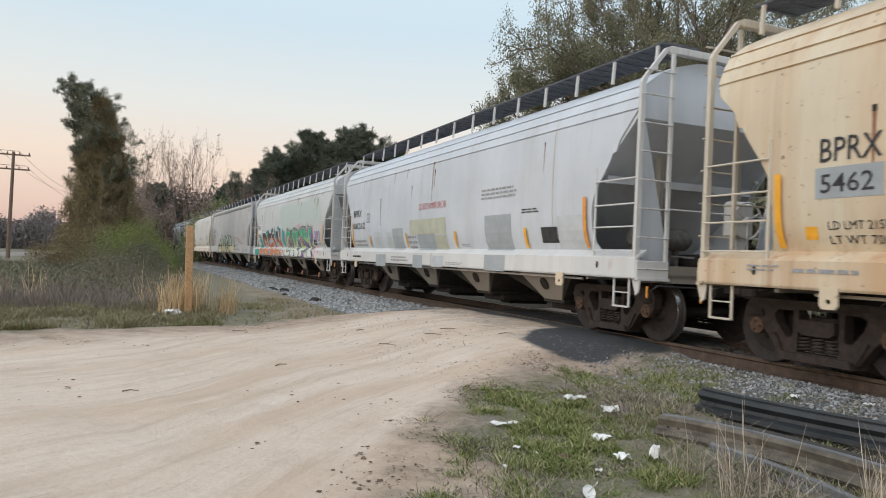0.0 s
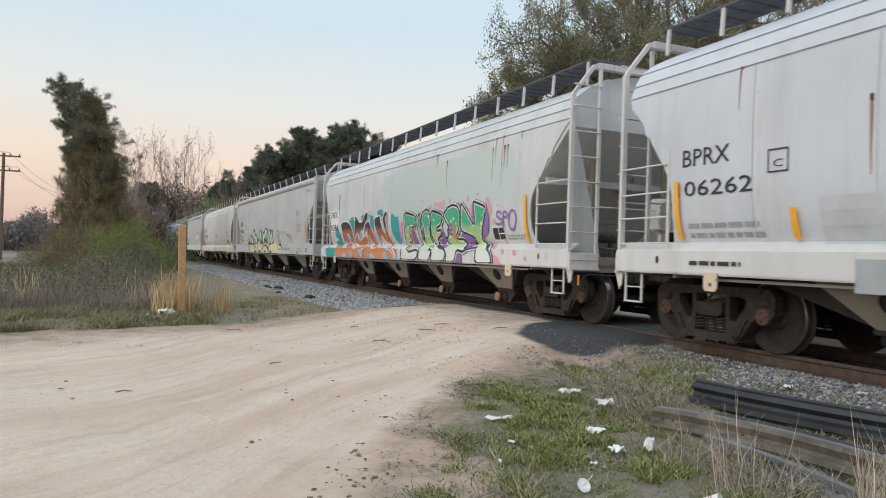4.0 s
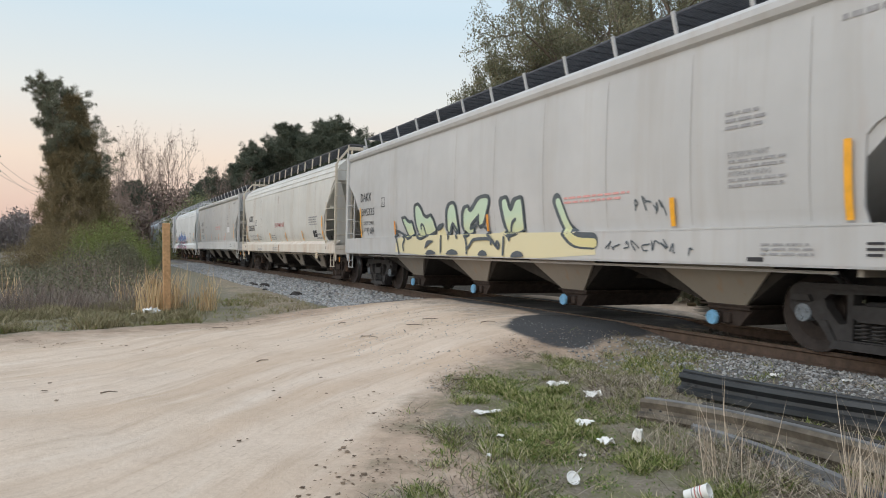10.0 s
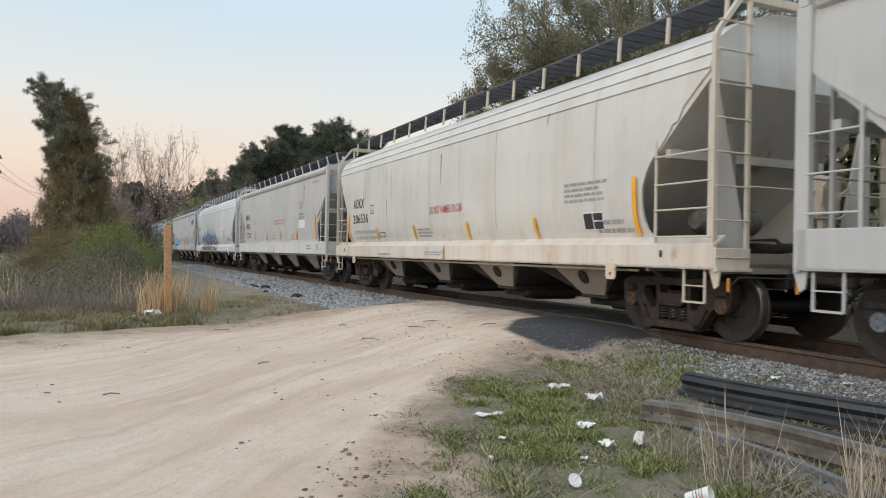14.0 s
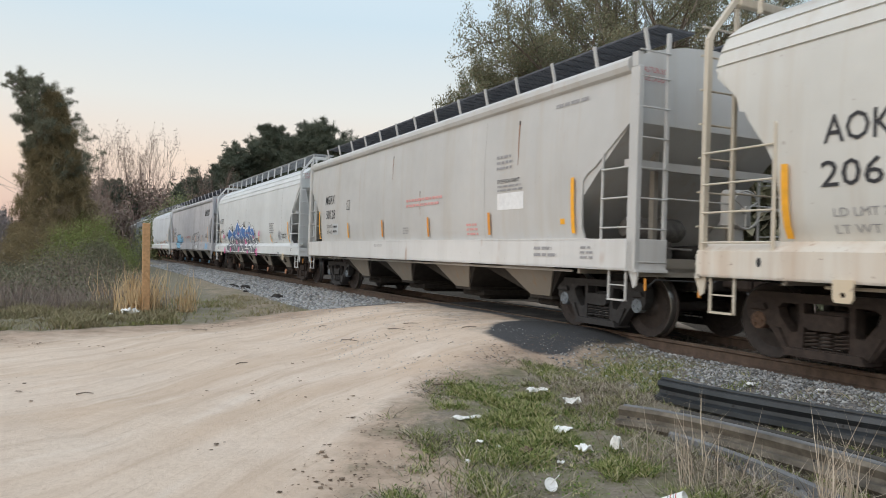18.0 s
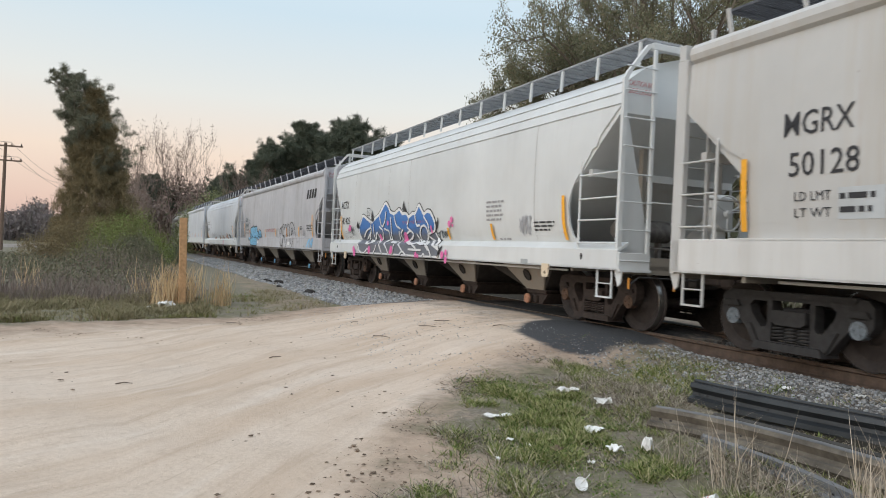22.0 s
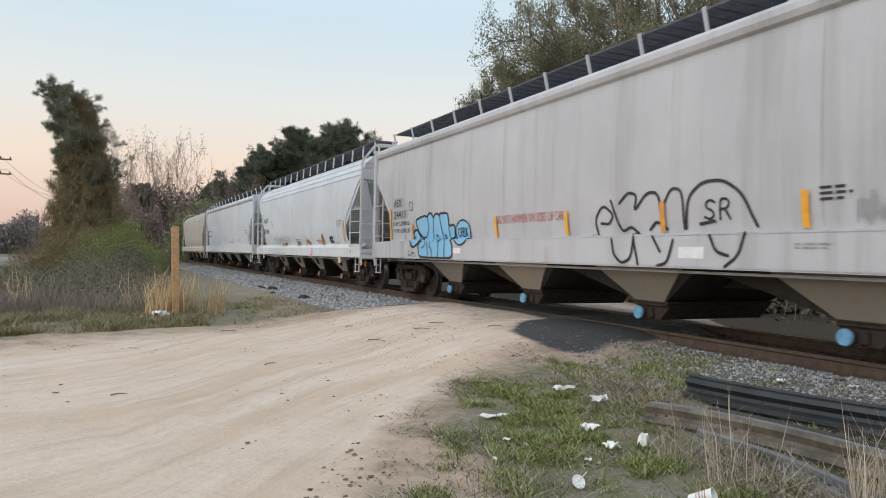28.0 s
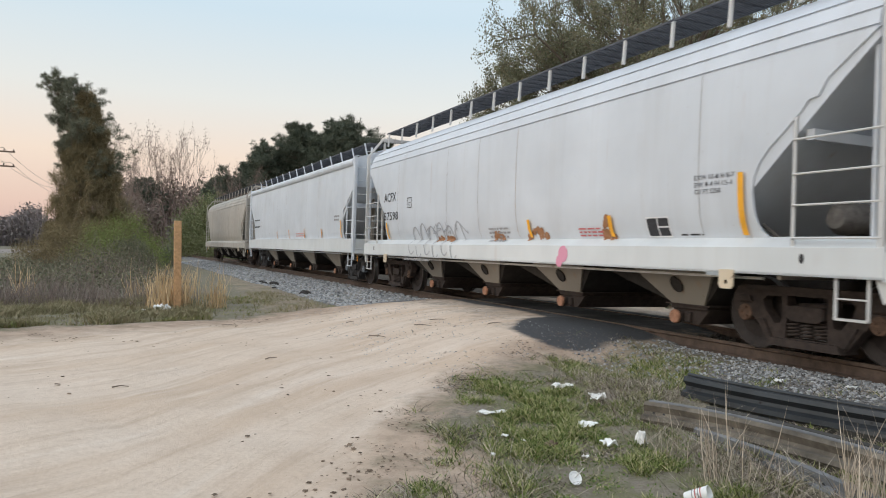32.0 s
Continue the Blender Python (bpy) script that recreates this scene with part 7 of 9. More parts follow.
text(5, -6.22, -5.35, 2.56, 2.83, 'MGRX', 'ink')
text(5, -6.14, -5.28, 2.11, 2.38, '50128', 'ink')
boxed(5, -4.22, -3.96, 2.33, 2.59, 'ink')
text(5, -6.06, -5.60, 1.84, 1.94, 'LD LMT', 'ink')
text(5, -6.06, -5.60, 1.66, 1.76, 'LT WT', 'ink')
panel(5, -5.52, -5.0, 1.63, 1.96, 'patch_light', 'patch')
bars(5, -5.5, -5.04, 1.66, 1.94, 2, 'ink')
panel(5, -6.80, -6.71, 1.51, 2.37, "yellow", "stripe")
panel(5, -4.07, -3.98, 1.53, 1.95, "yellow", "stripe")
panel(5, -1.45, -1.36, 1.53, 1.95, "orange", "stripe")
panel(5, 1.26, 1.35, 1.51, 1.93, "orange", "stripe")
panel(5, 3.92, 4.01, 1.52, 1.93, "orange", "stripe")
panel(5, 6.50, 6.59, 1.51, 2.37, "yellow", "stripe")
bars(5, 0.06, 2.02, 2.17, 2.41, 2, 'ink_pink')
bars(5, 3.03, 3.58, 1.50, 1.77, 3, 'ink_pink')
bars(5, 4.18, 4.78, 2.67, 2.97, 3, 'ink_grey')
text(5, 4.23, 4.98, 2.44, 2.51, 'EXTERIOR PAINT', 'ink')
bars(5, 4.23, 5.08, 2.28, 2.42, 2, 'ink_grey')
panel(5, 4.22, 5.10, 1.96, 2.26, 'white', 'patch')
bars(5, -0.15, 0.17, 1.57, 1.75, 3, 'ink_grey')
bars(5, 5.55, 6.22, 1.12, 1.33, 2, 'ink_grey')
bars(5, 6.80, 7.11, 1.11, 1.33, 3, 'ink_grey')
bars(5, -1.84, -1.25, 1.28, 1.34, 2, 'ink_grey')
bars(5, 5.97, 6.85, 3.50, 3.62, 1, 'ink_grey')
panel(5, 6.17, 6.29, 1.66, 1.75, 'yellow', 'sticker')
text(6, -6.92, -6.06, 2.39, 2.64, 'ACFX', 'ink')
text(6, -6.80, -5.92, 1.88, 2.10, '41425', 'ink')
boxed(6, -4.13, -3.88, 2.09, 2.33, 'ink')
text(6, -6.60, -5.74, 1.56, 1.65, 'LD LMT', 'ink_grey')
text(6, -6.60, -5.74, 1.42, 1.51, 'LT WT', 'ink_grey')
text(6, -1.14, 0.58, 1.80, 1.88, 'DO NOT HAMMER ON SIDE OF CAR', 'ink_red')
panel(6, -6.89, -6.80, 1.32, 2.17, "yellow", "stripe")
panel(6, 1.74, 1.83, 1.31, 1.67, "yellow", "stripe")
panel(6, 3.87, 3.96, 1.33, 1.72, "yellow", "stripe")
panel(6, 6.48, 6.57, 1.30, 2.15, "yellow", "stripe")
bars(6, 3.67, 4.48, 1.76, 2.20, 5, 'ink_grey')
bars(6, 5.51, 6.19, 1.55, 1.75, 3, 'ink')
bars(6, 4.10, 4.67, 1.39, 1.45, 1, 'ink_grey')
panel(6, 5.22, 5.47, 0.97, 1.05, 'patch_grey', 'placard')
panel(7, -7.50, -6.72, 2.30, 2.56, 'patch_grey', 'patch')
panel(7, -7.50, -6.40, 1.99, 2.24, 'patch_grey', 'patch')
text(7, -7.40, -6.82, 2.32, 2.52, 'AEX', 'ink')
text(7, -7.38, -6.55, 2.02, 2.21, '24413', 'ink')
boxed(7, -6.30, -6.06, 2.19, 2.41, 'ink')
text(7, -7.46, -6.28, 1.83, 1.94, 'LD LMT 220300 LBS', 'ink')
text(7, -7.46, -6.28, 1.64, 1.75, 'LT WT 65700 LBS', 'ink')
panel(7, -7.65, -7.56, 1.43, 2.30, "yellow", "stripe")
panel(7, -6.07, -5.98, 1.43, 1.86, "orange", "stripe")
panel(7, -1.73, -1.64, 1.42, 1.85, "yellow", "stripe")
panel(7, 0.70, 0.79, 1.43, 1.85, "yellow", "stripe")
panel(7, 3.00, 3.09, 1.43, 1.87, "orange", "stripe")
panel(7, 5.23, 5.32, 1.46, 1.87, "yellow", "stripe")
panel(7, 7.41, 7.50, 1.45, 2.32, "yellow", "stripe")
text(7, -1.69, 0.64, 1.71, 1.87, 'DO NOT HAMMER ON SIDES OF CAR', 'ink_red')
bars(7, 5.43, 5.83, 1.73, 1.91, 3, 'ink')
bars(7, 6.50, 7.38, 1.70, 1.96, 4, 'ink')
panel(7, 3.40, 3.85, 1.11, 1.26, 'white', 'patch')
panel(7, -3.60, -3.17, 1.13, 1.25, 'white', 'patch')
bars(7, 5.18, 5.70, 1.23, 1.31, 2, 'ink_grey')
panel(7, 6.26, 6.50, 1.05, 1.12, 'patch_grey', 'placard')
text(8, -6.45, -5.52, 2.41, 2.65, 'ACFX', 'ink')
text(8, -6.44, -5.35, 1.91, 2.13, '57598', 'ink')
boxed(8, -4.69, -4.38, 2.19, 2.45, 'ink')
panel(8, -6.22, -6.13, 1.30, 1.84, "yellow", "stripe")
panel(8, 1.29, 1.38, 1.33, 1.72, "yellow", "stripe")
panel(8, 3.66, 3.75, 1.31, 1.72, "yellow", "stripe")
panel(8, 6.20, 6.29, 1.30, 2.15, "yellow", "stripe")
placard(8, 4.48, 4.95, 1.39, 1.67)
text(8, 5.46, 6.12, 2.11, 2.17, 'EXW 10-8 H 8-7', 'ink')
text(8, 5.46, 6.08, 2.02, 2.08, 'EW 8-4 H 15-1', 'ink')
text(8, 5.46, 5.9, 1.93, 1.99, 'CU FT 5250', 'ink')
bars(8, -0.29, 0.57, 1.31, 1.62, 4, 'ink_grey')
bars(8, 2.82, 3.50, 1.40, 1.56, 3, 'ink_red')
bars(8, 5.12, 5.59, 1.40, 1.44, 1, 'ink')
bars(8, -4.68, -3.05, 0.83, 0.95, 1, 'ink_grey')
panel(8, 5.75, 6.08, 0.91, 0.96, 'patch_grey', 'placard')
bars(9, -7.55, -6.09, 1.90, 2.56, 2, 'ink')
panel(9, 7.48, 7.57, 1.38, 2.04, "yellow", "stripe")
panel(9, 5.12, 5.21, 1.43, 1.79, "orange", "stripe")
panel(9, 2.66, 2.75, 1.44, 1.83, "orange", "stripe")
panel(9, 0.09, 0.18, 1.42, 1.83, "orange", "stripe")
panel(9, -2.20, -2.11, 1.40, 1.78, "orange", "stripe")
bars(9, 1.23, 2.72, 1.51, 1.69, 2, 'ink_pink')
bars(9, 6.68, 7.35, 2.01, 2.24, 2, 'ink_grey')
# ---- trees, scrub and grass ----
def rand_dir(rng, up=0.0):
    v = Vector((rng.gauss(0, 1), rng.gauss(0, 1), rng.gauss(0, 1) + up))
    return v.normalized()


def grow(g, p, d, length, r, level, rng, tips, bend=0.25, kids=4, lift=0.15, spread=0.8, sides=5):
    """A limb of a few bent pieces that forks on the way."""
    n = 4 if level > 1 else 3
    pts = [p.copy()]
    for i in range(n):
        d = (d + rand_dir(rng) * bend + Vector((0, 0, lift))).normalized()
        p = p + d * (length / n)
        pts.append(p.copy())
    g.tube(pts, r, sides if level > 1 else 3, r * 0.45)
    if level == 0:
        tips.extend(pts[1:])
        return
    for k in range(kids):
        i = 1 + int((k + rng.random()) / kids * n)
        i = min(max(i, 1), n)
        side = (d + rand_dir(rng) * spread).normalized()
        grow(g, pts[i], side, length * rng.uniform(0.5, 0.72), r * 0.54, level - 1, rng, tips, bend, kids, lift, spread, sides)
    tips.append(pts[-1])


def petals(name, o, size, material, seed, long=1.6):
    """Small pointed leaves at the places o, each turned its own way."""
    q = np.random.default_rng(seed)
    n = len(o)
    a = q.normal(size=(n, 3))
    a /= np.linalg.norm(a, axis=1)[:, None]
    b = np.cross(a, q.normal(size=(n, 3)))
    b /= np.linalg.norm(b, axis=1)[:, None]
    s = (size * q.uniform(0.6, 1.35, n))[:, None]
    verts = np.stack([o - a * s * long * 0.5, o + b * s * 0.4, o + a * s * long * 0.5, o - b * s * 0.4], 1).reshape(-1, 3)
    return quick_mesh(name, verts, np.arange(4 * n).reshape(-1, 4), material)


def quick_mesh(name, verts, faces, material):
    """A mesh from arrays of corners and of faces with equal sides."""
    me = bpy.data.meshes.new(name)
    k = faces.shape[1]
    me.vertices.add(len(verts))
    me.vertices.foreach_set("co", np.ascontiguousarray(verts, np.float32).ravel())
    me.loops.add(faces.size)
    me.loops.foreach_set("vertex_index", np.ascontiguousarray(faces, np.int32).ravel())
    me.polygons.add(len(faces))
    me.polygons.foreach_set("loop_start", np.arange(0, faces.size, k, dtype=np.int32))
    me.update(calc_edges=True)
    me.materials.append(material)
    return me


def leaf_mesh(name, centres, per, size, scatter, rng, material, long=1.6):
    """Leaves scattered round the given places."""
    q = np.random.default_rng(rng.randrange(1 << 30))
    c = np.repeat(np.array([tuple(p) for p in centres]), per, axis=0)
    d = q.normal(size=c.shape)
    d *= (scatter * q.random(len(c)) ** 0.6 / np.linalg.norm(d, axis=1))[:, None]
    return petals(name, c + d, size, material, rng.randrange(1 << 30), long)


def blades(name, label, s, v, h, material, seed, lean=0.6, thick=0.0035, category="grass"):
    """Grass blades, each a bent tapering strip, at places along (s) and beside (v) the line."""
    q = np.random.default_rng(seed)
    n = len(s)
    x, y, _ = on_track(s, v)
    o = np.stack([x, y, height(v, s) - 0.012], -1)
    d = np.concatenate([q.normal(0, lean, (n, 2)), np.ones((n, 1))], 1) * h[:, None]
    w = q.normal(size=(n, 3)) * (1, 1, 0)
    w *= (thick * q.uniform(0.6, 1.3, n) / np.linalg.norm(w, axis=1))[:, None]
    m = o + d * 0.55 + np.concatenate([q.normal(0, 0.06, (n, 2)), np.zeros((n, 1))], 1) * h[:, None]
    t = o + d + np.concatenate([q.normal(0, 0.22, (n, 2)), q.uniform(-0.3, 0, (n, 1))], 1) * h[:, None]
    verts = np.stack([o - w, o + w, m + w * 0.75, m - w * 0.75, t + w * 0.1, t - w * 0.1], 1).reshape(-1, 3)
    k = 6 * np.arange(n)[:, None]
    faces = np.concatenate([k + (0, 1, 2, 3), k + (3, 2, 4, 5)])
    return tagged(new(name, quick_mesh(name, verts, faces, material)), label, category, kind="stuff")


def patches(x, y, scale, seed):
    """Soft random patches between 0 and 1 over the plan."""
    q = np.random.default_rng(seed)
    out = np.zeros_like(x)
    for k in range(9):
        a, f, p = q.random() * 6.283, scale * q.uniform(0.5, 2.2), q.random() * 6.283
        out += np.sin((x * np.cos(a) + y * np.sin(a)) * f + p) / (0.6 + 0.4 * f / scale)
    return smooth(-2.6, 2.6, out)


def spot(az, dist, z=None):
    a = radians(az)
    x, y = -math.sin(a) * dist, math.cos(a) * dist
    return (x, y, LOW if z is None else z)


LIE = height(*np.meshgrid(np.arange(-60, 60, 0.2), np.arange(-60, 120, 0.2), indexing="ij")).tolist()


def ground_at(x, y):
    """The ground's height at a place of the world, and its place beside and along the line."""
    s = -(x - LINE_X[_zero]) * math.sin(_a[_zero]) + (y - LINE_Y[_zero]) * math.cos(_a[_zero])
    for _ in range(2):
        i = int(min(max(round((s - GRID_S[0]) * 2), 0), len(GRID_S) - 1))
        c, d = COS_A[i], SIN_A[i]
        s = GRID_S[i] - (x - FLAT_X[i]) * d + (y - FLAT_Y[i]) * c
    v = (x - FLAT_X[i]) * c + (y - FLAT_Y[i]) * d
    if -59 < v < 59 and -59 < s < 119:
        return LIE[int((v + 60) * 5 + 0.5)][int((s + 60) * 5 + 0.5)], v, s
    return float(height(np.array(v), np.array(s))), v, s


COS_A, SIN_A, FLAT_X, FLAT_Y = np.cos(_a).tolist(), np.sin(_a).tolist(), LINE_X.tolist(), LINE_Y.tolist()


def edges_at(u):
    """The road's two edges, u metres out from the eye's line."""
    k = int(min(max((u + 40) * 10, 0), 799))
    return NEAR_EDGE[k], FAR_EDGE[k]


NEAR_EDGE, FAR_EDGE = (e.tolist() for e in road_edges(np.arange(-40, 40, 0.1) - CENTRE))
FLAT_A = _a.tolist()


def beside(s, v):
    """on_track for single numbers."""
    q = min(max((s - GRID_S[0]) * 2, 0), len(FLAT_X) - 2)
    i = int(q)
    f = q - i
    return FLAT_X[i] + (FLAT_X[i + 1] - FLAT_X[i]) * f + v * COS_A[i], FLAT_Y[i] + (FLAT_Y[i + 1] - FLAT_Y[i]) * f + v * SIN_A[i], FLAT_A[i]


def broad_tree():
    """The large half-bare tree behind the line, sparsely in leaf."""
    rng = random.Random(11)
    x, y, z = spot(-14.8, 31)
    tree = tagged(empty("tree", Matrix.Translation((x, y, z)) @ Matrix.Diagonal((0.76, 0.76, 1.0, 1))), "tall many-stemmed tree with sparse spring leaves", "tree")
    g, tips = Geo(), []
    g.tube([(0, 0, -0.2), (0.1, 0, 1.5), (0.0, 0.1, 3.2)], 0.42, 10, 0.32)
    for k in range(10):
        a = k * 2.4 + 0.4
        d = Vector((math.cos(a) * 0.50, math.sin(a) * 0.45, 1.0)).normalized()
        grow(g, Vector((0.0, 0.05, 2.2 + 0.15 * k)), d, 6.2 + rng.random() * 2, 0.16, 3, rng, tips, 0.22, 5, 0.02, 0.85)
    for dx, dz in ((-0.8, 0.6), (-0.7, 0.9), (-0.82, 0.55), (0.9, 0.5), (1, 0.7), (-0.55, 0.75), (0.7, 0.35)):
        grow(g, Vector((0, 0, 2.8)), Vector((dx, rng.uniform(-0.4, 0.2), dz)).normalized(), 3.7 if dx < 0 else 5.4, 0.14, 3, rng, tips, 0.22, 5, 0.0, 0.85)
    for k in range(5):
        grow(g, Vector((0, 0, 2.9)), Vector((-0.86 - 0.05 * k, rng.uniform(-0.3, 0.2), 0.70 + 0.04 * k)).normalized(), 5.3, 0.13, 3, rng, tips, 0.18, 5, -0.02, 0.75)
    # one long low bough ends in a clump of its own
    g.tube([(0, 0, 2.8), (-3.4, 0.1, 4.6), (-6.0, 0, 6.3), (-7.7, 0.1, 7.3)], 0.13, 6, 0.05)
    for k in range(8):
        a = k * 0.785
        grow(g, Vector((-7.3 + 0.1 * k, 0.05, 7.1)), Vector((math.cos(a) * 0.7 - 0.25, math.sin(a) * 0.6, 0.55)).normalized(), 1.9, 0.035, 2, rng, tips, 0.25, 4, 0.0, 0.9)
    part("trunk", g.mesh("trunk", M["bark"], 60), tree)
    part("crown", leaf_mesh("crown", [t for t in tips if noise.noise(t * 0.6) > -0.22], 80, 0.062, 0.42, rng, M["oakleaf"]), tree, label="thin olive-green young leaves")


def needle_mesh(name, clumps, n, flat, wide, material, seed):
    """Tufts of needles: clumps are (centre, radius)."""
    q = np.random.default_rng(seed)
    c = np.repeat(np.array([tuple(p) for p, r in clumps]), n, axis=0)
    r = np.repeat(np.array([r for p, r in clumps]), n)[:, None]
    d = q.normal(size=c.shape)
    d /= np.linalg.norm(d, axis=1)[:, None]
    d[:, 2] *= flat
    a = np.cross(d, q.normal(size=c.shape))
    a *= r * wide / np.linalg.norm(a, axis=1)[:, None]
    o = c + d * r * q.uniform(0.0, 0.45, r.shape)
    t = c + d * r * q.uniform(0.8, 1.2, r.shape)
    verts = np.stack([o - a, o + a, t + a * 0.6, t - a * 0.6], 1).reshape(-1, 3)
    return quick_mesh(name, verts, np.arange(4 * len(c)).reshape(-1, 4), material)


def limb_tufts(g, tufts, rng, foot, tip, n, r0, r1, r_limb):
    """One limb, rising to its tip, with needle tufts along its outer half."""
    a, b = Vector(foot), Vector(tip)
    mid = a.lerp(b, 0.55) - Vector((0, 0, 0.06 * (b - a).length))
    g.tube([tuple(a), tuple(mid), tuple(b)], r_limb, 4, r_limb * 0.25)
    for k in range(n):
        f = 1 - 0.75 * rng.random() ** 1.4
        w = 0.16 * (b - a).length * (1.25 - f)
        c = (a.lerp(mid, f / 0.55) if f < 0.55 else mid.lerp(b, (f - 0.55) / 0.45)) + Vector((rng.gauss(0, w), rng.gauss(0, w), rng.gauss(0.3, 0.9) * w))
        tufts.append((c, rng.uniform(r0, r1)))


def pine(rng, h, w, limbs, bare=0.35):
    g, tufts = Geo(), []
    g.tube([(0, 0, -0.5), (0.1, 0, h * 0.5), (0, 0.1, h * 0.93)], 0.26, 7, 0.05)
    heads = [(rng.uniform(0, 6.283), rng.uniform(0.15, 0.75), rng.random()) for _ in range(9)]
    for i in range(limbs):
        # limbs crowd into a few rounded heads
        a0, out, f0 = heads[i % 9]
        f = min(max(0.12 + 0.83 * f0 + rng.gauss(0, 0.10), 0.0), 1.0)
        z = h * (bare + (0.97 - bare) * f)
        rad = w * max(0.02, 1 - (abs(f - 0.40) / 0.64) ** 2.0) ** 0.5 * rng.uniform(0.35, 1.05) + 0.2
        a = a0 + rng.gauss(0, 0.75)
        limb_tufts(g, tufts, rng, (0, 0, z - rad * 0.45), (math.cos(a) * rad, math.sin(a) * rad, min(z + rng.gauss(0, 0.35), h)), 9, 0.30, 0.62, 0.05)
    return g, tufts


def pine_wood():
    kinds = []
    for k in range(3):
        rng = random.Random(40 + k)
        g, tufts = pine(rng, 18, 3.9, 190, 0.35)
        kinds.append((g.mesh("trunk", M["bark"], 60), needle_mesh("crown", tufts, 34, 0.95, 0.042, M["pine_far"], k)))
    rng = random.Random(5)
    # azimuth, distance, height
    for k, (az, dist, h) in enumerate(((23.7, 100, 9.0), (22.9, 104, 9.6), (17.6, 118, 14.2), (16.2, 122, 15.0), (14.8, 112, 17.6), (13.4, 118, 19.6), (12.4, 112, 20.2), (11.4, 116, 20.0), (10.3, 110, 18.6), (9.3, 112, 21.2), (8.3, 110, 21.6),
                                      (7.2, 112, 20.4), (6.0, 115, 19.0), (19.0, 125, 12.5), (4.5, 118, 17), (2.5, 120, 16), (-3, 110, 15), (-9, 105, 15), (13.0, 125, 18.5), (15.5, 125, 14.5))):
        x, y, z = spot(az, dist)
        if abs(ground_at(x, y)[1]) < 5:
            x, y, z = spot(az, 200)
            h *= 200 / dist
        tree = tagged(empty("pine_tree", Matrix.Translation((x, y, z)) @ Matrix.Rotation(rng.random() * 6, 4, "Z") @ Matrix.Diagonal((h / 18, h / 18, h / 18, 1))), "dark green pine in the wood beyond the railway", "tree", group="pines beyond the railway")
        t, c = kinds[k % 3]
        part("trunk", t, tree)
        part("crown", c, tree)


def leaning_pine():
    """The tall pine on the left with evergreen growth round its foot."""
    rng = random.Random(21)
    x0, y0, z = spot(26.7, 50)
    tree = tagged(empty("pine_tree", Matrix.Translation((x0, y0, z)) @ Matrix.Rotation(radians(27), 4, "Z")), "tall leaning pine grown round with evergreens", "tree")
    g = Geo()
    lean = lambda h: -2.3 * (h / 12) ** 1.25
    g.tube([(lean(h), 0, h - 0.3) for h in (0, 3, 6, 9, 11.2)], 0.24, 8, 0.06)
    tufts = []
    # ragged crown, leaning to windward at the top and hanging out on the other side
    for k in range(140):
        h = 5.6 + 6.1 * ((k + rng.random()) / 140) ** 0.95
        lo = float(np.interp(h, (5.6, 6.7, 7.7, 8.7, 9.8, 11.1, 11.8), (-2.0, -2.6, -2.1, -2.9, -2.5, -3.5, -2.7)))
        hi = float(np.interp(h, (5.6, 6.3, 7.2, 7.9, 9.6, 10.4, 11.6, 11.8), (1.9, 2.4, 2.7, 2.4, 1.7, 0.8, -0.6, -1.5)))
        a = rng.random() * 6.283
        reach = (hi - lean(h) if math.cos(a) > 0 else lean(h) - lo) * rng.uniform(0.5, 1.05)
        x = lean(h) + math.cos(a) * abs(reach)
        y = math.sin(a) * max(abs(reach), 0.9) * 0.85
        n = 4 + int(4 * abs(reach))
        limb_tufts(g, tufts, rng, (lean(h - 0.5), 0, h - 0.35 - 0.3 * abs(reach)), (x, y, h + rng.gauss(0, 0.12)), n, 0.13, 0.30, 0.035)
    part("trunk", g.mesh("trunk", M["bark"], 60), tree)
    part("crown", needle_mesh("crown", tufts, 56, 0.95, 0.030, M["needles"], 3), tree, label="tufted dark green needles")
    # the evergreen mass about the trunk is a cedar of its own
    cedar = tagged(empty("cedar_tree", Matrix.Translation((x0, y0 + 0.3, z)) @ Matrix.Rotation(radians(27), 4, "Z")), "brownish green cedar crowded against a pine", "tree")
    tufts = []
    g = Geo().tube([(-0.2, -0.8, -0.3), (-0.8, -0.8, 9.8)], 0.16, 6, 0.03)
    while len(tufts) < 1900:
        h = 10.0 * rng.random() ** 1.25
        rad = (2.75 * (1 - h / 10.4) ** 0.80 + 0.10) * (0.50 + 0.50 * rng.random() ** 0.7) * (1 + 0.14 * math.sin(h * 4.2) + 0.10 * math.sin(h * 9))
        a = rng.random() * 6.283
        c = Vector((-0.2 - 0.06 * h + math.cos(a) * rad, -0.8 + math.sin(a) * rad, h + 0.1 + rng.random() * 0.3))
        tufts.append((c, rng.uniform(0.20, 0.42)))
    part("trunk", g.mesh("trunk", M["bark"], 60), cedar)
    part("crown", needle_mesh("crown", tufts, 52, 1.3, 0.026, M["ivy"], 4), cedar)


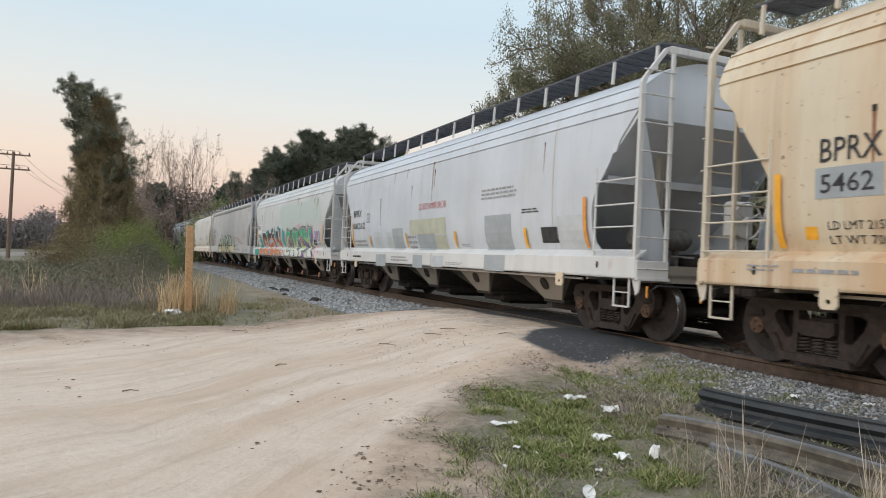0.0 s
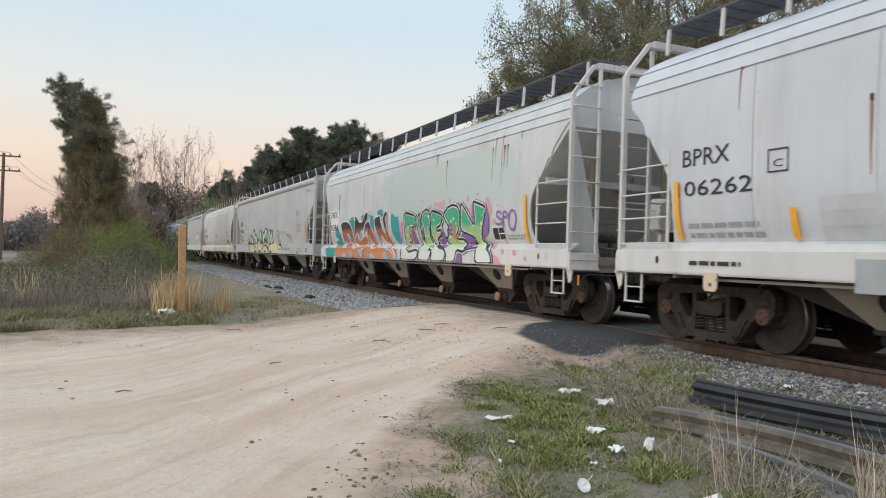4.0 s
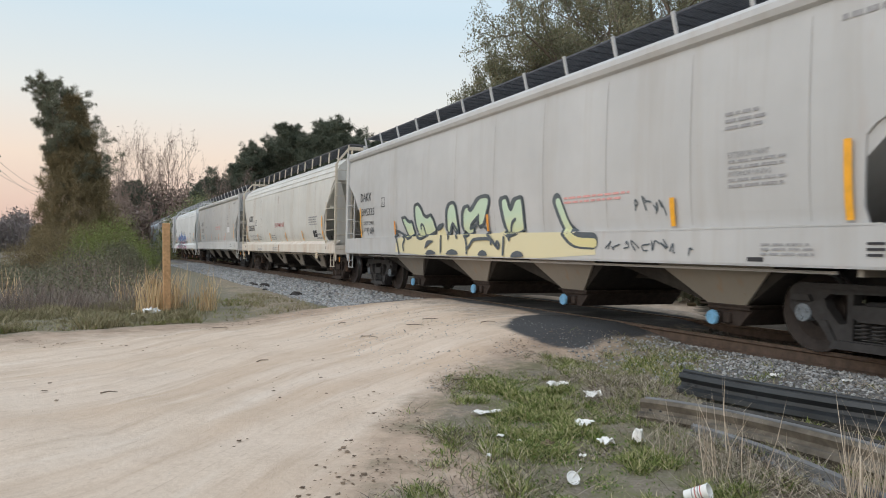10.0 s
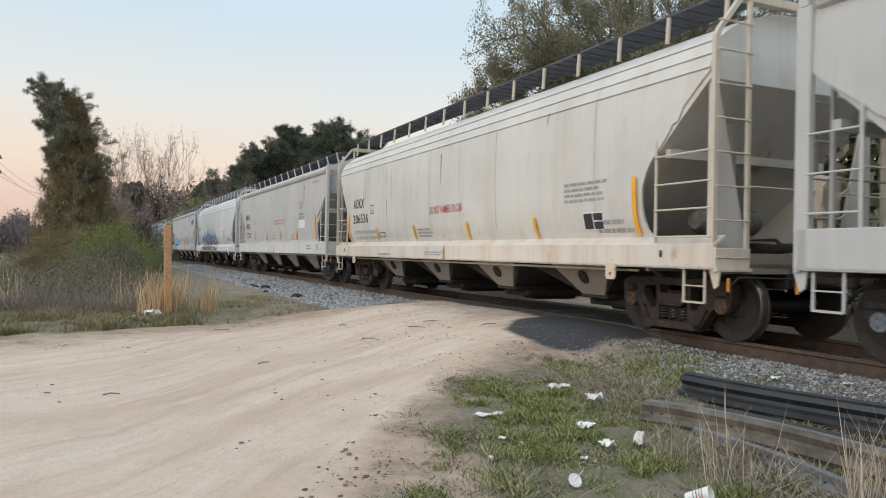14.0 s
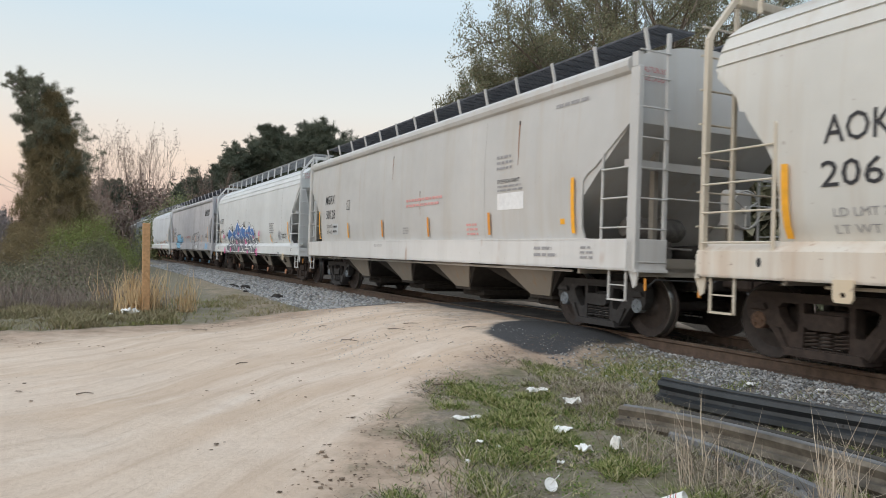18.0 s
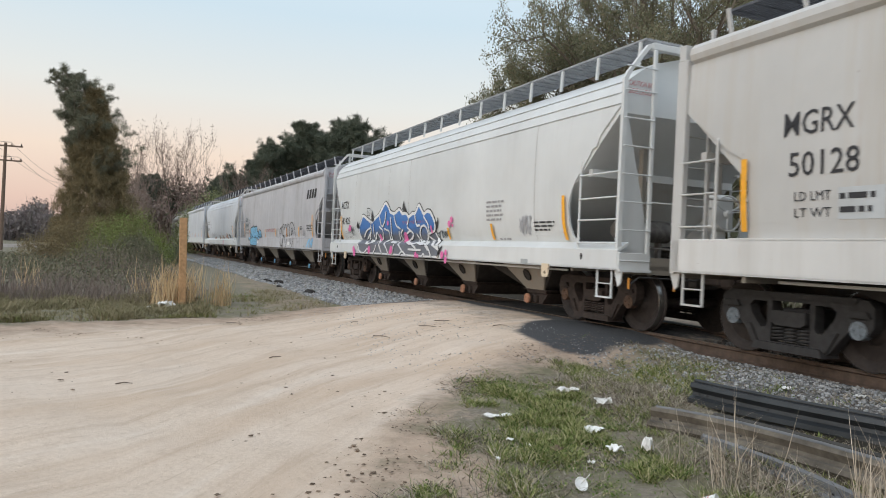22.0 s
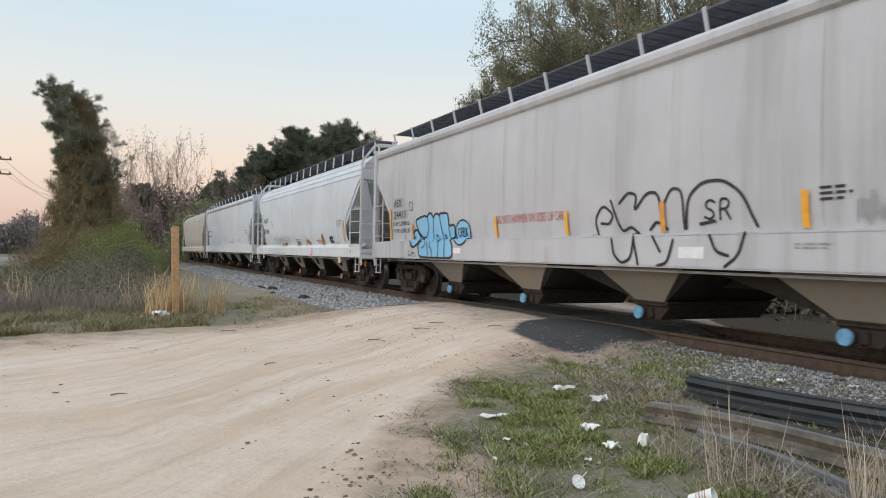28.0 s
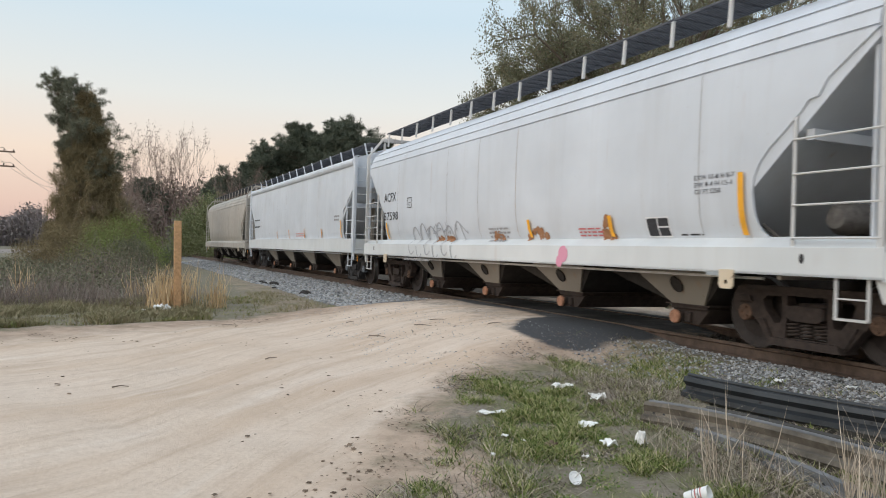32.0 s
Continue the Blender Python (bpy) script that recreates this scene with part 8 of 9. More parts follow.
def bare_trees():
    kinds = []
    for k in range(3):
        rng = random.Random(70 + k)
        g, tips = Geo(), []
        g.tube([(0, 0, -0.4), (0.1, 0, 2.2)], 0.17, 6, 0.13)
        for j in range(4):
            a = j * 1.3 + k
            grow(g, Vector((0.1, 0, 1.6 + 0.2 * j)), Vector((math.cos(a) * 0.32, math.sin(a) * 0.32, 1)).normalized(), 6.0, 0.06, 3, rng, tips, 0.13, 4, 0.10, 0.5, 4)
        kinds.append((g.mesh("trunk", M["bark_pale"], 60), leaf_mesh("buds", tips, 2, 0.05, 0.35, rng, M["barewood"], 7.0)))
    rng = random.Random(8)
    spots = [(22.0, 88, 0.98), (20.9, 90, 1.0), (23.8, 80, 0.72), (18.6, 96, 0.75), (17.0, 98, 0.86), (16.2, 100, 0.82), (25.2, 66, 0.78), (15.0, 102, 0.7), (19.6, 98, 0.62), (28.6, 95, 0.6)]
    for k, (az, dist, sc) in enumerate(spots):
        x, y, z = spot(az, dist)
        if abs(ground_at(x, y)[1]) < 4.5:
            # beyond the far end of the line
            x, y, z = spot(az, 205)
            sc *= 205 / dist
        tree = tagged(empty("bare_tree", Matrix.Translation((x, y, z)) @ Matrix.Rotation(rng.random() * 6, 4, "Z") @ Matrix.Diagonal((sc, sc, sc, 1))), "slender leafless tree with pale twigs", "tree", group="bare trees beyond the scrub")
        t, c = kinds[k % 3]
        part("trunk", t, tree)
        part("crown", c, tree, label="bare budding twigs")


def twig_mass(name, label, places, rng, material, n, h0, h1, leaf=None, lean=0.25, thick=0.012, category="undergrowth"):
    """A thicket of thin upright stems, past counting."""
    verts, faces = [], []
    for _ in range(n):
        x, y, sc = places(rng)
        z, v, s = ground_at(x, y)
        h = rng.uniform(h0, h1) * sc
        d = Vector((rng.gauss(0, lean), rng.gauss(0, lean), 1)) * h
        b = Vector((rng.gauss(0, 1), rng.gauss(0, 1), 0)).normalized() * thick * (0.6 + sc * 0.6)
        o = Vector((x, y, z - 0.03))
        m = o + d * 0.55 + Vector((rng.gauss(0, 0.05), rng.gauss(0, 0.05), 0)) * h
        t = o + d + Vector((rng.gauss(0, 0.12), rng.gauss(0, 0.12), 0)) * h
        k = len(verts)
        verts += [tuple(o - b), tuple(o + b), tuple(m + b * 0.8), tuple(m - b * 0.8), tuple(t)]
        faces += [(k, k + 1, k + 2, k + 3), (k + 3, k + 2, k + 4)]
    ob = new(name, raw_mesh(name, verts, faces, material))
    return tagged(ob, label, category, kind="stuff")


def leaf_mass(name, label, places, rng, material, n, size, category="undergrowth", long=1.5):
    o = np.array([places(rng) for _ in range(n)])
    return tagged(new(name, petals(name, o, size, material, rng.randrange(1 << 30), long)), label, category, kind="stuff")


def bush(az, dist, w, h, material, label, seed, n=90, size=0.04):
    rng = random.Random(seed)
    x, y, z = spot(az, dist)
    b = tagged(empty("bush", Matrix.Translation((x, y, z))), label, "bush")
    g, centres = Geo(), []
    for k in range(n):
        a = rng.random() * 6.283
        r = w * math.sqrt(rng.random())
        top = h * (1 - 0.75 * (r / w) ** 2) * rng.uniform(0.25, 1.0)
        c = Vector((math.cos(a) * r, math.sin(a) * r, top))
        if k % 2 == 0:
            g.tube([(c.x * 0.2, c.y * 0.2, -0.1), (c.x * 0.7, c.y * 0.7, top * 0.6), tuple(c)], 0.022, 4, 0.006)
        centres.append(c)
    part("branchwork", g.mesh("branchwork", M["bark"], 60), b)
    part("crown", leaf_mesh("crown", centres, 260, size, h * 0.24, rng, material), b)


broad_tree()
pine_wood()
leaning_pine()
bare_trees()
bush(24.9, 42, 2.4, 3.0, M["bush"], "spreading bush in fresh yellow-green leaf", 31, 120)
bush(24.3, 38, 1.2, 1.7, M["bramble"], "grey-green twiggy bush among dead weeds", 32, 60)
bush(19.1, 78, 3.0, 6.4, M["palebush"], "pale budding shrub beside the railway", 33, 120, 0.12)
bush(17.2, 74, 2.6, 4.6, M["palebush"], "pale budding shrub beside the railway", 36, 90, 0.12)
bush(21.8, 46, 0.7, 1.5, M["needles"], "dark evergreen sapling beside the railway", 34, 30)
bush(27.5, 44, 3.2, 2.6, M["ivy"], "dark evergreen shrub at the foot of the pine", 35, 110)


def scrub_top(x, y):
    """How high the rough growth stands: weeds by the road, shrubs farther off, open field beyond."""
    d, az = math.hypot(x, y), math.degrees(math.atan2(-x, y))
    rise = float(np.interp(az, (19, 21.3, 22.8, 24.4, 27, 28.4, 29.6, 40), (0.3, 0.6, 1.1, 2.1, 2.2, 1.2, 0.55, 0.5)))
    f = min(1.0, max(0.0, (d - 24) / 16))
    return (0.75 * (1 - f) + rise * f) * (0.8 + 0.5 * noise.noise(Vector((x * 0.55, y * 0.55, 0))))


def scrub_spot(rng):
    """Rough ground beyond the verge, thinning towards the track."""
    while True:
        u, s = rng.uniform(-30, 2.0), 19.3 + 34 * rng.random() ** 1.3
        if noise.noise(Vector((u * 0.5, s * 0.5, 7))) + 0.5 < rng.random() * 0.5:
            continue
        if u < 2.1 - 0.03 * (s - 18) + 0.5 * noise.noise(Vector((s * 0.8, 0, 2))) and s > 19.3 + 0.9 * noise.noise(Vector((u * 0.7, 0, 5))):
            x, y, _ = beside(s, u - CENTRE)
            return x, y, scrub_top(x, y) * rng.uniform(0.6, 1.15)


def thin_spot(rng):
    """Nearer the road: sparser, greyer dead weeds."""
    u = rng.uniform(-24, 1.6)
    s = 18.4 + abs(rng.gauss(0, 2.0)) + 0.8 * noise.noise(Vector((u * 0.6, 0, 1)))
    x, y, _ = beside(s, u - CENTRE)
    return x, y, (0.55 + 0.6 * noise.noise(Vector((x * 0.9, y * 0.9, 4)))) * rng.uniform(0.5, 1.2)


def scrub_leaf(rng):
    while True:
        x, y, sc = scrub_spot(rng)
        if math.hypot(x, y) > 21 + 4 * rng.random():
            z, v, s = ground_at(x, y)
            return x, y, z + sc * rng.random() ** 0.8


rng_veg = random.Random(77)
twig_mass("dead_stems", "thicket of dead grey-brown weed stems beside the road", scrub_spot, rng_veg, M["stems"], 26000, 0.6, 1.25, thick=0.0045)
twig_mass("dead_weeds", "thin grey dead weeds along the verge", thin_spot, rng_veg, M["stems"], 17000, 0.35, 1.1, lean=0.34, thick=0.004)
leaf_mass("brambles", "low dull green brambles among dead weeds", scrub_leaf, rng_veg, M["bramble"], 110000, 0.055)

q_veg = np.random.default_rng(12)
N_EDGE = 270000
edge_u = q_veg.uniform(-14, 4.6, N_EDGE)
edge_s = road_edges(edge_u - CENTRE)[1] + 6.5 * q_veg.random(N_EDGE) ** 1.15 + 0.5 * patches(edge_u, edge_u * 0, 0.9, 3)
edge_gap = edge_s - road_edges(edge_u - CENTRE)[1]
ok = (smooth(0.10, 0.50, patches(edge_u, edge_s, 1.6, 4) * 0.6 + patches(edge_u, edge_s, 5.0, 14) * 0.4) * smooth(-0.4, 0.9, edge_gap) + 0.10 > q_veg.random(N_EDGE)) & ((edge_u < 1.7) | (q_veg.random(N_EDGE) < 0.10))
edge_h = (0.02 + 0.15 * q_veg.random(ok.sum()) ** 2) * (0.5 + patches(edge_u[ok], edge_s[ok], 2.2, 15))
blades("verge_grass", "short tufted green and straw-coloured verge grass", edge_s[ok], edge_u[ok] - CENTRE, edge_h, M["verge"], 5, 0.6, 0.007)
fresh = (patches(edge_u, edge_s, 0.9, 16) + 0.4 * smooth(1.2, 0.4, np.hypot((edge_u - 1.2) / 1.6, (edge_s - 17.6) / 1.0)) > 0.62) & ok & (q_veg.random(N_EDGE) < 0.45)
blades("verge_tufts", "fresh green tufts in the verge", edge_s[fresh], edge_u[fresh] - CENTRE, q_veg.uniform(0.03, 0.12, fresh.sum()), M["grass"], 9, 0.5, 0.008)


def straw_spot(rng):
    q = rng.random()
    if q < 0.54:
        x, y = -6.55 + rng.gauss(0, 0.24), 16.75 + rng.gauss(0, 0.35)
    elif q < 0.74:
        x, y = -5.68 + rng.gauss(0, 0.14), 17.2 + rng.gauss(0, 0.2)
    else:
        cx_, cy_ = rng.choice([(-8.6, 19.6), (-8.1, 19.3), (-7.6, 20.3), (-11.4, 19.0), (-12.2, 18.6)])
        x, y = cx_ + rng.gauss(0, 0.16), cy_ + rng.gauss(0, 0.2)
    return x, y, rng.uniform(0.45, 1.05)


twig_mass("straw_clump", "tall dry straw-coloured grass round a wooden post", straw_spot, rng_veg, M["straw"], 560, 0.6, 1.35, lean=0.15, thick=0.008, category="dry grass")


# the grassy corner between the dirt road and the track
def blot(x, y, spots):
    """Soft overlapping ovals: place, half widths, weight."""
    out = np.zeros_like(x)
    for cx, cy, rx_, ry_, w in spots:
        out = np.maximum(out, w * smooth(1.5, 0.5, np.hypot((x - cx) / rx_, (y - cy) / ry_)))
    return out


N_CORNER = 720000
cu, cs = q_veg.uniform(-0.4, 6.9, N_CORNER), 9.8 - 11.8 * q_veg.random(N_CORNER) ** 1.25
cx, cy, _ = on_track(cs, cu - CENTRE)
depth = road_edges(cu - CENTRE)[0] - cs - 0.15 + 1.1 * (patches(cu, cs, 3.4, 6) - 0.5)
tuft = patches(cx, cy, 14.0, 31) * 0.5 + patches(cx, cy, 5.0, 32) * 0.5
lush = blot(cx, cy, ((0.528, 7.68, 0.55, 0.9, 1.0), (0.816, 6.72, 0.8, 0.9, 0.9), (1.06, 5.28, 0.75, 1.2, 0.85), (1.49, 6.14, 0.5, 0.8, 0.7), (2.3, 9.12, 0.9, 0.5, 0.7), (3.07, 8.26, 0.7, 0.5, 0.6), (-0.096, 5.18, 0.22, 0.8, 0.45), (1.25, 4.03, 0.7, 0.7, 0.8)))
bare = blot(cx, cy, ((0.154, 4.8, 0.16, 0.7, 1.0), (0.048, 4.03, 0.2, 0.5, 0.9), (1.2, 8.83, 0.9, 0.5, 0.7), (0.288, 6.05, 0.16, 0.5, 0.6)))
cover = smooth(-2.0, 1.5, cs) * smooth(-0.12, 0.65, depth) * (0.16 + 0.84 * smooth(6.5, 5.0, cu)) * (0.55 + 0.45 * lush) * (1 - 0.9 * bare) * (0.30 + 0.70 * smooth(0.30, 0.55, tuft))
ok = cover > q_veg.random(N_CORNER)
green = ok & (lush + q_veg.normal(0, 0.20, N_CORNER) + 0.7 * (tuft - 0.5) > 0.30)
dry = ok & ~green
tall = 0.5 + 1.1 * smooth(0.4, 0.8, tuft)
blades("corner_grass", "patchy short green grass beside the dirt road", cs[green], cu[green] - CENTRE, q_veg.uniform(0.02, 0.07, green.sum()) * tall[green], M["lawn"], 6, 0.75, 0.0046)
blades("dry_grass", "flattened dry brown grass among the green", cs[dry], cu[dry] - CENTRE, q_veg.uniform(0.02, 0.075, dry.sum()) * tall[dry], M["thatch"], 7, 1.25, 0.0042, "dry grass")
mat_ok = (smooth(-0.5, 0.5, depth) * (0.35 + 0.65 * smooth(6.6, 5.4, cu)) * (1 - 0.75 * bare) * (0.25 + 0.75 * patches(cx, cy, 7.0, 33)) > q_veg.random(N_CORNER)) & (np.arange(N_CORNER) % 4 == 0)
blades("dry_grass", "matted short thatch lying on the soil", cs[mat_ok], cu[mat_ok] - CENTRE, q_veg.uniform(0.012, 0.035, mat_ok.sum()), M["thatch"], 10, 2.2, 0.0042, "dry grass")
leafy = np.nonzero(green)[0][::9]
leaf_o = np.stack([cx[leafy], cy[leafy], height(cu[leafy] - CENTRE, cs[leafy]) + q_veg.uniform(0.005, 0.035, len(leafy))], -1)
tagged(new("clover", petals("clover", leaf_o, 0.016, M["clover"], 61, 1.3)), "low clover and weeds in the grass", "weeds", kind="stuff")


def dry_spot(rng):
    c = rng.choice([(1.75, 7.9), (2.0, 7.4), (1.85, 6.6), (2.1, 6.2), (1.75, 5.9), (1.9, 5.3), (2.1, 5.0), (1.85, 4.7), (2.3, 4.6), (1.6, 7.0), (2.2, 8.0), (0.5, 4.7)])
    return c[0] + rng.gauss(0, 0.20), c[1] + rng.gauss(0, 0.28), rng.uniform(0.5, 1.15)


twig_mass("dead_weeds", "tangle of dead brown weeds beside discarded channels", dry_spot, rng_veg, M["thatch"], 5200, 0.05, 0.21, lean=1.0, thick=0.0022, category="dead weeds")


def tall_straw(rng):
    c = rng.choice([(1.58, 5.1), (1.72, 4.75), (1.75, 4.7), (1.95, 4.6), (2.42, 4.3), (2.46, 4.25), (2.50, 4.2), (2.44, 4.35), (2.55, 4.3), (2.40, 4.2), (2.05, 5.2)])
    return c[0] + rng.gauss(0, 0.05), c[1] + rng.gauss(0, 0.05), rng.uniform(0.6, 1.1)


twig_mass("straw_stalks", "thin dry grass stalks in the foreground", tall_straw, rng_veg, M["stalk"], 130, 0.25, 0.66, lean=0.16, thick=0.0028, category="dry grass")


# ---- woods that close the distance ----
def clear_of_line(draw):
    """The same places, but none within a few metres of the track."""
    def place_off(rng):
        while True:
            p = draw(rng)
            z, v, s_ = ground_at(p[0], p[1])
            if abs(v) > 2.8 or s_ > 192:
                return p
    return place_off


@clear_of_line
def far_wood(rng):
    """Leafless woods, tall behind the line's bend and low on the open side."""
    q = rng.random()
    az = rng.uniform(-75, 62) if q < 0.42 else rng.uniform(8, 29) if q < 0.70 else rng.uniform(28.5, 38)
    dist = rng.uniform(118, 165) if az < 29 else rng.uniform(135, 200)
    x, y, z = spot(az, dist)
    tall = 1.0 if -40 < az < 20 else 0.95 - 0.03 * (az - 20) if az < 30 else 0.88
    return x, y, rng.uniform(0.55, 1.0) * tall * (0.88 + 0.22 * math.sin(az * 1.3) * math.sin(az * 0.41 + 1))


@clear_of_line
def brown_wood(rng):
    """Leafless wood in front of the pines, filling the gap beside the tall pine."""
    az = rng.uniform(12.5, 25.5)
    dist = rng.uniform(88, 116)
    x, y, z = spot(az, dist)
    return x, y, rng.uniform(0.5, 1.0) * (0.92 + 0.2 * math.sin(az * 2.1) * math.sin(az * 0.9)) * dist / 100


def brown_crown(rng):
    x, y, sc = brown_wood(rng)
    return x, y, LOW + 8.8 * sc * rng.random() ** 0.65


def end_wood(rng):
    """The same wood where it closes the view past the bend."""
    x, y, z = spot(rng.uniform(18.5, 27), rng.uniform(196, 235))
    return x, y, rng.uniform(1.3, 2.0)


def end_crown(rng):
    x, y, sc = end_wood(rng)
    return x, y, LOW + 1.0 + 9.0 * sc * rng.random() ** 0.75


twig_mass("bare_wood", "tall leafless wood where the line bends away", end_wood, rng_veg, M["barewood"], 1500, 6, 10, lean=0.09, thick=0.06, category="woods")
leaf_mass("wood_thicket", "fine brown twigs of the wood past the bend", end_crown, rng_veg, M["bareleaf"], 14000, 0.45, category="woods", long=2.6)
twig_mass("bare_wood", "pinkish-brown leafless wood before the pines", brown_wood, rng_veg, M["barewood"], 6500, 5, 9.2, lean=0.09, thick=0.03, category="woods")
leaf_mass("wood_thicket", "fine brown twigs of the leafless wood", brown_crown, rng_veg, M["bareleaf"], 62000, 0.24, category="woods", long=2.6)
twig_mass("far_woods", "hazy leafless woods along the horizon", far_wood, rng_veg, M["farwood"], 11000, 4, 10.5, lean=0.10, thick=0.06, category="woods")


def far_crown(rng):
    x, y, sc = far_wood(rng)
    z, v, s = ground_at(x, y)
    return x, y, z + 8.6 * sc * rng.random() ** 0.75


leaf_mass("far_thicket", "far thicket in haze-greyed brown and dull green", far_crown, rng_veg, M["farwood"], 90000, 0.30, category="woods", long=2.4)


def wood_edge(rng):
    """Leafy young wood behind the line, on the side away from the bend."""
    a, d = radians(-6 - 62 * rng.random()), 23 + 20 * rng.random() ** 1.5
    x, y = -math.sin(a) * d, math.cos(a) * d
    z, v, s_ = ground_at(x, y)
    return x, y, z + (6.3 + 0.15 * (d - 23) + 1.2 * math.sin(a * 23) * math.sin(a * 9)) * rng.random() ** 0.8 if v > 7 else -1.5


def near_hedge(rng):
    """Scrub and young trees behind the line, open where the road passes."""
    while True:
        s, v = rng.uniform(-40, 70), 6.5 + 19.5 * rng.random() ** 0.7
        n0, f0 = edges_at(v + CENTRE)
        if not n0 - 0.6 < s < f0 + 0.8:
            break
    x, y, _ = beside(s, v)
    z, _, _ = ground_at(x, y)
    top = min(0.25 + 0.40 * (v - 6.5), 2.4 + 0.22 * (v - 12)) * (1.0 + 0.35 * math.sin(s * 0.6) * math.sin(v * 0.8))
    return x, y, z + top * rng.random() ** 0.9


def hedge_foot(rng):
    x, y, z = near_hedge(rng)
    return x, y, rng.uniform(0.5, 1.0)


leaf_mass("wood_edge", "dark green undergrowth of the wood behind the railway", wood_edge, rng_veg, M["bramble"], 52000, 0.30)
leaf_mass("track_scrub", "green and brown scrub on the far side of the railway", near_hedge, rng_veg, M["bramble"], 60000, 0.13)
twig_mass("track_stems", "thin grey stems in the scrub behind the railway", hedge_foot, rng_veg, M["stems"], 6000, 0.6, 3.2, lean=0.16, thick=0.012)
# ---- ballast stones ----
def stones(name, label, n, place, r0, r1, material, seed, flat=0.8):
    rng = np.random.default_rng(seed)
    base = np.array([(1, 0, 0), (-1, 0, 0), (0, 1, 0), (0, -1, 0), (0, 0, 1), (0, 0, -1)], float)
    tri = np.array([(0, 2, 4), (2, 1, 4), (1, 3, 4), (3, 0, 4), (2, 0, 5), (1, 2, 5), (3, 1, 5), (0, 3, 5)])
    v, s = place(rng, n)
    x, y, _ = on_track(s, v)
    r = r0 + (r1 - r0) * rng.random(n) ** (1.0 if flat > 0.5 else 2.6)
    z = height(v, s) + r * flat * rng.uniform(-0.15, 0.65, n)
    q = rng.normal(size=(n, 3, 3))
    q, _ = np.linalg.qr(q)
    shape = base[None] * rng.uniform(0.6, 1.25, (n, 6, 1)) * r[:, None, None]
    pts = np.einsum("nij,nkj->nki", q, shape)
    pts[:, :, 2] *= flat
    pts = pts + np.stack([x, y, z], -1)[:, None]
    faces = (tri[None] + 6 * np.arange(n)[:, None, None]).reshape(-1, 3)
    tagged(new(name, raw_mesh(name, pts.reshape(-1, 3).tolist(), faces.tolist(), material)), label, "ballast", kind="stuff")


def off_road(v, s):
    n, f = road_edges(v)
    return (s < n - 0.1) | (s > f + 0.1)


def keep(rng, n, draw):
    vs, ss = draw(rng, n * 2)
    ok = off_road(vs, ss)
    return np.resize(vs[ok], n), np.resize(ss[ok], n)


stones("ballast", "loose pale grey ballast stones beside the rail", 15000, lambda r, n: keep(r, n, lambda r, n: (-(0.85 + 1.75 * r.random(n) ** 1.5), np.where(r.random(n) < 0.93, 6.9 - 11 * r.random(n) ** 0.75, r.uniform(6.0, 8.6, n)))), 0.009, 0.030, M["stone"], 1)
stones("ballast", "grey ballast bank along the far stretch of track", 15000, lambda r, n: keep(r, n, lambda r, n: (-(0.85 + 2.6 * r.random(n) ** 0.8), 16 + 45 * r.random(n) ** 1.5)), 0.03, 0.065, M["stone"], 2)
stones("ballast", "oily dark ballast between the rails", 7000, lambda r, n: keep(r, n, lambda r, n: (r.uniform(-0.68, 0.68, n), r.uniform(-6, 30, n))), 0.02, 0.05, M["stone_dark"], 3)
stones("ballast", "dusty brown ballast on the far side of the track", 8000, lambda r, n: keep(r, n, lambda r, n: (r.uniform(0.85, 3.4, n), r.uniform(-8, 34, n))), 0.025, 0.05, M["stone_dark"], 4)


def strewn(r, n):
    """Chips gather in bands along the wheel tracks and at the edges of the road."""
    u, q = r.uniform(-7, 6.5, 6 * n), r.random(6 * n)
    n0, f0 = road_edges(u - CENTRE)
    n0 = np.maximum(n0, 0)
    q = n0 + (f0 - n0) * np.where(r.random(6 * n) < 0.45, q, np.where(q < 0.5, 0.10 * r.random(6 * n), 1 - 0.20 * r.random(6 * n)))
    ok = patches(u, q, 2.4, 21) > 0.25 + 0.6 * r.random(6 * n)
    return np.resize(u[ok], n) - CENTRE, np.resize(q[ok], n)


stones("wood_chips", "bark chips and twigs strewn on the dirt road", 3000, strewn, 0.004, 0.030, M["twig"], 5, 0.22)
stones("wood_chips", "bark crumbs and dead leaves along the edge of the grass", 1700, lambda r, n: (lambda u: (u - CENTRE, road_edges(u - CENTRE)[0] + r.normal(-0.05, 0.35, n)))(r.uniform(0.2, 6.3, n)), 0.003, 0.020, M["twig"], 8, 0.25)
stones("pebbles", "small pale pebbles on the dirt road edge", 1800, lambda r, n: (-r.uniform(2.0, 5.2, n), r.uniform(6, 17, n)), 0.004, 0.014, M["stone"], 6)
# ---- small things ----
def wooden_post():
    x, y, z = -6.27, 16.37, LOW
    me = Geo().box(-0.08, 0.08, -0.08, 0.08, -0.1, 2.03, 0.012).mesh("wooden_post", M["postwood"])
    ob = tagged(new("wooden_post", me), "orange-brown square timber post standing in dry grass", "post")
    ob.matrix_world = Matrix.Translation((x, y, z)) @ Matrix.Rotation(radians(25), 4, "Z") @ Matrix.Rotation(radians(-1.5), 4, "Y")


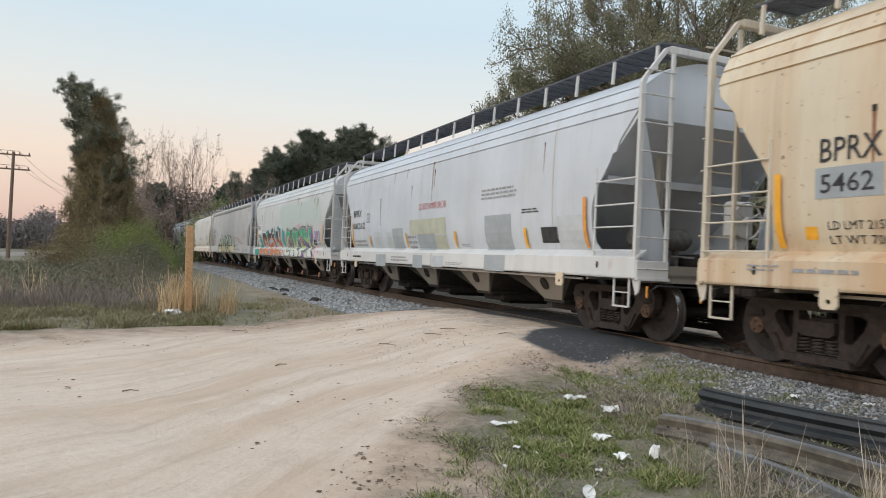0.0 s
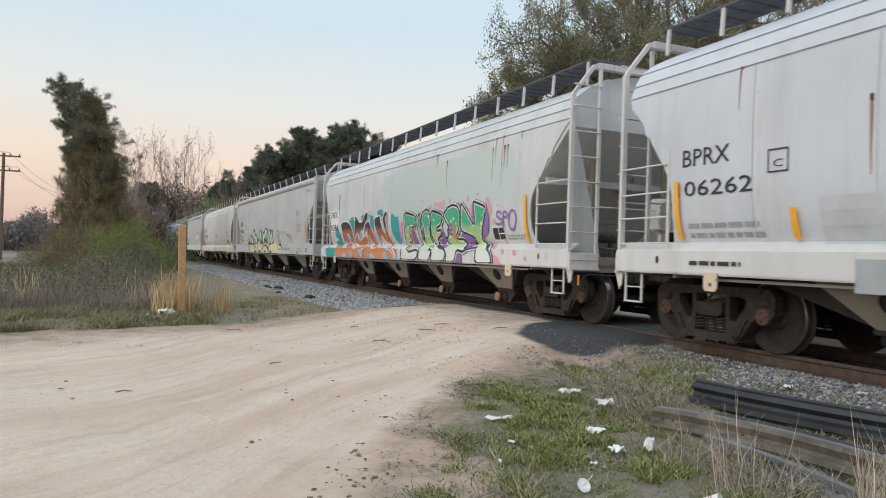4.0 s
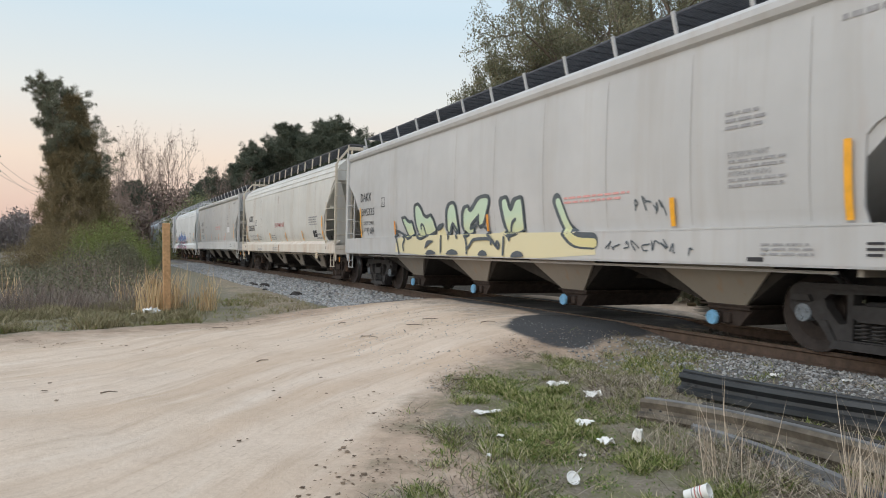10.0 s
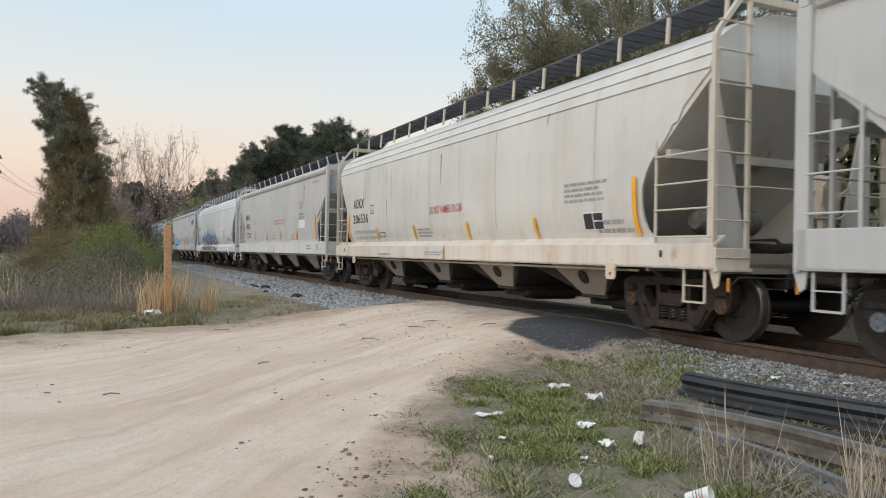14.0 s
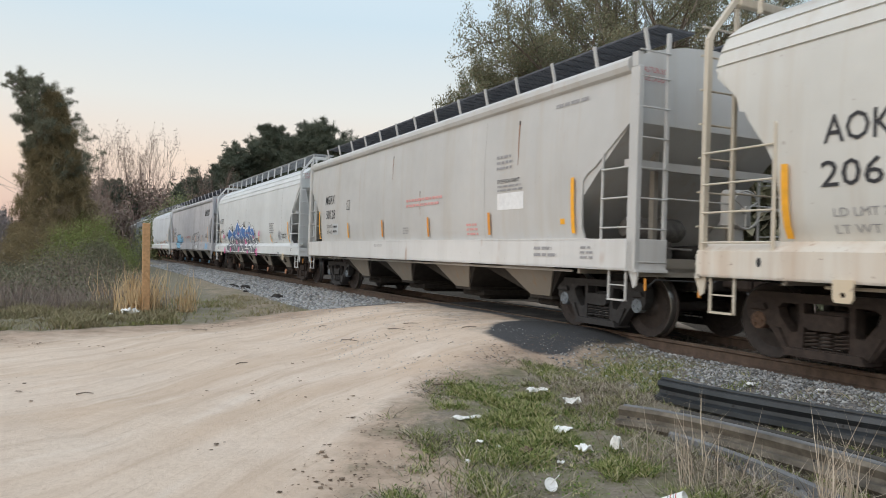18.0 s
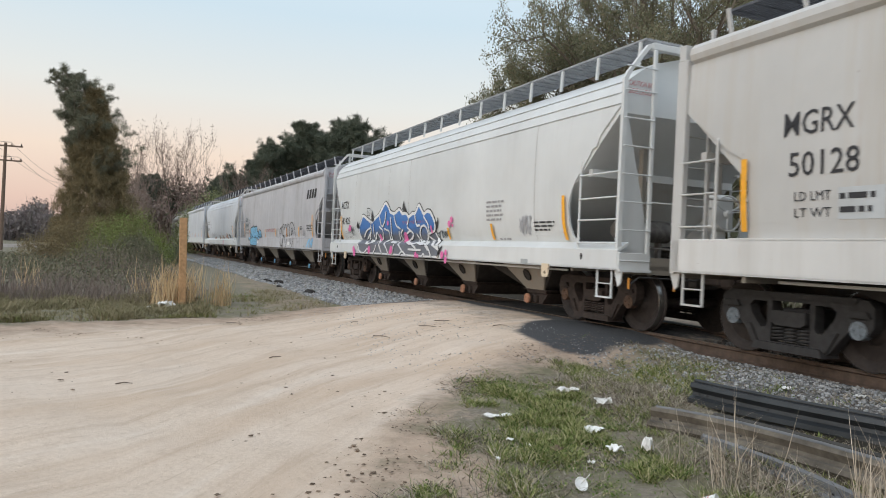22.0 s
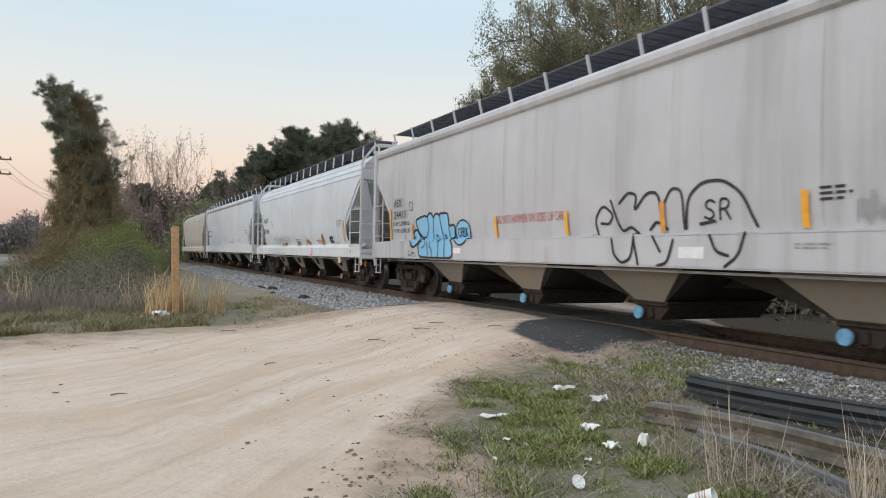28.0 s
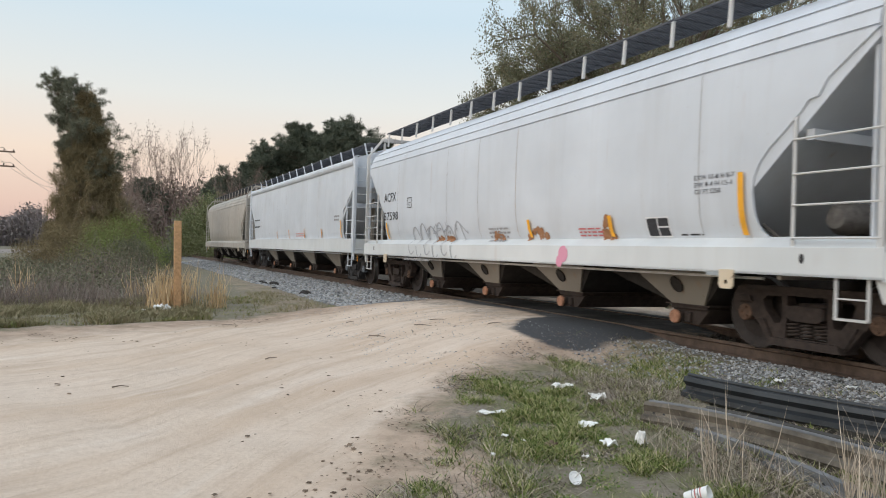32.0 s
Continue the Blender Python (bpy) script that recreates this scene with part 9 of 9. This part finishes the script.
def utility_pole(az, dist, h, label):
    x, y, z = spot(az, dist)
    p = tagged(empty("utility_pole", Matrix.Translation((x, y, z)) @ Matrix.Rotation(radians(az - 12), 4, "Z")), label, "utility pole", group="utility poles along the road")
    part("pole", Geo().tube([(0, 0, -0.5), (0, 0, h)], 0.17, 10, 0.11).mesh("pole", M["polewood"], 50), p)
    for zz in (h - 0.25, h - 1.45):
        part("crossarm", Geo().box(-1.25, 1.25, -0.06, 0.06, zz - 0.06, zz + 0.06, 0.01).mesh("crossarm", M["polewood"]), p)
        for xx in (-1.15, -0.45, 0.45, 1.15):
            part("insulator", shared("insulator", lambda: Geo().lathe([(0.03, 0), (0.06, 0.03), (0.03, 0.08), (0.06, 0.12), (0.02, 0.17)], 8, axis="z").mesh("insulator", M["truck"], 40)), p, (xx, 0, zz + 0.06))
    return (x, y, z)


def wire(a, b, sag):
    pts = [Vector(a).lerp(Vector(b), t) - Vector((0, 0, sag * 4 * t * (1 - t))) for t in np.linspace(0, 1, 15)]
    tagged(new("power_line", Geo().tube(pts, 0.016, 4).mesh("power_line", M["black"])), "thin black overhead wire between poles", "power line", group="overhead wires")


def paper(x, y, w, d, rise, m, label, name="litter", category="litter", seed=0):
    """A crumpled scrap: a small folded sheet with thickness."""
    rng = random.Random(seed)
    n = 6
    top, bot = [], []
    for i in range(n):
        for j in range(n):
            px, py = (i / (n - 1) - 0.5) * w, (j / (n - 1) - 0.5) * d
            edge = 1 - 0.25 * rng.random() if i in (0, n - 1) or j in (0, n - 1) else 1
            z = rise * rng.random() + 0.01
            top.append((px * edge, py * edge, z + 0.004))
            bot.append((px * edge, py * edge, z))
    g = Geo()
    q = [(i * n + j, (i + 1) * n + j, (i + 1) * n + j + 1, i * n + j + 1) for i in range(n - 1) for j in range(n - 1)]
    k = n * n
    rim = [i * n for i in range(n)] + [(n - 1) * n + j for j in range(1, n)] + [i * n + n - 1 for i in range(n - 2, -1, -1)] + [j for j in range(n - 2, 0, -1)]
    g.add(top + bot, q + [tuple(reversed([c + k for c in f])) for f in q] + [(rim[i], rim[(i + 1) % len(rim)], rim[(i + 1) % len(rim)] + k, rim[i] + k) for i in range(len(rim))])
    ob = tagged(new(name, g.mesh(name, m)), label, category, group="litter on the ground")
    ob.matrix_world = Matrix.Translation((x, y, ground_at(x, y)[0] + 0.015)) @ Matrix.Rotation(rng.random() * 6, 4, "Z")
    return ob


wooden_post()
px, py, pz = utility_pole(32.7, 70, 8.9, "weathered wooden utility pole with two crossarms")
qx, qy, qz = utility_pole(46, 52, 9.2, "weathered wooden utility pole with two crossarms")
rx, ry, rz = utility_pole(28.6, 118, 8.9, "weathered wooden utility pole with two crossarms")
for off, dz in ((-1.1, -0.05), (0.45, -0.05), (1.1, -1.25)):
    wire((px + off, py, pz + 9.0 + dz), (qx + off, qy, qz + 9.3 + dz), 0.7)
    wire((px + off, py, pz + 9.0 + dz), (rx + off, ry, rz + 9.0 + dz), 0.8)

# long guardrail beams thrown down beside the track
WAVE = [(-0.155, 0.0), (-0.14, 0.0), (-0.115, 0.075), (-0.065, 0.08), (-0.02, 0.015), (0.02, 0.015), (0.065, 0.08), (0.115, 0.075), (0.14, 0.0), (0.155, 0.0)]


def bend(points, n=22):
    """A smooth bend through three places."""
    a, b, c = (Vector(p) for p in points)
    return [a * (2 * (t - 0.5) * (t - 1)) + b * (-4 * t * (t - 1)) + c * (2 * t * (t - 0.5)) for t in np.linspace(0, 1, n)]


def beam(points, tilt, material, label, scale=1.0, thick=0.010, lip=None):
    """A corrugated guardrail beam on its edge, bent along its length."""
    line = bend(points)
    wave = [(a * scale, b * scale) for a, b in WAVE]
    prof = wave + [(a, b - thick) for a, b in reversed(wave)]
    c, s = math.cos(radians(tilt)), math.sin(radians(tilt))
    n, verts = len(prof), []
    for i, p in enumerate(line):
        d = (line[min(i + 1, len(line) - 1)] - line[max(i - 1, 0)]).normalized()
        toward = Vector((d.y, -d.x, 0)).normalized()
        for a, b in prof:
            verts.append(p + toward * (b * c - a * s) + Vector((0, 0, a * c + b * s)))
    m = len(line)
    g = Geo().add(verts, [(i * n + k, i * n + (k + 1) % n, (i + 1) * n + (k + 1) % n, (i + 1) * n + k) for i in range(m - 1) for k in range(n)] + [tuple(range(n)), tuple(range((m - 1) * n, m * n))])
    thing = tagged(empty("guardrail_beam"), label, "guardrail", group="discarded guardrail beams")
    part("beam", g.mesh("beam", material, 30), thing)
    if lip:
        edge = [p + Vector((d_.y, -d_.x, 0)).normalized() * (-0.15 * scale * s) + Vector((0, 0, 0.15 * scale * c)) for p, d_ in ((q, line[-1] - line[0]) for q in line)]
        part("rolled_edge", Geo().tube(edge, 0.024 * scale, 8).mesh("rolled_edge", lip, 60), thing, label="rolled edge along the top")
    slot = shared("slot", lambda: Geo().lathe([(0.0, 0.0), (0.012, 0.0), (0.012, 0.004), (0.0, 0.004)], 12).mesh("bolt_hole", M["black"], 40))
    for i in (1, 2, 8, 15):
        p = line[i]
        d = (line[i + 1] - line[i - 1]).normalized()
        toward = Vector((d.y, -d.x, 0)).normalized()
        q = p + toward * (0.018 * scale * c) + Vector((0, 0, 0.018 * scale * s))
        ob = part("bolt_hole", slot, thing, tuple(q), turn=(0, 0, math.atan2(toward.y, toward.x) + math.pi / 2))


beam([(2.44, 7.48, -0.22), (3.10, 6.52, -0.22), (4.15, 5.25, -0.20)], 14, M["rubber"], "long blackened guardrail beam lying on the ballast edge", 0.86, lip=M["rubber"])
beam([(2.70, 7.25, -0.30), (3.35, 6.25, -0.30), (4.2, 4.9, -0.29)], 62, M["channel_dark"], "muddy dark guardrail beam lying under another", 0.8)
beam([(1.70, 6.30, -0.25), (2.42, 5.50, -0.24), (3.05, 4.1, -0.23)], 34, M["channel_tan"], "muddy guardrail beam with a grey top edge in dead weeds", 0.74, lip=M["channel_grey"])
beam([(1.98, 5.86, -0.34), (2.33, 5.12, -0.345), (2.55, 4.0, -0.34)], 58, M["channel_grey"], "dusty guardrail beam half buried in dead weeds", 0.62)
beam([(2.3, 6.55, -0.32), (2.95, 5.6, -0.32), (3.5, 4.3, -0.31)], 66, M["channel_dark"], "blackened guardrail beam lying between others", 0.8)

# litter
paper(0.402, 6.594, 0.30, 0.11, 0.03, M["paper"], "flattened white plastic scrap on the grass", seed=1)
paper(1.17, 6.077, 0.17, 0.10, 0.05, M["foam"], "torn white foam box on the grass", seed=2)
paper(1.23, 5.503, 0.13, 0.10, 0.05, M["foam"], "broken white foam lid on the grass", seed=3)
paper(1.47, 5.503, 0.09, 0.09, 0.12, M["paper"], "upright torn white paper corner", seed=4)
paper(0.794, 5.512, 0.12, 0.09, 0.03, M["twig"], "brown curled leaf", seed=5)
paper(0.459, 5.79, 0.06, 0.05, 0.02, M["paper"], "small white paper scrap", seed=6)
paper(1.19, 7.646, 0.22, 0.12, 0.05, M["paper"], "crumpled grey-white rag", seed=7)
paper(1.45, 7.082, 0.18, 0.12, 0.06, M["paper"], "torn yellowed paper bag", seed=8)
paper(1, 5.216, 0.05, 0.04, 0.02, M["foam"], "small white foam chip", seed=9)
paper(3.52, 7.8, 0.13, 0.09, 0.03, M["paper"], "white paper scrap on the ballast", seed=10)
paper(4.1, 7.4, 0.20, 0.07, 0.03, M["paper"], "pale plastic strip on the ballast", seed=11)
paper(-6.46, 15.95, 0.62, 0.34, 0.16, M["paper"], "crumpled white plastic bag at the foot of a post", seed=12)
paper(-6.75, 15.7, 0.09, 0.07, 0.03, M["paper"], "small white paper scrap", seed=13)
paper(2.2, 6.555, 0.16, 0.05, 0.03, M["paper"], "green and white plastic wrapper under the channels", seed=14)
paper(0.335, 5.263, 0.05, 0.04, 0.02, M["foam"], "small white foam chip", seed=15)
paper(0.593, 5.646, 0.05, 0.04, 0.02, M["paper"], "small white paper scrap", seed=16)


def foam_cup():
    z = ground_at(1.52, 4.36)[0]
    cup = tagged(empty("foam_cup", Matrix.Translation((1.52, 4.36, z + 0.05)) @ Matrix.Rotation(radians(-35), 4, "Z") @ Matrix.Rotation(radians(68), 4, "Y")), "white foam cup lying on its side in the grass", "cup", group="litter on the ground")
    part("cup", Geo().lathe([(0.0, -0.075), (0.032, -0.075), (0.046, 0.07), (0.049, 0.075), (0.046, 0.078), (0.043, 0.07), (0.030, -0.07), (0.0, -0.07)], 24, axis="z").mesh("cup", M["foam"], 40), cup)
    for k, zz in enumerate((-0.02, 0.0, 0.02, 0.035)):
        r = 0.0325 + (zz + 0.075) * 0.0966 + 0.0006
        part("print_line", Geo().lathe([(r, zz - 0.003), (r + 0.0005, zz), (r, zz + 0.003)], 24, axis="z", caps=False).mesh("print_line", M["label_red"] if k % 2 else M["ink_grey"], 40), cup)


def foam_lid():
    z = ground_at(0.83, 4.66)[0]
    lid = tagged(empty("plastic_lid", Matrix.Translation((0.83, 4.66, z + 0.05)) @ Matrix.Rotation(radians(50), 4, "X") @ Matrix.Rotation(radians(20), 4, "Y")), "white plastic cup lid with a straw through it", "cup lid", group="litter on the ground")
    part("lid", Geo().lathe([(0.0, 0.0), (0.036, 0.0), (0.045, 0.008), (0.047, 0.014), (0.044, 0.016), (0.034, 0.006), (0.0, 0.004)], 24, axis="z").mesh("lid", M["foam"], 40), lid)
    part("straw", Geo().tube([(0, 0, -0.02), (0, 0.02, 0.12)], 0.004, 6).mesh("straw", M["paper"], 40), lid, label="white drinking straw")


foam_cup()
foam_lid()


# twigs on the road and in the corner
def twig(x, y, length, turn):
    z = ground_at(x, y)[0] + 0.012
    ob = tagged(new("twig", Geo().tube([(-length / 2, 0, 0), (0, 0.02, 0.008), (length / 2, -0.01, 0)], 0.008, 5, 0.004).mesh("twig", M["bark"], 40)), "thin dead twig on the ground", "twig", group="twigs on the ground")
    ob.matrix_world = Matrix.Translation((x, y, z)) @ Matrix.Rotation(radians(turn), 4, "Z")


for x, y, l, a in ((0.85, 5.47, 0.22, 130), (-0.24, 12.9, 0.35, 20), (0.3, 8.1, 0.4, 5), (0.9, 8.6, 0.35, 15), (-5.3, 14.2, 0.4, 10), (-1.2, 11.6, 0.3, -20), (-2.4, 9.6, 0.2, 60), (-3.4, 7.4, 0.16, 30), (-0.5, 12.3, 0.3, -5), (0.7, 11.9, 0.3, 40), (-4.2, 13.6, 0.3, 0), (-1.9, 13.4, 0.25, 70)):
    twig(x, y, l, a)


# clods dug up at the edge of the ballast bank
def clod(s, v, r, seed):
    rng = random.Random(seed)
    x, y, _ = on_track(s, v)
    bm = bmesh.new()
    bmesh.ops.create_icosphere(bm, subdivisions=2, radius=r)
    for p in bm.verts:
        p.co *= 1 + 0.35 * noise.noise(p.co * 3 / r + Vector((seed, 0, 0)))
        p.co.z *= 0.55
    me = bpy.data.meshes.new("clod")
    bm.to_mesh(me)
    bm.free()
    me.materials.append(M["under"])
    tagged(new("clod", me), "dark lump of earth and old asphalt beside the track", "lump", group="lumps beside the track").location = (float(x), float(y), float(height(np.array(v), np.array(s))) + r * 0.25)


for k, (s, v, r) in enumerate(((27.5, -2.9, 0.20), (28.2, -3.1, 0.13), (22.3, -3.0, 0.17), (21.8, -3.2, 0.12), (26.0, -3.3, 0.09), (24.5, -3.5, 0.08), (29.5, -3.0, 0.12))):
    clod(s, v, r, k + 1)


# the paved road in the distance
def far_road():
    pts = [spot(az, d, -0.28) for az, d in ((60, 62), (48, 66), (40, 72), (34, 84), (30.5, 100), (27.5, 125), (25, 165), (23.5, 230))]
    g, verts = Geo(), []
    for i, p in enumerate(pts):
        a, b = Vector(pts[max(i - 1, 0)]), Vector(pts[min(i + 1, len(pts) - 1)])
        d = (b - a).normalized()
        side = Vector((d.y, -d.x, 0)) * 2.5
        q = Vector(p)
        q.z = ground_at(p[0], p[1])[0] + 0.12
        for o, dz in ((side * 1.3, -0.3), (side, 0), (-side, 0), (-side * 1.3, -0.3)):
            verts.append(tuple(q + o + Vector((0, 0, dz))))
    n = len(pts)
    g.add(verts, [(i * 4 + k, i * 4 + k + 1, i * 4 + 5 + k, i * 4 + 4 + k) for i in range(n - 1) for k in range(3)])
    tagged(new("road", g.mesh("road", M["road"], 40)), "pale paved road curving away in the distance", "road", kind="structure")


M["road"] = plain("far_asphalt", (0.25, 0.215, 0.19), 0.9, 0.0, 0.15, 1.0)
far_road()


# ---- what moves ----
def car_pose(i, t):
    """A car rides on its two trucks along the curve."""
    s, a = MIDDLE[i] - gone(t), SPECS[i]["half"] - 1.98
    x0, y0, _ = on_track(s - a)
    x1, y1, _ = on_track(s + a)
    way = math.atan2(y0 - y1, x0 - x1)
    return Matrix.Translation(((x0 + x1) / 2, (y0 + y1) / 2, 0)) @ Matrix.Rotation(way, 4, "Z")


def motions():
    times = [2.0 * k for k in range(17)]
    for i, car in enumerate(CARS):
        walk(car, [(t, car_pose(i, t)) for t in times])
    beats = [4 * k / 30 for k in range(241)]
    for n, ws in enumerate(wheelsets):
        place = ws.location.copy()
        rows = [(t, Matrix.Translation(place) @ Matrix.Rotation(n * 0.7 + gone(t) / WHEEL_R, 4, "Y")) for t in beats]
        walk(ws, rows)


motions()
